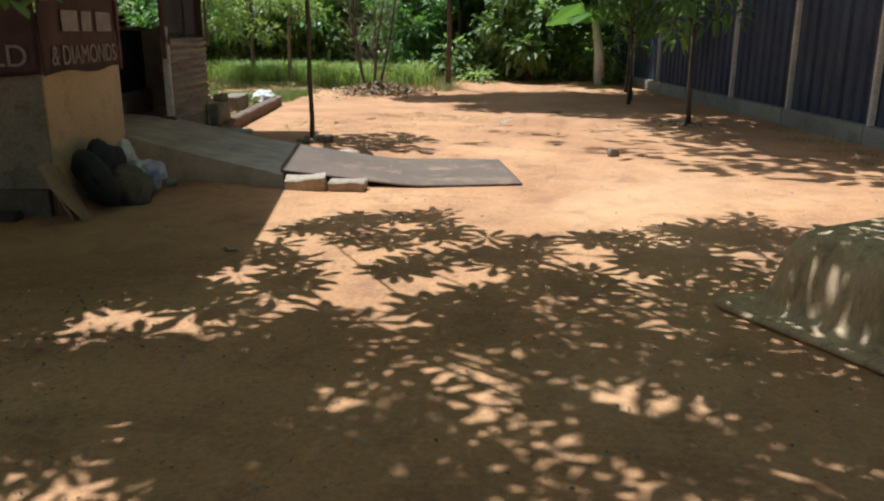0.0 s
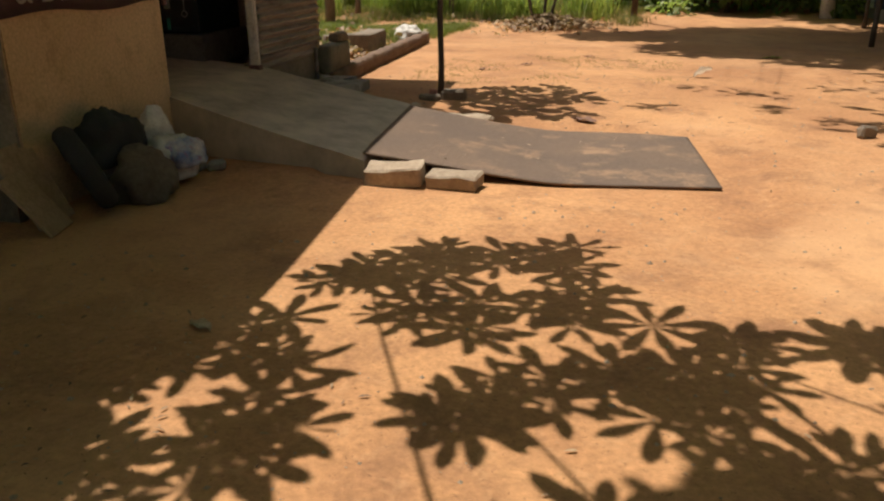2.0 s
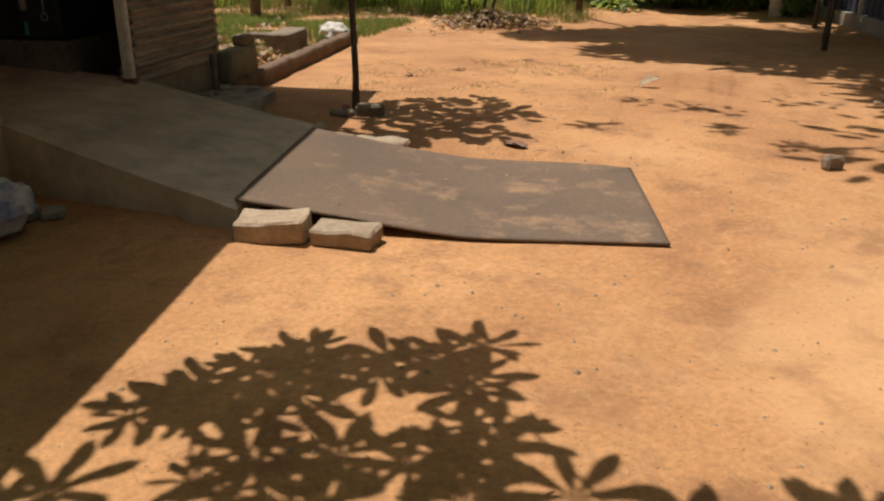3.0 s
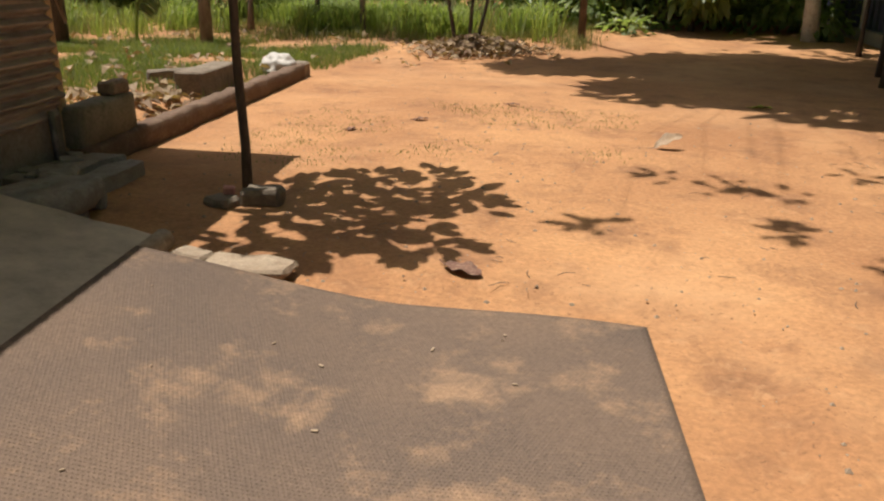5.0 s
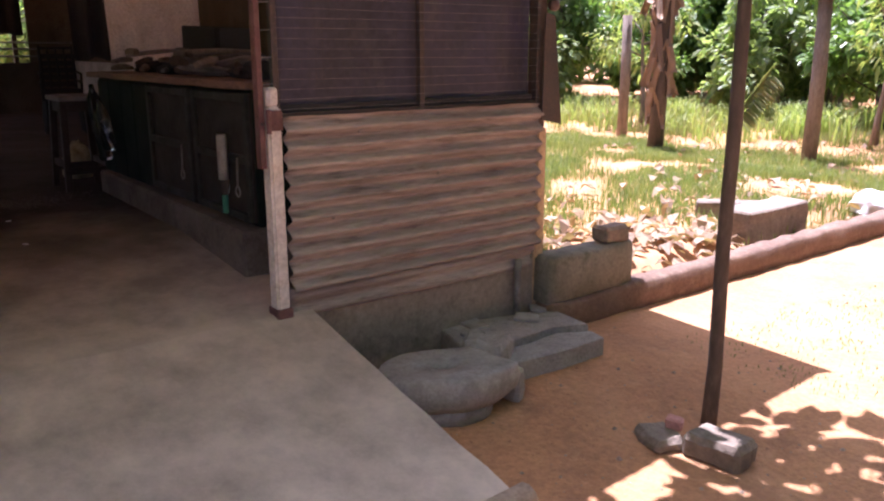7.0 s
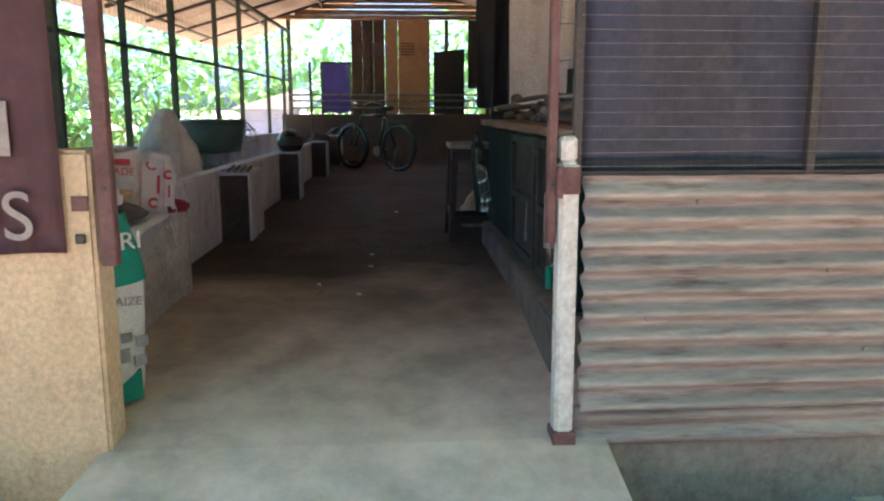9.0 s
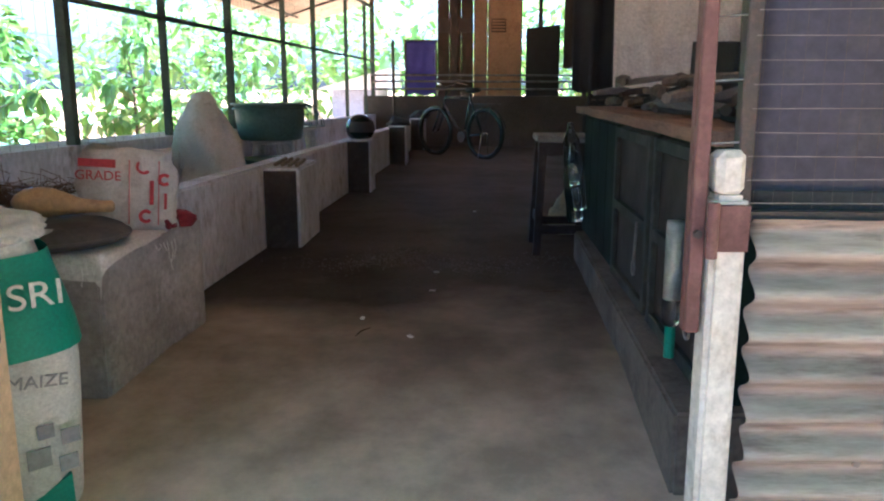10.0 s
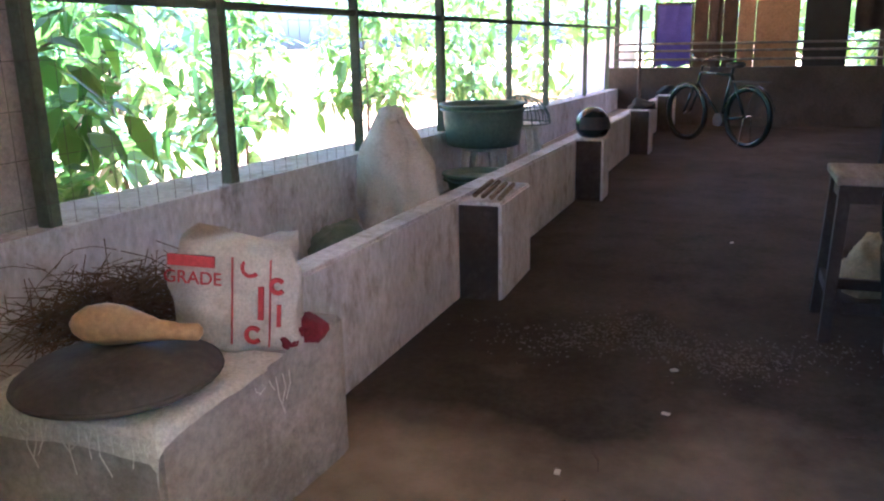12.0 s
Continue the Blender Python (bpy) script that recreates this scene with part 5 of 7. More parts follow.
for _ in range(50):
    clusters((g.uniform(-2.0, 1.3), g.uniform(-4.4, -2.9), g.uniform(2.5, 3.0)), 0.36, 6, g, 0.2)
for _ in range(45):
    clusters((g.uniform(3.7, 5.9), g.uniform(-4.2, -2.2), g.uniform(2.6, 3.4)), 0.4, 6, g, 0.2)
for _ in range(95):
    x, y, z = g.uniform(-3.5, 7.2), g.uniform(-7.2, -2.7), g.uniform(3.8, 5.4)
    if y < -4.2 + 1.4 * min(1, max(0, x - 2.7)) + 0.35 * noise.noise(Vector((x, 3, 1))):
        clusters((x - 0.27 * z, y + 0.115 * z, z), 0.5, 7, g, 0.21)
for _ in range(70):
    x, y, z = g.uniform(-2.5, 1.4), g.uniform(-3.8, -2.5), g.uniform(3.0, 3.8)
    clusters((x - 0.27 * z, y + 0.115 * z, z), 0.4, 6, g, 0.2)
# Unseen clusters added to the west, to cut sunlight bounced off the ground there.
for _ in range(60):
    z = g.uniform(4.2, 6.6)
    clusters((g.uniform(-5.5, 0.2) - 0.27 * z, g.uniform(-9.0, -4.4) + 0.115 * z, z), 0.6, 8, g, 0.22)
for _ in range(26):
    x, y, z = g.uniform(0.3, 1.75), g.uniform(-3.05, -2.65), g.uniform(2.7, 3.3)
    clusters((x - 0.27 * z, y + 0.115 * z, z), 0.25, 4, g, 0.2)
v, f = leaf_mesh(ps, ws, sz, OBOVATE, g, 0.12, 0.08)
from_data("crown", v, f, LEAF, near)
# a low hanging spray by the side wall
spray = thing("hanging_spray", "pale green leafy spray hanging before the side wall", "branch")
ps, ws, sz = [], [], []
clusters((1.42, -4.05, 1.5), 0.16, 5, g, 0.15)
clusters((1.6, -3.9, 1.5), 0.12, 3, g, 0.13)
v, f = leaf_mesh(ps, ws, sz, OBOVATE, g, 0.35, 0.08)
from_data("leaves", v, f, LEAF, spray)
part("twig", tube(bmesh.new(), [(1.5, -4.0, 1.45), (1.3, -4.2, 2.0), (1.1, -4.3, 2.7)], [0.004, 0.008, 0.012], 5), BARK, spray)

# saplings along the fence, with hanging leaves
for k, (x, y, h) in enumerate(((6.24, 5.23, 2.7), (6.05, 10.06, 2.9), (5.88, 9.08, 2.6), (6.30, 12.55, 3.0))):
    t_ = tree("sapling", "slender sapling with drooping green leaves by the fence", np.random.default_rng(40 + k), h, 0.035, 1.35, 0.8, 16, 26, 0.22, LANCE, DARKBARK, LEAF, 7, 0.0)
    t_.matrix_world = pose(x, y, 0, 0, 0, 70 * k)
    tagged(t_, group="saplings by the fence")
ps, ws, sz = [], [], []
for k in range(90):
    a, r = rng.uniform(0, 6.28), abs(rng.normal(0, 0.3))
    ps.append((6.24 + r * math.cos(a), 5.23 + r * math.sin(a), 0.02))
    ws.append((rng.normal(), rng.normal(), 0.3))
    sz.append(0.12)
v, f = leaf_mesh(ps, ws, sz, OVAL, rng)
tagged(from_data("leaf_litter", v, f, DRYLEAF), "dry leaves at the sapling's foot", "leaf litter", kind="stuff")

# tall tree beyond the fence whose crown shades the yard
far_tree = tree("shade_tree", "tall tree beyond the fence shading the yard", np.random.default_rng(60), 9.5, 0.22, 5.0, 5.2, 34, 300, 0.34, OVAL, BARK, LEAF, 12, -0.25)
far_tree.matrix_world = pose(8.62, 9.79, 0, 0, 0, 0)
copy_thing(far_tree, pose(9.7, 4.9, 0, 0, 0, 30) @ Matrix.Scale(0.85, 4))
copy_thing(far_tree, pose(7.0, 17.5, 0, 0, 0, 200))

lean_tree = tree("shade_tree", "tall leaning tree at the wood's edge shading the yard", np.random.default_rng(61), 11.0, 0.06, 6.0, 2.2, 34, 330, 0.34, OVAL, DARKBARK, LEAF, 14, 0.5)
lean_tree.matrix_world = pose(1.95, 13.7, 0, 0, 0, -84)
g = np.random.default_rng(62)
ps, ws = [], []
for k, (x, y) in enumerate(((3.17, 2.91), (3.67, 3.91), (4.0, 3.75), (4.06, 3.02), (4.6, 2.4), (4.9, 4.3), (5.3, 3.2))):
    z = 6.2 + 0.5 * (k % 3)
    tip = Vector((x - 0.27 * z, y + 0.115 * z, z))
    start = Vector((2.1, 9.2, 8.2))
    ob = part("limb", tube(bmesh.new(), [start, start.lerp(tip, 0.5) + Vector((0.2 * k - 0.6, 0, 0.5)), tip], [0.006, 0.004, 0.002], 5), DARKBARK, lean_tree)
    ob.matrix_local = lean_tree.matrix_world.inverted()
    a, b = crown_points(g, [(tip.x + g.normal(0, 0.16), tip.y + g.normal(0, 0.04), tip.z, 0.13) for _ in range(2)], 9)
    ps.append(a)
    ws.append(b)
ps, ws = np.concatenate(ps), np.concatenate(ws)
v, f = leaf_mesh(ps, ws * np.array([1, 1, 0.4]), 0.11 + 0.06 * g.random(len(ps)), OVAL, g)
from_data("spray", v, f, LEAF, lean_tree).matrix_local = lean_tree.matrix_world.inverted()

# woods: a few kinds of tree, each built once and repeated
kinds = [
    tree("woodland_tree", "slim grey-trunked tree with a dark leafy crown", np.random.default_rng(70), 7.5, 0.11, 1.9, 1.9, 26, 150, 0.26, OVAL, BARK, DARKLEAF, 9, 0.02),
    tree("woodland_tree", "slender tree with pale bark and mixed leaves", np.random.default_rng(71), 6.5, 0.08, 1.3, 1.6, 26, 140, 0.22, OVAL, BARK, LEAF, 9, -0.03),
    tree("woodland_shrub", "dense green shrub at the edge of the woods", np.random.default_rng(72), 3.0, 0.05, 0.25, 1.5, 24, 150, 0.2, OVAL, DARKBARK, LEAF, 8, 0.02, "shrub"),
    tree("woodland_shrub", "dark leafy shrub under the trees", np.random.default_rng(73), 2.6, 0.05, 0.2, 1.4, 22, 150, 0.24, OVAL, DARKBARK, DARKLEAF, 8, 0.0, "shrub"),
]
g = np.random.default_rng(77)
used = set()
for k in range(96):
    if k < 52:
        x, y = g.uniform(-17, 8.0), g.uniform(15.6, 24.5)
        kind_i = [2, 1, 2, 3, 2, 1][k % 6]
        if x > 1.5:
            kind_i = [0, 0, 1, 3][k % 4]
    elif k < 76:
        x, y = g.uniform(-23, -14.8), g.uniform(3, 17)
        kind_i = [0, 2, 1, 3][k % 4]
    else:
        x, y = g.uniform(-18, 2), g.uniform(-24, -17)
        kind_i = [1, 2, 0, 2][k % 4]
    m = pose(x, y, ground_height(x, y), 0, 0, g.uniform(0, 360)) @ Matrix.Scale(g.uniform(0.8, 1.2), 4)
    if kind_i not in used:
        kinds[kind_i].matrix_world = m
        used.add(kind_i)
    else:
        copy_thing(kinds[kind_i], m)
# dense leaf mass closing the distance
ps, ws, sz = [], [], []
for k in range(30000):
    q = g.random()
    if q < 0.6:
        x, y = g.uniform(-26, 13), g.uniform(24, 31)
    elif q < 0.85:
        x, y = g.uniform(-31, -24), g.uniform(-16, 28)
    else:
        x, y = g.uniform(-28, 10), g.uniform(-25, -19)
    top_ = 4.6 + 2.8 * noise.noise(Vector((x * 0.2, y * 0.2, 0)))
    ps.append((x, y, top_ * g.random() ** 0.8))
    ws.append((g.normal(), g.normal(), g.normal(-0.2, 0.6)))
    sz.append(0.35 + 0.45 * g.random())
v, f = leaf_mesh(ps, ws, sz, OVAL, g)
tagged(from_data("far_woods", v, f, DARKLEAF), "dark mass of leaves of the woods behind", "woods", kind="stuff")
# undergrowth in the dark wood behind the yard
ps, ws = crown_points(g, [(g.uniform(1.5, 8.0), g.uniform(14.6, 21), g.uniform(0.1, 0.9), g.uniform(0.3, 0.8)) for _ in range(46)] + [(g.uniform(-16, 1.5), g.uniform(17.5, 22), g.uniform(0.2, 1.4), g.uniform(0.4, 0.9)) for _ in range(40)], 110)
v, f = leaf_mesh(ps, ws, 0.14 + 0.14 * g.random(len(ps)), OVAL, g)
tagged(from_data("undergrowth", v, f, DARKLEAF), "dark leafy undergrowth beneath the trees", "undergrowth", kind="stuff")

# old banana stem with hanging dry leaves, fence posts and small trees on the grass
ban_t = thing("dead_banana_stem", "dead banana stem hung with dry brown leaves", "tree")
bm = tube(bmesh.new(), [(-6.16, 10.14, 0), (-6.11, 10.14, 1.2), (-6.16, 10.14, 2.6), (-6.06, 10.14, 3.6)], [0.13, 0.11, 0.1, 0.08], 10)
part("trunk", bm, DARKBARK, ban_t, smooth=True)
g = np.random.default_rng(14)
for k in range(46):
    a, z = g.uniform(0, 6.28), g.uniform(0.9, 3.3)
    v, f = cloth(0.06 + 0.10 * g.random(), 0.35 + 0.5 * g.random(), random.Random(k), 1, 0.045, 6, 8)
    ob = from_data("dry_leaf", v, f, DRYLEAF, ban_t, smooth=True)
    ob.matrix_local = pose(-6.16 + (0.13 + 0.08 * g.random()) * math.cos(a), 10.14 + 0.17 * math.sin(a), z, 16 * math.sin(k), 14 * math.cos(2 * k), math.degrees(a) + 90)
for k, (x, y, h, r) in enumerate(((-8.16, 11.33, 2.2, 0.09), (-3.93, 10.90, 2.3, 0.1))):
    p = thing("grey_post", "old grey timber post in the grass", "post", "posts in the grass")
    part("shaft", tube(bmesh.new(), [(x, y, -0.02), (x + 0.02, y, 1.2), (x, y, h)], [r * 1.1, r, r * 0.95], 10), BARK, p, smooth=True)
    if k:
        part("cap", tube(bmesh.new(), [(x, y, h), (x, y, h + 0.07)], 0.32, 16), DARKIRON, p, "dark flat cap")
g2 = np.random.default_rng(15)
for k, (x, y, h) in enumerate(((-4.22, 12.98, 3.3), (-3.20, 13.80, 4.2), (-2.03, 13.22, 3.4), (-9.13, 12.83, 3.0))):
    t_ = tree("young_tree", "young tree with light yellow-green leaves", np.random.default_rng(150 + k), h, 0.06, 1.1, 1.0, 18, 40, 0.2, LANCE, BARK, GRASS, 7, 0.03)
    t_.matrix_world = pose(x, y, 0.1, 0, 0, 50 * k)
    tagged(t_, group="young trees in the grass")
palm = thing("palm_frond", "small yellow-green palm frond growing in the grass", "palm")
part("stem", tube(bmesh.new(), [(-5.18, 10.76, 0.05), (-5.08, 10.76, 0.7), (-4.68, 10.86, 1.25)], [0.03, 0.02, 0.006], 6), GRASS, palm)
ps, ws = [], []
for k in range(34):
    t = k / 34
    p = Vector((-5.13 + 0.45 * t, 10.76 + 0.1 * t, 0.55 + 0.7 * t))
    for s in (-1, 1):
        ps.append(p[:])
        ws.append((0.6 + 0.2 * s, 0.2, 0.25 - 0.7 * s))
v, f = leaf_mesh(ps, ws, 0.3 * np.ones(len(ps)), LANCE, g2)
tagged(from_data("foliage", v, f, DULLGRASS, palm), kind="stuff")
wt = thing("banana_plant", "young banana plant with torn pale stem by the fence", "plant")
part("stem", tube(bmesh.new(), [(5.88, 14.51, 0), (5.83, 14.51, 0.9), (5.67, 14.51, 1.7)], [0.16, 0.13, 0.08], 10), POSTW, wt, smooth=True)
ps, ws = [], []
for k in range(9):
    ps.append((5.67, 14.51, 1.6))
    ws.append((math.cos(k * 0.7), math.sin(k * 0.7), 0.5))
v, f = leaf_mesh(ps, ws, 1.5 * np.ones(9), OVAL, g2, 0.5)
from_data("leaves", v, f, LEAF, wt)

settle(YARD)
# shrubs seen close outside the wire mesh
win = tree("garden_shrub", "large-leaved garden shrub outside the wire mesh", np.random.default_rng(90), 2.5, 0.03, 0.5, 0.8, 20, 17, 0.26, OVAL, DARKBARK, GARDENLEAF, 8, 0.0, "shrub")
win.matrix_world = pose(-2.75, -3.0, 0, 0, 0, 0)
for x, y, s, a in ((-2.3, -2.45, 0.8, 130), (-3.55, -3.2, 0.95, 260), (-5.2, -3.9, 0.95, 50), (-9.6, -5.6, 0.95, 200), (-7.6, -4.7, 1.0, 310), (-11.6, -4.6, 1.05, 165), (-14.2, -3.6, 1.0, 75), (-7.0, -8.2, 1.25, 20), (-3.2, -8.6, 1.2, 80)):
    copy_thing(win, pose(x, y, 0, 0, 0, a) @ Matrix.Scale(s, 4))
settle(STAY)

# ---- inside: shelf, troughs, pillars ----
rnd = random.Random(31)
solid("shelf_block", prism(bmesh.new(), [(-1.47, -0.98), (-0.63, -0.98), (-0.66, -0.12), (-1.40, -0.055), (-1.47, -0.06)], FL - 0.12, 1.08, 0.012), PLASTER, "stained plaster block used as a shelf", "shelf", kind="structure")
solid("trough_wall", prism(bmesh.new(), [(-12.1, ly(-12.1, -0.44)), (-1.475, ly(-1.475, -0.44)), (-1.475, ly(-1.475, -0.31)), (-12.1, ly(-12.1, -0.31))], FL - 0.05, [1.05, 1.16, 1.16, 1.05], 0.012), LIMEWASH, "long pale plastered feeding trough wall", "trough", kind="structure")
solid("trough_bed", prism(bmesh.new(), [(-12.1, ly(-12.1, -1.02)), (-1.475, ly(-1.475, -1.02)), (-1.475, ly(-1.475, -0.445)), (-12.1, ly(-12.1, -0.445))], FL - 0.05, 0.86), CONC, "rough concrete bed of the trough", "trough", kind="structure")
for x, w in ((-3.08, 0.62), (-5.82, 0.34), (-8.7, 0.4), (-11.2, 0.4)):
    y = ly(x, -0.31)
    solid("trough_pillar", prism(bmesh.new(), [(x - w, y - 0.02), (x, y - 0.02), (x, y + 0.22), (x - w, y + 0.22)], FL - 0.05, 1.125, 0.012), LIMEWASH, "short plastered pillar before the trough", "pillar", "pillars of the trough", kind="structure")
    # Darker facing on the pillar's +x end only.
    solid("pillar_end", boxed(x + 0.001, x + 0.012, y - 0.0, y + 0.205, FL, 1.11, bevel=0.003), DARKEND, "thin dark facing on the end of a pillar", "pillar", "ends of the pillars", kind="structure")
for k, x in enumerate((-8.75, -11.4)):
    crumpled("pillar_load", (0.14, 0.14, 0.09), BLACKCLOTH, "dark cloth lying on a pillar", "cloth", pose(x - 0.15, ly(x, -0.2), 1.122), 30 + k)

# wire mesh of the left side
lm = thing("mesh_window", "wire mesh window along the side wall in green-grey frames", "window", kind="structure")
for k, (x, w) in enumerate(((-1.32, 0.05), (-2.3, 0.06), (-3.53, 0.024), (-4.83, 0.065), (-6.5, 0.028), (-7.85, 0.06), (-9.86, 0.03), (-11.46, 0.05), (-12.2, 0.06), (0.14, 0.06))):
    y = ly(x, -1.08)
    part("upright", boxed(x - w / 2, x + w / 2, y - 0.025, y + 0.025, 1.2, 2.98), GREENPOST, lm)
for z, th in ((2.07, 0.02), (2.95, 0.03)):
    part("rail", tube(bmesh.new(), [(0.14, -1.084, z), (-12.3, ly(-12.3, -1.08), z)], th, 6), GREENPOST, lm)
bm = bmesh.new()
for k in range(11):
    z = 1.42 + 0.15 * k
    tube(bm, [(0.14, -1.05, z), (-12.3, ly(-12.3, -1.05), z)], 0.0012, 3)
for k in range(124):
    x = 0.1 - 0.1 * k
    tube(bm, [(x, ly(x, -1.05), 1.2), (x, ly(x, -1.05), 2.95)], 0.0012, 3)
tagged(part("wire", bm, DARKIRON, lm, "thin wires"), kind="stuff")

v, f = cloth(1.5, 1.78, random.Random(9), folds=2, depth=0.012)
ob = from_data("sacking_sheet", v, f, surf("lilac_grey_sacking", (0.42, 0.385, 0.37), (0.33, 0.30, 0.295), (0.2, 0.175, 0.165), scale=2, fine=70, bump=0.2), None, smooth=True)
ob.matrix_world = pose(-0.62, ly(-0.62, -1.135), 2.97, 0, 0, -1.8)
tagged(ob, "grey sacking sheet hung outside the wire mesh", "sheet")

settle(INSIDE)
solid("wall_back", prism(bmesh.new(), [(-13.4, -0.9), (-13.2, -0.9), (-13.2, 4.0), (-13.4, 4.0)], 0.05, 1.5), BACKWALL, "dark plaster half wall at the back of the shed", "wall", kind="structure")
# back opening: rails and hanging boards and cloths
br_ = thing("back_rails", "iron pipe rails above the back wall", "rails", kind="structure")
for z in (1.62, 1.745, 1.85):
    part("rail", tube(bmesh.new(), [(-13.13, -0.75, z), (-13.13, 3.9, z - 0.01)], 0.018, 6), WIRE, br_)
for y in (-0.74, 0.46, 2.13, 2.9, 3.45):
    part("upright", boxed(-13.33, -13.25, y - 0.035, y + 0.035, 1.46, 3.2), DARKWOOD, br_)
tagged(part("pole", tube(bmesh.new(), [(-12.6, -0.3, FL), (-12.6, -0.32, 2.4)], 0.025, 8), DARKWOOD, None), "dark pole standing by the back wall", "pole")
for name, label, y0, y1, z0, z1, m in (("dark_cloth", "dark ragged cloth knotted under the beam", 2.52, 3.04, 1.97, 3.2, SOOT), ("dark_curtain", "dark sacking curtain beside the cabinets", 3.1, 3.95, 1.5, 3.2, DARKWALL)):
    v, f = cloth(y1 - y0, z1 - z0, rnd, folds=2, depth=0.02)
    ob = from_data(name, v, f, m, None, smooth=True)
    ob.matrix_world = pose(-13.2, (y0 + y1) / 2, z1, 0, 0, 90)
    tagged(ob, label, "cloth")
fr_ = thing("blue_screen", "violet-blue cloth stretched in a thin dark frame", "screen")
v, f = cloth(0.495, 0.9, rnd, folds=1, depth=0.008)
from_data("cloth", v, f, BLUECLOTH, fr_, smooth=True).matrix_local = pose(-13.215, 0.1, 2.42, 0, 0, 90)
for y in (-0.165, 0.365):
    part("frame_side", boxed(-13.24, -13.2, y - 0.016, y + 0.016, 1.5, 2.44), DARKWOOD, fr_)
part("frame_top", boxed(-13.24, -13.2, -0.149, 0.349, 2.41, 2.44), DARKWOOD, fr_)
bl_ = thing("black_board", "black board standing on the back wall", "board")
bm = bmesh.new()
prism(bm, [(-13.23, 1.89), (-13.2, 1.89), (-13.2, 2.46), (-13.23, 2.46)], 1.502, [2.62, 2.62, 2.68, 2.68], 0.004)
part("panel", bm, BLACKCLOTH, bl_)
bd = thing("plank_screen", "brown plank screen closing part of the back opening", "screen")
for k in range(3):
    part("plank", boxed(-13.24, -13.215, 0.385 + 0.203 * k, 0.586 + 0.203 * k, 1.502, 3.2, bevel=0.002), BROWNBOARD, bd)
part("batten", boxed(-13.214, -13.19, 0.63, 0.72, 1.502, 3.2, bevel=0.003), DARKWOOD, bd, "darker upright batten")
part("crosspiece", boxed(-13.214, -13.195, 0.385, 0.62, 2.55, 2.78, bevel=0.003), DARKWOOD, bd)
part("crosspiece", boxed(-13.214, -13.195, 0.73, 0.99, 2.55, 2.78, bevel=0.003), DARKWOOD, bd)
td = thing("board_screen", "tan board screen with a vent in the back opening", "screen")
part("board", boxed(-13.235, -13.205, 1.0, 1.235, 1.502, 3.2, bevel=0.004), TANBOARD, td)
part("board", boxed(-13.245, -13.215, 1.24, 1.82, 1.502, 3.2, bevel=0.004), TANBOARD, td)
vent = part("vent", boxed(-13.214, -13.205, 1.3, 1.54, 2.56, 2.78, bevel=0.003), BROWNBOARD, td, "dark slatted vent")
for k in range(4):
    part("slat", boxed(-13.204, -13.196, 1.31, 1.53, 2.58 + 0.05 * k, 2.61 + 0.05 * k), TANBOARD, vent)

settle(BACK)
# bicycle


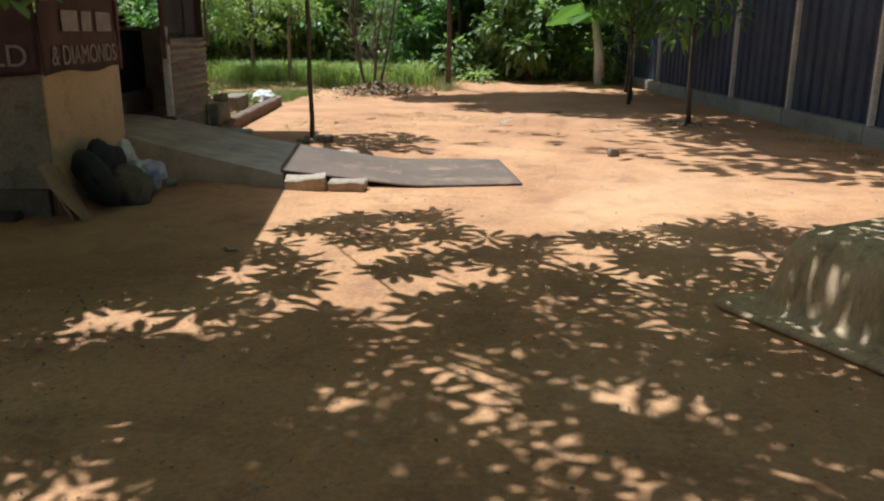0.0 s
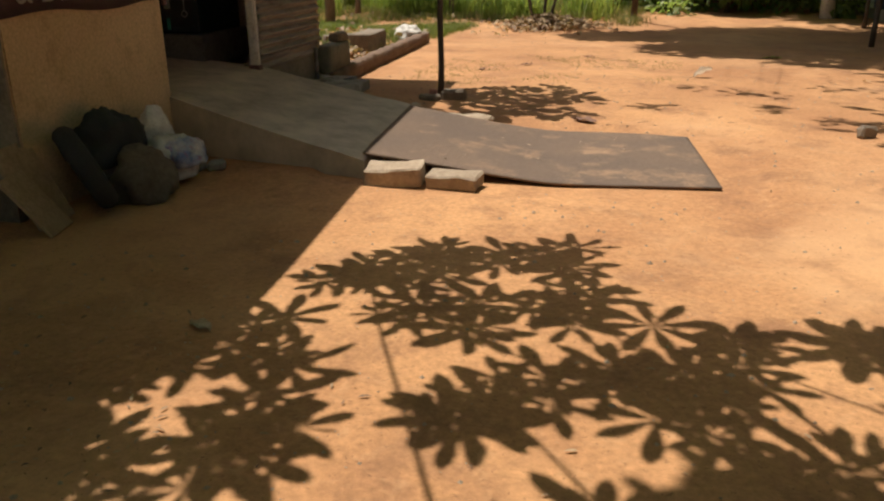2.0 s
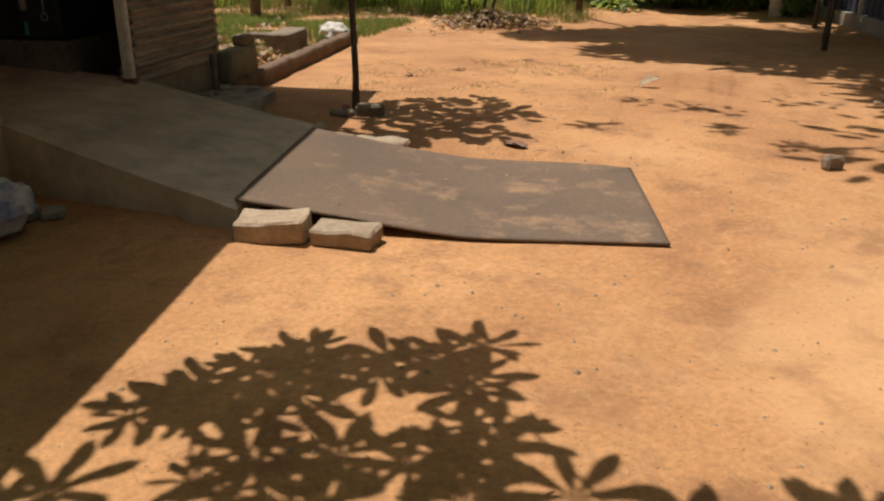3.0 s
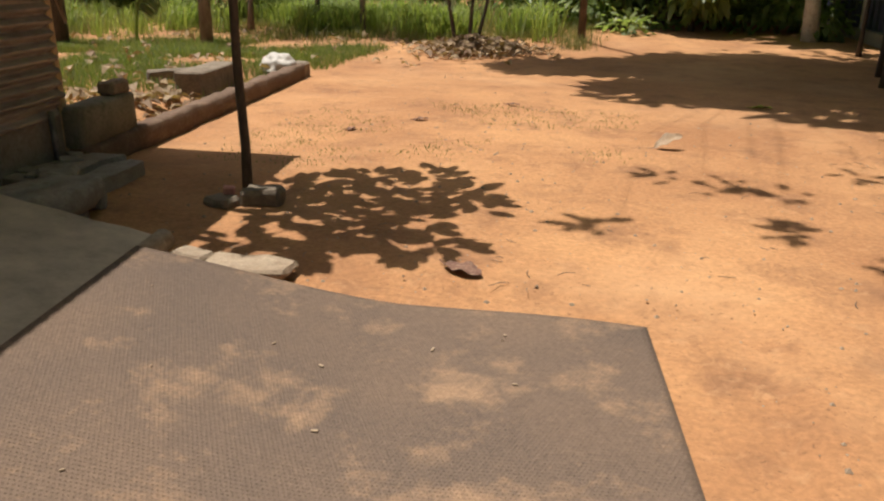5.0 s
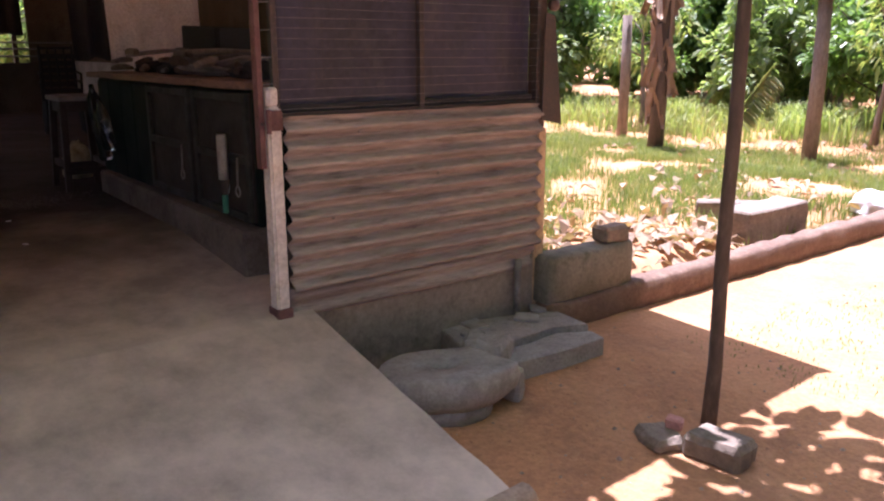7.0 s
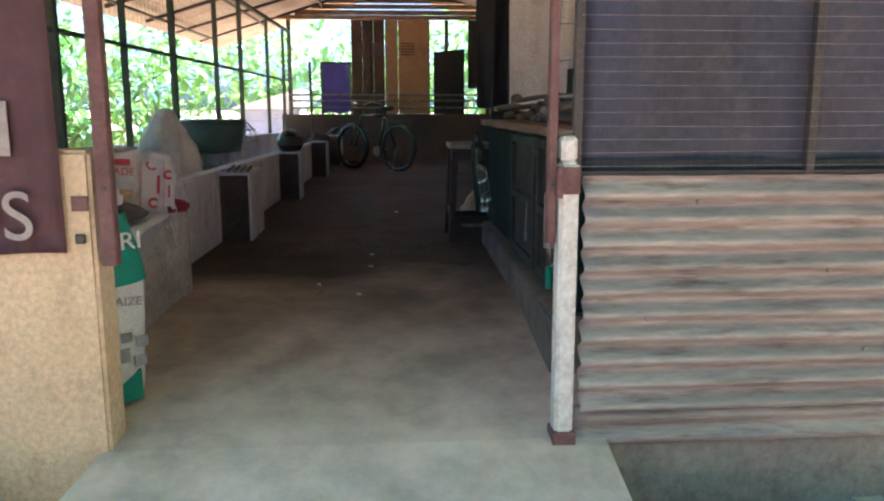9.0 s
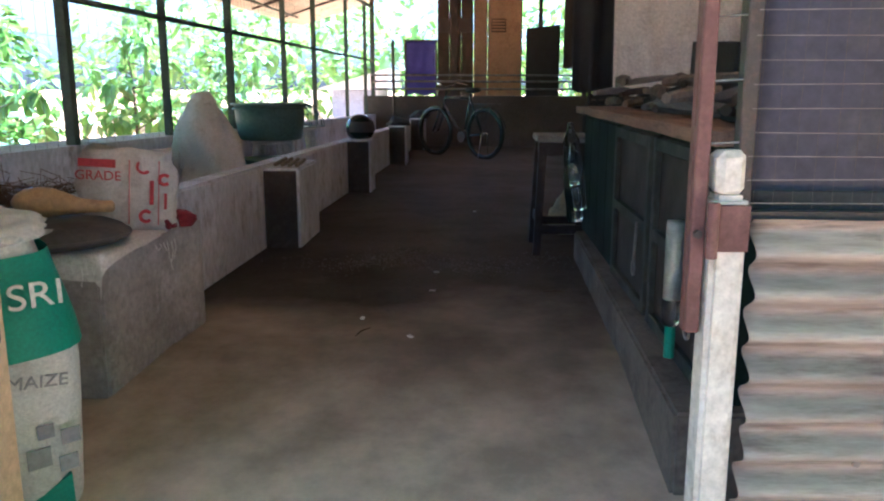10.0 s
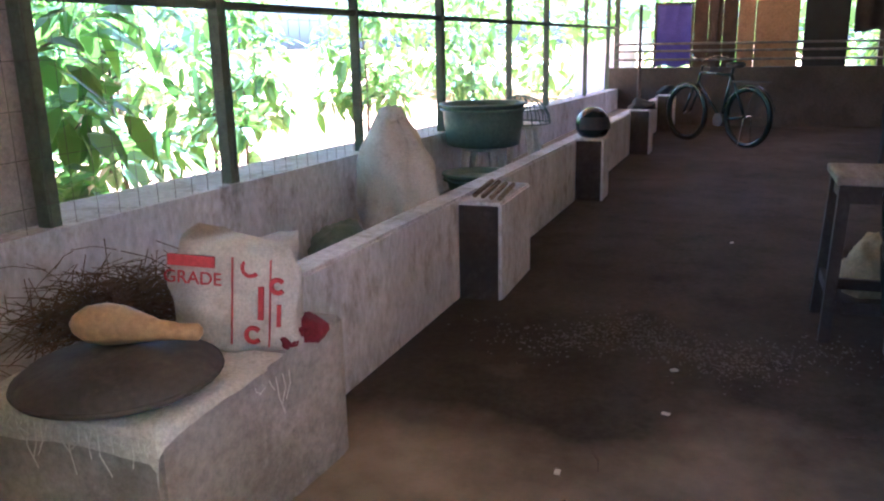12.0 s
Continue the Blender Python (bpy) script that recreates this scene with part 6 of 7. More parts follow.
def bicycle(at):
    b = thing("bicycle", "black roadster bicycle on its stand by the back wall", "bicycle")

    def wheel(x):
        w = part("tyre", torus(0.332, 0.034, 40, 8), BLACKGLOSS, b, smooth=True)
        w.matrix_local = pose(x, 0, 0.357, 90, 0, 0)
        part("rim", torus(0.312, 0.012, 40, 6), DARKIRON, w, "dull dark rim", smooth=True)
        bm = bmesh.new()
        for q in range(18):
            a = q * math.pi / 9
            tube(bm, [(0.02 * math.cos(a + 1), 0.02 * math.sin(a + 1), 0.02 * (-1) ** q), (0.31 * math.cos(a), 0.31 * math.sin(a), 0)], 0.0016, 3)
        part("spokes", bm, DARKIRON, w)
        part("hub", tube(bmesh.new(), [(0, 0, -0.04), (0, 0, 0.04)], 0.02, 8), CHROME, w)
        bm = bmesh.new()
        for s in (-0.035, 0.035):
            pts = [(0.372 * math.cos(a), 0.372 * math.sin(a), s) for a in np.linspace(0.15, 2.9, 14)]
            tube(bm, pts, 0.006, 4)
        part("mudguard", bm, BLACKGLOSS, w)

    def torus(R, r, n, k):
        bm = bmesh.new()
        gr = [[bm.verts.new(((R + r * math.cos(q)) * math.cos(a), (R + r * math.cos(q)) * math.sin(a), r * math.sin(q))) for q in np.linspace(0, 2 * math.pi, k, endpoint=False)] for a in np.linspace(0, 2 * math.pi, n, endpoint=False)]
        for i in range(n):
            for j in range(k):
                bm.faces.new((gr[i][j], gr[(i + 1) % n][j], gr[(i + 1) % n][(j + 1) % k], gr[i][(j + 1) % k]))
        return bm

    wheel(0)
    wheel(1.02)
    bm = bmesh.new()
    for a, c in (((0, 0.05, 0.357), (0.42, 0.0, 0.3)), ((0, 0.05, 0.357), (0.3, 0, 0.86)), ((0.42, 0, 0.3), (0.27, 0, 0.92)), ((0.42, 0, 0.3), (0.82, 0, 0.74)), ((0.29, 0, 0.84), (0.80, 0, 0.86)), ((0.78, 0, 0.95), (0.86, 0, 0.66)), ((0.86, 0.05, 0.68), (1.02, 0.05, 0.357)), ((0.86, -0.05, 0.68), (1.02, -0.05, 0.357))):
        tube(bm, [a, c], 0.018, 7)
    part("frame", bm, BLACKGLOSS, b, smooth=True)
    part("handlebar", tube(bmesh.new(), [(0.62, -0.27, 1.03), (0.76, -0.2, 1.06), (0.8, 0, 1.0), (0.76, 0.2, 1.06), (0.62, 0.27, 1.03)], 0.012, 8), CHROME, b, "chrome handlebar", smooth=True)
    bm = spin(bmesh.new(), [(0.05, 0), (0.1, 0.02), (0.11, 0.05), (0.08, 0.075)], 14)
    bmesh.ops.scale(bm, vec=(1.25, 0.8, 1), verts=bm.verts)
    bmesh.ops.translate(bm, vec=(0.24, 0, 0.92), verts=bm.verts)
    part("saddle", bm, BLACKCLOTH, b, smooth=True)
    bm = bmesh.new()
    for s in (-0.07, 0, 0.07):
        tube(bm, [(-0.25, s, 0.77), (0.22, s, 0.77)], 0.007, 5)
    for s in (-0.08, 0.08):
        tube(bm, [(-0.2, s, 0.77), (0, s, 0.357)], 0.006, 5)
    part("carrier", bm, DARKIRON, b)
    part("crank", tube(bmesh.new(), [(0.42, -0.06, 0.3), (0.42, 0.06, 0.3)], 0.08, 16), DARKIRON, b)
    bm = bmesh.new()
    tube(bm, [(0.03, 0.1, 0.0), (0, 0.06, 0.357)], 0.008, 5)
    tube(bm, [(0.03, -0.1, 0.0), (0, -0.06, 0.357)], 0.008, 5)
    part("stand", bm, CHROME, b)
    b.matrix_world = at
    return b


bicycle(pose(-9.55, 1.22, FL, 0, 0, 226))

# sacks and pans on the shelf


def sack(name, label, w, d, h, material, at, seed, neck=0.35, bulge=0.1, category="sack", dents=0.02, folds=0.0):
    """A filled standing sack with folds: a rounded box that narrows to its neck."""
    root = thing(name, label, category, at=at)
    bm = bmesh.new()
    n1, n2 = 26, 36
    o = Vector((seed * 2.3, seed, 0))
    rings = []
    for j in range(n1 + 1):
        t = j / n1
        s = (1 + bulge * math.sin(math.pi * min(1, t * 1.15))) * (1 - (1 - neck) * max(0, (t - 0.62) / 0.38) ** 1.6)
        s *= min(1.0, 0.86 + t * 3)
        ring = []
        for i in range(n2):
            a = 2 * math.pi * i / n2
            c, q = math.cos(a), math.sin(a)
            k = (abs(c) ** 3.2 + abs(q) ** 3.2) ** (-1 / 3.2)
            p = Vector((c * k * w / 2 * s, q * k * d / 2 * s, h * t))
            pleat = 1 + folds * t * (math.sin(6 * a + 3 * t + seed) + 0.6 * math.sin(11 * a - 5 * t))
            p.x, p.y = p.x * pleat, p.y * pleat
            p += noise.noise_vector(Vector((c * 1.4, q * 1.4, t * 2.4)) + o) * dents * 1.6 + noise.noise_vector(Vector((c * 4, q * 4, t * 6)) + o) * dents * 0.6
            p.z = max(p.z, 0)
            if j == 0:
                p.z = 0
            ring.append(bm.verts.new(p))
        rings.append(ring)
    for a, b in zip(rings, rings[1:]):
        for i in range(n2):
            bm.faces.new((a[i], a[(i + 1) % n2], b[(i + 1) % n2], b[i]))
    bm.faces.new(rings[0][::-1])
    bm.faces.new(rings[-1])
    part("body", bm, material, root, smooth=True)
    return root


# feed sack by the doorway: printed green above, white below
fs = sack("feed_sack", "tall printed green and white feed sack standing by the doorway", 0.34, 0.26, 0.74, SACKW, pose(-0.01, -0.105, 0.535, 2, -2, 132) @ Matrix.Diagonal((1.1, 1.1, 1.0, 1.0)), 3, 0.75, 0.1, dents=0.012)
bm = bmesh.new()
for z0, z1, k0, k1 in ((0.455, 0.70, 1.075, 1.0),):
    n2 = 30
    rr = []
    for j in range(5):
        z = z0 + (z1 - z0) * j / 4
        s = (1 + 0.1 * math.sin(math.pi * min(1, z / 0.74 * 1.15))) * (1 - 0.25 * max(0, (z / 0.74 - 0.62) / 0.38) ** 1.6) + 0.12
        row = []
        for i in range(n2):
            a = 2 * math.pi * i / n2
            c, q = math.cos(a), math.sin(a)
            k = (abs(c) ** 3.2 + abs(q) ** 3.2) ** (-1 / 3.2)
            row.append(bm.verts.new((c * k * 0.17 * s, q * k * 0.13 * s, z)))
        rr.append(row)
    for a, b in zip(rr, rr[1:]):
        for i in range(n2):
            bm.faces.new((a[i], a[(i + 1) % n2], b[(i + 1) % n2], b[i]))
part("print_band", bm, SACKG, fs, "green printed upper part", smooth=True)
bm = bmesh.new()
prism(bm, [(0.03, -0.143), (0.125, -0.14), (0.125, -0.126), (0.03, -0.128)], 0.02, [0.08, 0.13, 0.13, 0.08])
part("print_foot", bm, SACKG, fs, "green printed foot")
lettering("SRI", 0.088, SACKW, fs, pose(0.095, -0.163, 0.585, 90, 0, 0), label="white letters")
lettering("MAIZE", 0.044, GREYINK, fs, pose(0.075, -0.158, 0.385, 90, 8, 0), label="grey letters")
for k, (x, z, s) in enumerate(((0.06, 0.2, 0.05), (0.12, 0.17, 0.04), (0.08, 0.265, 0.035), (0.13, 0.24, 0.04))):
    part("print_patch", boxed(x - s / 2, x + s / 2, -0.154, -0.15, z - s / 2, z + s / 2), GREYINK, fs, "grey printed patch")
for k, x in enumerate((-0.13, -0.005)):
    part("print_line", boxed(x - 0.004, x + 0.004, -0.156, -0.149, 0.03, 0.45), SACKG, fs, "thin green line")
mouth = crumpled("mouth", (0.155, 0.125, 0.065), SACKW, "folded white mouth", "", pose(0, 0, 0), 21)
mouth.parent = fs
mouth.matrix_local = pose(0, 0, 0.725, 0, 0, 20)

settle(INSIDE)
gb_ = sack("paper_bag", "white paper bag with red print standing on the shelf", 0.34, 0.2, 0.30, SACKW, pose(-1.29, -0.31, 1.072, -4, 4, 103), 6, 0.93, 0.03, "bag", 0.022, 0.025)
lettering("GRADE", 0.05, REDINK, gb_, pose(-0.085, -0.112, 0.19, 90, 0, 0), label="red letters")
for k, (x, z, w, h) in enumerate(((-0.09, 0.252, 0.13, 0.03), (0.105, 0.15, 0.014, 0.09), (0.025, 0.15, 0.002, 0.24), (0.13, 0.15, 0.002, 0.24), (0.155, 0.12, 0.01, 0.06))):
    part("print_mark", boxed(x - w / 2, x + w / 2, -0.114, -0.104, z - h / 2, z + h / 2), REDINK, gb_, "red printed mark")
for k, (x, z, s) in enumerate(((0.075, 0.245, 0.022), (0.085, 0.06, 0.02), (0.15, 0.2, 0.018))):
    part("print_ring", tube(bmesh.new(), [(x + s * math.cos(q), -0.109, z + s * math.sin(q)) for q in np.linspace(0.7, 5.6, 14)], 0.007, 5), REDINK, gb_, "red printed ring")
for k, (x, y, s) in enumerate(((-1.55, -0.13, 0.06), (-1.6, -0.07 - 0.1, 0.05))):
    crumpled("glove", (0.09, 0.045, 0.045), REDCLOTH, "dark red work glove on the shelf", "glove", pose(-1.36 - 0.05 * k, -0.185 + 0.02 * k, 1.07, 0, 0, 25 + 40 * k), 40 + k, 0.9)

# jute cloth with fringe under a pan
jc = thing("jute_cloth", "pale frayed jute cloth spread on the shelf", "cloth")
v, f = [], []
for j in range(25):
    for i in range(25):
        u, w = i / 24, j / 24
        x, y = -1.24 + 0.55 * u + 0.007 * math.sin(w * 9), -0.72 + 0.595 * w + 0.005 * math.sin(u * 8)
        edge = -0.19 - (x + 0.79) * 0.154
        z = 1.078 + 0.006 * noise.noise(Vector((u * 9, w * 9, 3)))
        ox, oy = max(0.0, x + 0.772), max(0.0, y - edge - 0.016)
        if ox > 0:
            x, z = -0.772 + 0.012, z - ox
        if oy > 0:
            y, z = edge + 0.016 + 0.012, z - oy
        v.append((x, y, z))
for j in range(24):
    for i in range(24):
        a = j * 25 + i
        f.append((a, a + 1, a + 26, a + 25))
from_data("sheet", v, f, JUTE, jc, smooth=True)
bm = bmesh.new()
for k in range(36):
    L = 0.02 + 0.10 * rnd.random() ** 2
    if k < 30:
        y = -0.72 + 0.56 * k / 30
        pts_ = [(-0.757, y, 1.045), (-0.752, y + 0.01 * rnd.uniform(-1, 1), 1.045 - L * 0.5), (-0.754, y + 0.03 * rnd.uniform(-1, 1), 1.045 - L)]
    else:
        x = -1.2 + 0.42 * (k - 30) / 16
        y = -0.155 - (x + 0.79) * 0.154
        pts_ = [(x, y, 1.05), (x + 0.01 * rnd.uniform(-1, 1), y + 0.004, 1.05 - L * 0.5), (x + 0.03 * rnd.uniform(-1, 1), y + 0.003, 1.05 - L)]
    tube(bm, pts_, 0.0016, 3)
tagged(part("fringe", bm, JUTE, jc, "loose threads"), kind="stuff")
pan = thing("wide_pan", "wide sooty round pan lying on the jute cloth", "pan")
bm = spin(bmesh.new(), [(0.12, 1.083), (0.215, 1.09), (0.244, 1.104), (0.247, 1.116), (0.236, 1.125), (0.222, 1.138), (0.18, 1.155), (0.1, 1.165), (0.02, 1.168)], 40, (-0.93, -0.405))
part("bowl", bm, CLAYPAN, pan, smooth=True)
part("rim", tube(bmesh.new(), [(-0.93 + 0.244 * math.cos(q), -0.405 + 0.244 * math.sin(q), 1.113) for q in np.linspace(0, 2 * math.pi, 41)], 0.007, 6), CLAYPAN, pan, "thick worn rim", smooth=True)
go = thing("dried_gourd", "tan dried gourd lying on the pan", "gourd")
bm = tube(bmesh.new(), [(-0.17, 0, 0), (-0.155, 0, 0.0), (-0.12, 0, 0), (-0.07, 0, 0), (-0.02, 0, -0.004), (0.03, 0, -0.012), (0.08, 0, -0.02), (0.14, 0, -0.024), (0.19, 0, -0.026), (0.2, 0, -0.026)], [0.008, 0.03, 0.052, 0.06, 0.055, 0.042, 0.03, 0.024, 0.024, 0.012], 16)
part("body", bm, GOURD, go, smooth=True)
go.matrix_world = pose(-0.99, -0.41, 1.22, 0, 0, 108) @ Matrix.Scale(0.9, 4)
bm = bmesh.new()
for k in range(900):
    c = Vector((-1.28 + rnd.gauss(0, 0.14), -0.72 + rnd.gauss(0, 0.1), 1.09 + abs(rnd.gauss(0, 0.06))))
    d = Vector((rnd.gauss(0, 1), rnd.gauss(0, 1), rnd.gauss(0, 0.5))).normalized() * 0.09
    tube(bm, [c - d, c + Vector((0, 0, 0.012)), c + d], 0.0016, 3)
solid("straw_heap", bm, surf("straw", (0.11, 0.07, 0.045), (0.18, 0.12, 0.075), scale=9), "tangled heap of brown coir on the shelf", "straw", kind="stuff")

settle(INSIDE @ pose(0.13, 0.07, 0.01))
# sack, basins and stools in the trough
ws_ = sack("white_sack", "tall slumped white woven sack standing in the trough", 0.42, 0.34, 0.68, SACKW, pose(-3.2, -0.60, 0.862, 3, 5, 40), 8, 0.46, 0.06, dents=0.034, folds=0.085)
tuft = crumpled("mouth", (0.085, 0.06, 0.06), SACKW, "", "", pose(0, 0, 0), 23, 0.9)
tuft.parent = ws_
tuft.matrix_local = pose(0.0, 0.0, 0.65, 8, 10, 0)
tagged(tuft, "gathered folded mouth")
for k in range(3):
    fold = tube(bmesh.new(), [(0.05 * k - 0.1, -0.17 - 0.012 * (k % 2), 0.12 + 0.05 * k), (0.06 * k - 0.07, -0.182, 0.3), (0.03 * k - 0.04, -0.12, 0.56)], [0.006, 0.016, 0.008], 6)
    part("crease", fold, SACKW, ws_, smooth=True)
crumpled("green_bag", (0.16, 0.14, 0.16), PLGREEN, "dark green bag beside the white sack", "bag", pose(-2.7, -0.70, 0.86), 44, 0.8)
st = thing("plastic_stool", "white plastic stool standing in the trough", "stool")
part("seat", spin(bmesh.new(), [(0.13, 0.30), (0.16, 0.305), (0.165, 0.32), (0.15, 0.335)], 20), PLWHITE, st, smooth=True)
for k in range(4):
    a = radians(45 + 90 * k)
    part("leg", tube(bmesh.new(), [(0.13 * math.cos(a), 0.13 * math.sin(a), 0.3), (0.2 * math.cos(a), 0.2 * math.sin(a), 0)], [0.03, 0.024], 6), PLWHITE, st)
st.matrix_world = pose(-4.75, ly(-4.75, -0.74), 0.862)


def basin(name, label, r0, r1, h, at, material):
    root = thing(name, label, "basin", at=at)
    part("bowl", spin(bmesh.new(), [(r0, 0), (r0 + 0.02, 0.01), (r1 - 0.01, h * 0.55), (r1, h), (r1 + 0.025, h), (r1 + 0.025, h + 0.015), (r1 - 0.015, h + 0.012), (r0, 0.03), (0.02, 0.02)], 36), material, root, smooth=True)
    part("rim", spin(bmesh.new(), [(r1 + 0.012, h - 0.035), (r1 + 0.02, h - 0.03), (r1 + 0.014, h - 0.02)], 36), material, root, smooth=True)
    return root


basin("green_basin", "large grey-green plastic basin on the white stool", 0.235, 0.285, 0.28, pose(-4.75, ly(-4.75, -0.74), 1.198), PLGREEN)
basin("low_basin", "low grey-green basin in the trough", 0.15, 0.2, 0.12, pose(-4.2, ly(-4.2, -0.6), 0.96), PLGREEN)
stone("stone", -4.2, ly(-4.2, -0.6), 0.86, 0.3, 0.3, 0.1, 10, GRANITE, "stone under the low basin")
bk = thing("wire_basket", "green wire basket upside down behind the basin", "basket")
for k in range(10):
    a = math.pi * k / 10
    part("rib", tube(bmesh.new(), [(0.24 * math.cos(a) * math.cos(t), 0.24 * math.sin(a) * math.cos(t), 0.22 * math.sin(t)) for t in np.linspace(0, math.pi, 12)], 0.005, 4), PLGREEN, bk)
for z, r in ((0.0, 0.24), (0.11, 0.21), (0.18, 0.14)):
    part("hoop", tube(bmesh.new(), [(r * math.cos(t), r * math.sin(t), z) for t in np.linspace(0, 2 * math.pi, 25)], 0.005, 4), PLGREEN, bk)
bk.matrix_world = pose(-5.7, ly(-5.7, -0.74), 1.26)
b2 = copy_thing(st, pose(-5.7, ly(-5.7, -0.74), 0.862) @ Matrix.Diagonal((1, 1, 1.18, 1)))
tagged(b2, "white plastic stool under the wire basket")
for k in range(4):
    solid("wood_stick", tube(bmesh.new(), [(-3.65 + 0.03 * k, -0.21 + 0.05 * k, 1.138), (-3.2 + 0.02 * k, -0.17 + 0.05 * k, 1.138)], 0.013, 7), BARK, "short split stick lying on the pillar", "stick", "sticks on the pillar")
hm = thing("helmet", "glossy black motorcycle helmet on a pillar", "helmet")
bm = bmesh.new()
bmesh.ops.create_uvsphere(bm, u_segments=28, v_segments=18, radius=0.14)
for vv in bm.verts:
    vv.co.z = max(vv.co.z, -0.1)
    vv.co.x *= 1.12
bmesh.ops.translate(bm, vec=(0, 0, 0.1), verts=bm.verts)
part("shell", bm, BLACKGLOSS, hm, smooth=True)
bm = bmesh.new()
for j in range(5):
    for i in range(13):
        a, e = radians(-60 + 10 * i), radians(-12 + 10 * j)
        bm.verts.new((0.165 * math.cos(a) * math.cos(e), 0.148 * math.sin(a) * math.cos(e), 0.1 + 0.147 * math.sin(e)))
bm.verts.ensure_lookup_table()
for j in range(4):
    for i in range(12):
        a = j * 13 + i
        bm.faces.new([bm.verts[q] for q in (a, a + 1, a + 14, a + 13)])
part("visor", bm, DARKIRON, hm, "dark visor", smooth=True)
hm.matrix_world = pose(-5.99, ly(-5.9, -0.31) + 0.1, 1.127, 0, 0, 20)

# ---- inside: cabinets, worktop, stool, chair ----
solid("cabinet_plinth", prism(bmesh.new(), [(-2.88, 1.70), (-0.15, 1.64), (-0.15, 2.6), (-2.88, 2.6)], FL - 0.12, 0.78, 0.01), DARKCONC, "low stained concrete plinth under the cabinets", "plinth", kind="structure")


def cabinet(x0, x1, label, framed):
    """A cabinet; framed: two doors of dark wire gauze in grey-green frames, else a plain boarded front."""
    c = thing("cabinet", label, "cabinet", "green cabinets along the wall")
    y = 1.755
    part("body", boxed(x0 + 0.004, x1 - 0.004, y, 2.55, 0.782, 1.47, bevel=0.004), CABGREEN, c)
    w = x1 - x0
    if not framed:
        for k in range(4):
            a = x0 + 0.012 + k * (w - 0.024) / 4
            part("board", boxed(a + 0.003, a + (w - 0.024) / 4 - 0.003, y - 0.016, y - 0.001, 0.80, 1.455, bevel=0.003), CABGREEN, c)
        return c
    d = part("door", boxed(x0 + 0.02, x1 - 0.02, y - 0.012, y - 0.001, 0.80, 1.455), SOOT, c, "dark gauze door")
    for a in (x0 + 0.02, x1 - 0.065):
        part("stile", boxed(a, a + 0.045, y - 0.034, y - 0.013, 0.80, 1.455, bevel=0.003), FRAMEPAINT, d, "worn grey-green frame")
    for z in (0.80, 1.10, 1.41):
        part("rail", boxed(x0 + 0.066, x1 - 0.066, y - 0.034, y - 0.013, z, z + 0.042, bevel=0.003), FRAMEPAINT, d, "worn grey-green frame")
    part("latch", tube(bmesh.new(), [(x1 - 0.13, y - 0.045, 1.13), (x1 - 0.13, y - 0.05, 0.98)], 0.006, 6), WIRE, d, "hanging iron hasp")
    ring = [(x1 - 0.13 + 0.026 * math.sin(q), y - 0.05, 0.955 + 0.026 * math.cos(q)) for q in np.linspace(0, 6.1, 16)]
    part("ring", tube(bmesh.new(), ring, 0.0045, 5), WIRE, d, "iron ring")
    return c


cabinet(-2.86, -1.76, "plain dark green boarded cabinet on a plinth", False)
cabinet(-1.74, -0.98, "dark green cabinet with gauze doors in worn frames", True)
cabinet(-0.96, -0.2, "dark green cabinet with gauze doors near the doorway", True)
wt_ = thing("worktop", "rough worn plank worktop over the cabinets", "worktop")
for k in range(4):
    y0 = 1.7 + 0.225 * k
    bm = boxed(-2.97, -0.16, y0, y0 + 0.215, 1.475, 1.512)
    bmesh.ops.subdivide_edges(bm, edges=[e for e in bm.edges if e.calc_length() > 1], cuts=24)
    for vv in bm.verts:
        vv.co.y += 0.007 * noise.noise(Vector((vv.co.x * 5, k, 1)))
        vv.co.z += 0.004 * noise.noise(Vector((vv.co.x * 3, k, 5)))
    part("plank", bm, DIRTYPLANK, wt_)
for k, (x, y, sx, sy, sz) in enumerate(((-1.9, 2.1, 0.3, 0.18, 0.08), (-1.2, 2.15, 0.34, 0.2, 0.1), (-0.6, 2.1, 0.3, 0.2, 0.09), (-2.5, 2.1, 0.22, 0.16, 0.06))):
    crumpled("folded_cloth", (sx, sy, sz), BLACKCLOTH, "dark heap of rags on the worktop", "rags", pose(x, y, 1.514), 50 + k)
for k in range(20):
    L, r = rnd.uniform(0.2, 0.36), rnd.uniform(0.016, 0.034)
    lay = k // 8
    bend = [rnd.uniform(-0.025, 0.025) for _ in range(4)]
    line = [(-L, 0, 0), (-L * 0.4, bend[0], 0.006), (L * 0.3, bend[1], 0.008), (L, bend[2], 0)]
    x = -2.55 + 0.29 * (k % 8) if k < 16 else -2.3 + 0.3 * (k - 16)
    solid("split_log", tube(bmesh.new(), line, [r * 0.8, r, r * 0.9, r * 0.6], 7), (DARKBARK, BARK, GREYWOOD)[k % 3], "split crooked firewood stick on the worktop", "firewood", "firewood on the worktop", at=pose(x, 1.84 + 0.07 * (k % 4), 1.543 + 0.052 * lay, 0, rnd.uniform(-4, 4), rnd.uniform(-32, 32)))
cr = thing("black_crate", "black plastic crate on the rags of the worktop", "crate")
part("bottom", boxed(-0.2, 0.2, -0.14, 0.14, 0, 0.012), BLACKCLOTH, cr)
for s in (-1, 1):
    part("side", boxed(-0.2, 0.2, s * 0.14 - 0.008, s * 0.14 + 0.008, 0.013, 0.22, bevel=0.003), BLACKCLOTH, cr)
    part("end", boxed(s * 0.2 - 0.008, s * 0.2 + 0.008, -0.131, 0.131, 0.013, 0.22, bevel=0.003), BLACKCLOTH, cr)
cr.matrix_world = pose(-1.9, 2.3, 1.6, 0, 3, 12)
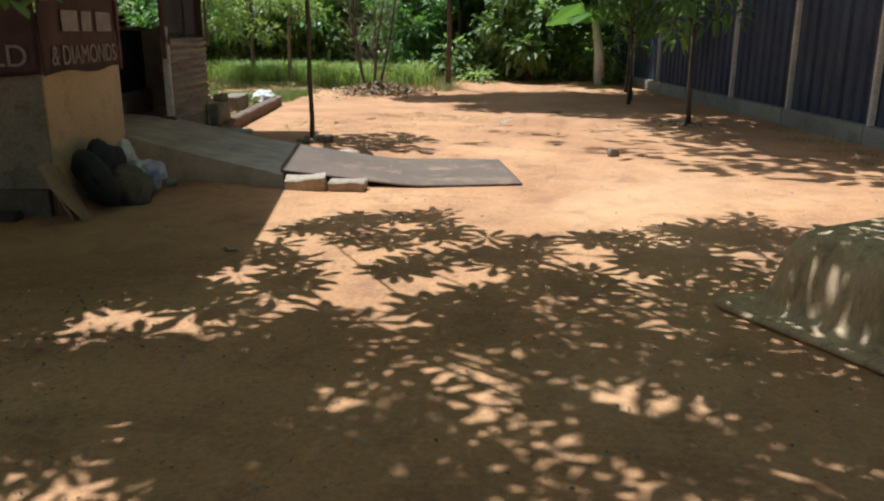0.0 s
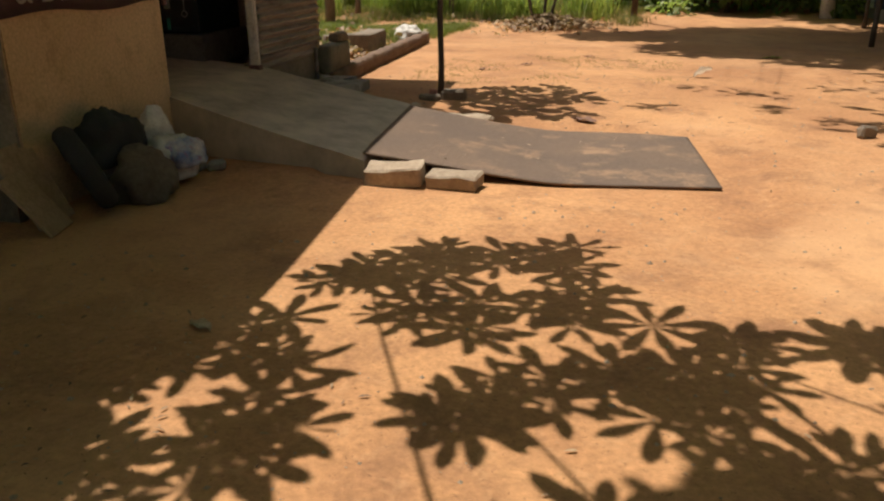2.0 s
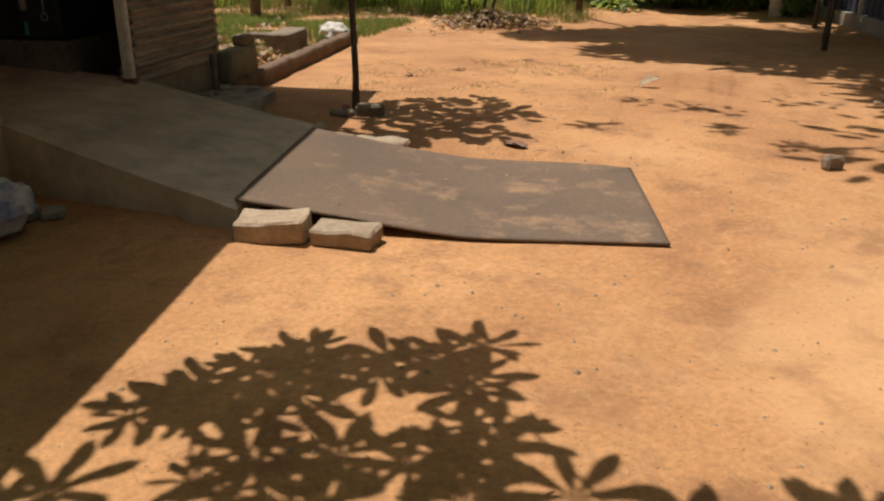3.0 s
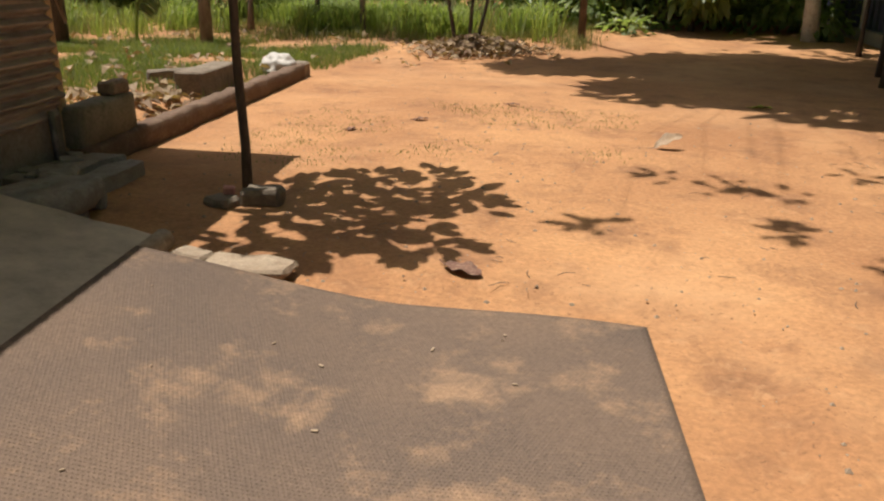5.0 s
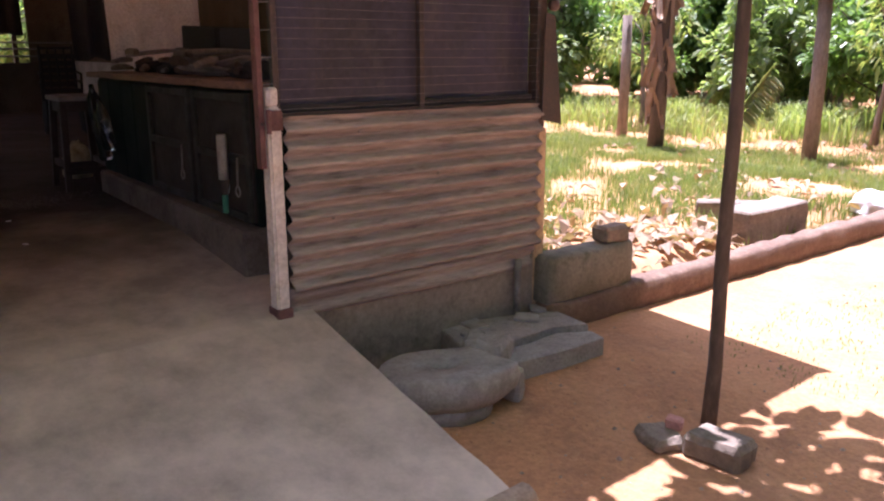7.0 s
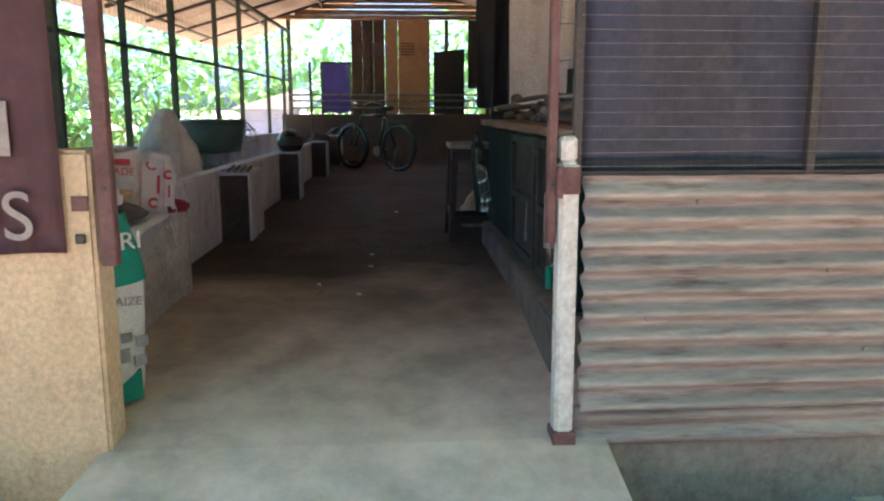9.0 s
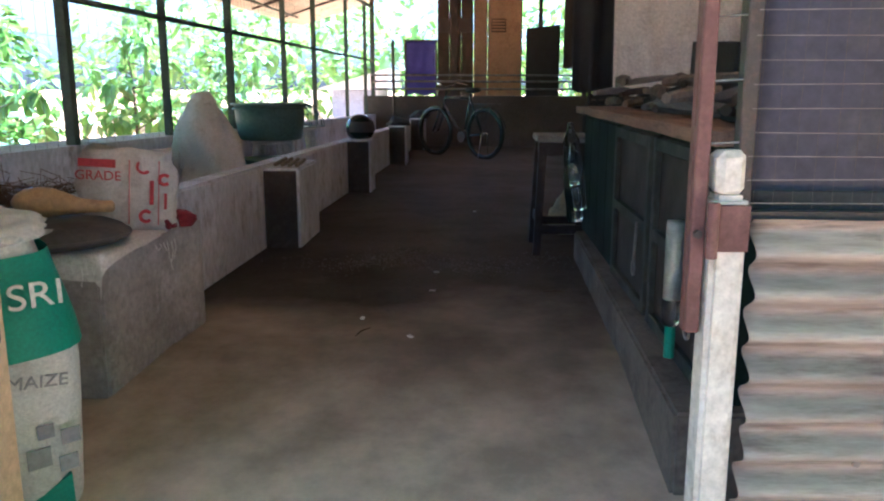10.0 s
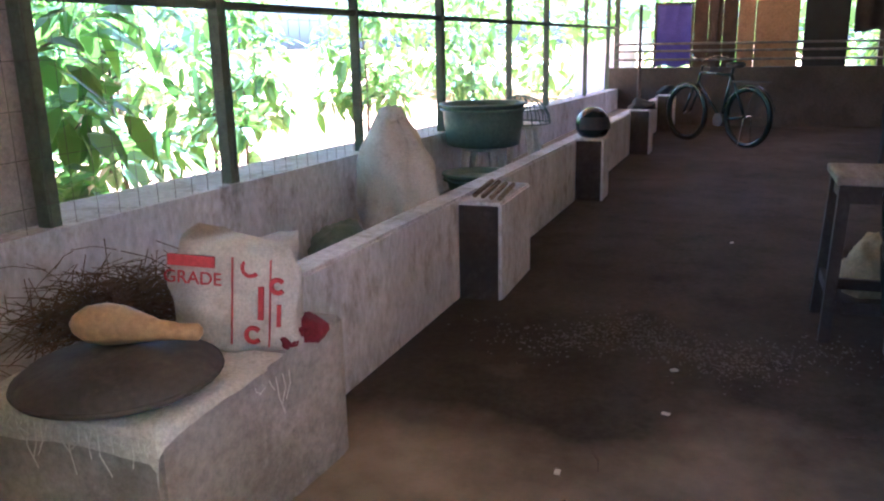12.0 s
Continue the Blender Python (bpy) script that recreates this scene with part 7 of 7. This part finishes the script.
v, f = cloth(0.75, 1.32, rnd, folds=3, depth=0.05)
ob = from_data("white_sheet", v, f, WHITECLOTH, None, smooth=True)
ob.matrix_world = pose(-3.12, 2.3, 2.9, 0, 0, 90)
tagged(ob, "pale cloth sheet hanging behind the worktop", "cloth")
v, f = cloth(0.3, 1.3, rnd, folds=2, depth=0.04)
ob = from_data("dark_sheet", v, f, BLACKCLOTH, None, smooth=True)
ob.matrix_world = pose(-3.3, 1.85, 2.9, 0, 0, 90)
tagged(ob, "dark cloth hanging beside the pale sheet", "cloth")

hb = thing("bottle_holder", "clear plastic bottle with a white roll hung on the cabinet", "bottle")
part("bottle", spin(bmesh.new(), [(0.02, 0.0), (0.026, 0.015), (0.0275, 0.05), (0.0275, 0.3), (0.025, 0.32)], 18), CLEAR, hb, "clear bottle", smooth=True)
part("roll", tube(bmesh.new(), [(0, 0, 0.08), (0, 0, 0.31)], 0.022, 12), PLWHITE, hb, "white paper roll", smooth=True)
part("cap", tube(bmesh.new(), [(0, 0, -0.1), (0, 0, 0.0)], 0.016, 10), SACKG, hb, "green neck")
hb.matrix_world = pose(-0.49, 1.70, 0.92)
for k, (x, z, s) in enumerate(((-2.35, 0.98, 1.0), (-2.5, 0.9, 1.0), (-2.62, 1.08, 0.9))):
    ob = solid("plastic_bottle", spin(bmesh.new(), [(0.035, 0.0), (0.045, 0.02), (0.042, 0.1), (0.046, 0.14), (0.046, 0.26), (0.02, 0.32), (0.016, 0.36)], 16), CLEAR, "crumpled clear plastic bottle hung on the cabinet", "bottle", "bottles hung on the cabinet", smooth=True, at=pose(x, 1.655, z, 6, 10 * (k - 1), 0))

sl = thing("wooden_stool", "tall dark wooden stool with a grey worn top", "stool")
part("seat", boxed(-3.21, -2.80, 1.40, 1.73, 1.30, 1.338, bevel=0.006), GREYWOOD, sl, "grey worn top")
part("apron", boxed(-3.18, -2.84, 1.43, 1.70, 1.22, 1.299), STOOLWOOD, sl)
for x, dx in ((-3.17, -0.05), (-2.86, 0.05)):
    for y, dy in ((1.44, -0.03), (1.69, 0.03)):
        bm = bmesh.new()
        lo = [bm.verts.new((x + dx + a, y + dy + b, FL)) for a, b in ((-0.022, -0.022), (0.022, -0.022), (0.022, 0.022), (-0.022, 0.022))]
        hi = [bm.verts.new((x + a, y + b, 1.299)) for a, b in ((-0.024, -0.024), (0.024, -0.024), (0.024, 0.024), (-0.024, 0.024))]
        bm.faces.new(lo[::-1])
        bm.faces.new(hi)
        for q in range(4):
            bm.faces.new((lo[q], lo[(q + 1) % 4], hi[(q + 1) % 4], hi[q]))
        part("leg", bm, STOOLWOOD, sl)
for y in (1.42, 1.71):
    part("stretcher", boxed(-3.2, -2.83, y - 0.012, y + 0.012, 0.8, 0.85), STOOLWOOD, sl)
for x in (-3.2, -2.83):
    part("stretcher", boxed(x - 0.012, x + 0.012, 1.43, 1.70, 0.75, 0.8), STOOLWOOD, sl)
sl.matrix_world = pose(-0.12, 0.07, 0)
crumpled("cloth_bag", (0.14, 0.12, 0.2), surf("yellowed_cloth", (0.36, 0.33, 0.2), (0.26, 0.235, 0.14), scale=6, fine=60, bump=0.3), "yellowed cloth bag lying behind the stool", "bag", pose(-3.75, 1.75, FL), 61, 0.8)

ch = thing("lattice_chair", "black plastic chair with a lattice back", "chair")
part("seat", boxed(-0.22, 0.22, -0.22, 0.22, 0.42, 0.45, bevel=0.01), BLACKCLOTH, ch)
for x in (-0.2, 0.2):
    for y in (-0.2, 0.2):
        part("leg", tube(bmesh.new(), [(x, y, 0.42), (x * 1.15, y * 1.15, 0)], 0.02, 6), BLACKCLOTH, ch)
    part("back_post", tube(bmesh.new(), [(0.2, x, 0.44), (0.27, x, 1.0)], 0.018, 6), BLACKCLOTH, ch)
for k in range(6):
    part("back_slat", boxed(0.205 + 0.0117 * k, 0.222 + 0.0117 * k, -0.19, 0.19, 0.5 + 0.09 * k, 0.535 + 0.09 * k), BLACKCLOTH, ch)
for k in range(3):
    part("back_bar", tube(bmesh.new(), [(0.21, -0.1 + 0.1 * k, 0.46), (0.275, -0.1 + 0.1 * k, 0.98)], 0.012, 5), BLACKCLOTH, ch)
for s in (-1, 1):
    part("arm", tube(bmesh.new(), [(-0.2, s * 0.23, 0.42), (-0.2, s * 0.24, 0.64), (0.22, s * 0.23, 0.66)], 0.017, 6), BLACKCLOTH, ch)
ch.matrix_world = pose(-8.0, 2.65, FL, 0, 0, 170)
copy_thing(ch, pose(-8.05, 2.66, FL + 0.12, 0, 0, 172))

# pale crumbs and stains are on the floor: a few twigs and scraps
for k, (x, y, a) in enumerate(((-1.3, 0.65, 160), (-2.0, 1.5, 100), (-1.6, 0.72, 20))):
    solid("twig", tube(bmesh.new(), [(-0.06, 0, 0.004), (0, 0.008, 0.006), (0.06, -0.004, 0.004)], [0.003, 0.004, 0.002], 5), DARKBARK, "thin dark twig on the concrete", "twig", "twigs on the floor", at=pose(x, y, FL + 0.008, 0, 0, a))
for k, (x, y) in enumerate(((-1.5, 0.62), (-1.25, 0.85), (-2.0, 0.9), (-2.4, 0.9), (-4.6, 1.1))):
    z = FL + 0.002
    solid("paper_scrap", rough_block(0.03, 0.02, 0.006, rnd, 0.002, 0.004, 0), PLWHITE, "tiny white paper scrap", "scrap", "scraps on the floor", at=pose(x, y, z + 0.006, 0, 0, 40 * k))

# pale feed powder spilt on the floor
g = np.random.default_rng(19)
v, f = [], []
for k in range(1700):
    x, y, s, a = g.normal(-2.68, 0.12), g.normal(0.85, 0.36), g.uniform(0.002, 0.007), g.uniform(0, 6.28)
    x += 0.12 * math.sin(y * 7)
    b = len(v)
    v += [(x + s * 1.5 * math.cos(a + q), y + s * math.sin(a + q) * g.uniform(0.6, 1.4), FL + 0.006) for q in (0, 1.3, 2.5, 3.7, 5.0)] + [(x, y, FL + 0.009)]
    f += [(b + q, b + (q + 1) % 5, b + 5) for q in range(5)]
tagged(from_data("spilt_powder", v, f, surf("feed_powder", (0.15, 0.14, 0.122), (0.11, 0.1, 0.088), scale=20, fine=90)), "pale feed powder spilt on the dark floor", "powder", kind="stuff")

settle(INSIDE)
# ---- neighbouring shed behind ----
nb = thing("neighbour_shed", "pale-roofed blue-walled shed beyond the back wall", "shed")
part("wall", prism(bmesh.new(), [(-25, -3.2), (-22, -3.2), (-22, -1.9), (-25, -1.9)], 0, 1.45), BLUEWALL, nb)
bm = bmesh.new()
prism(bm, [(-25.5, -3.5), (-21.5, -3.5), (-21.5, -1.5), (-25.5, -1.5)], 1.46, [1.5, 1.5, 2.05, 2.05])
part("roof", bm, PALEROOF, nb)
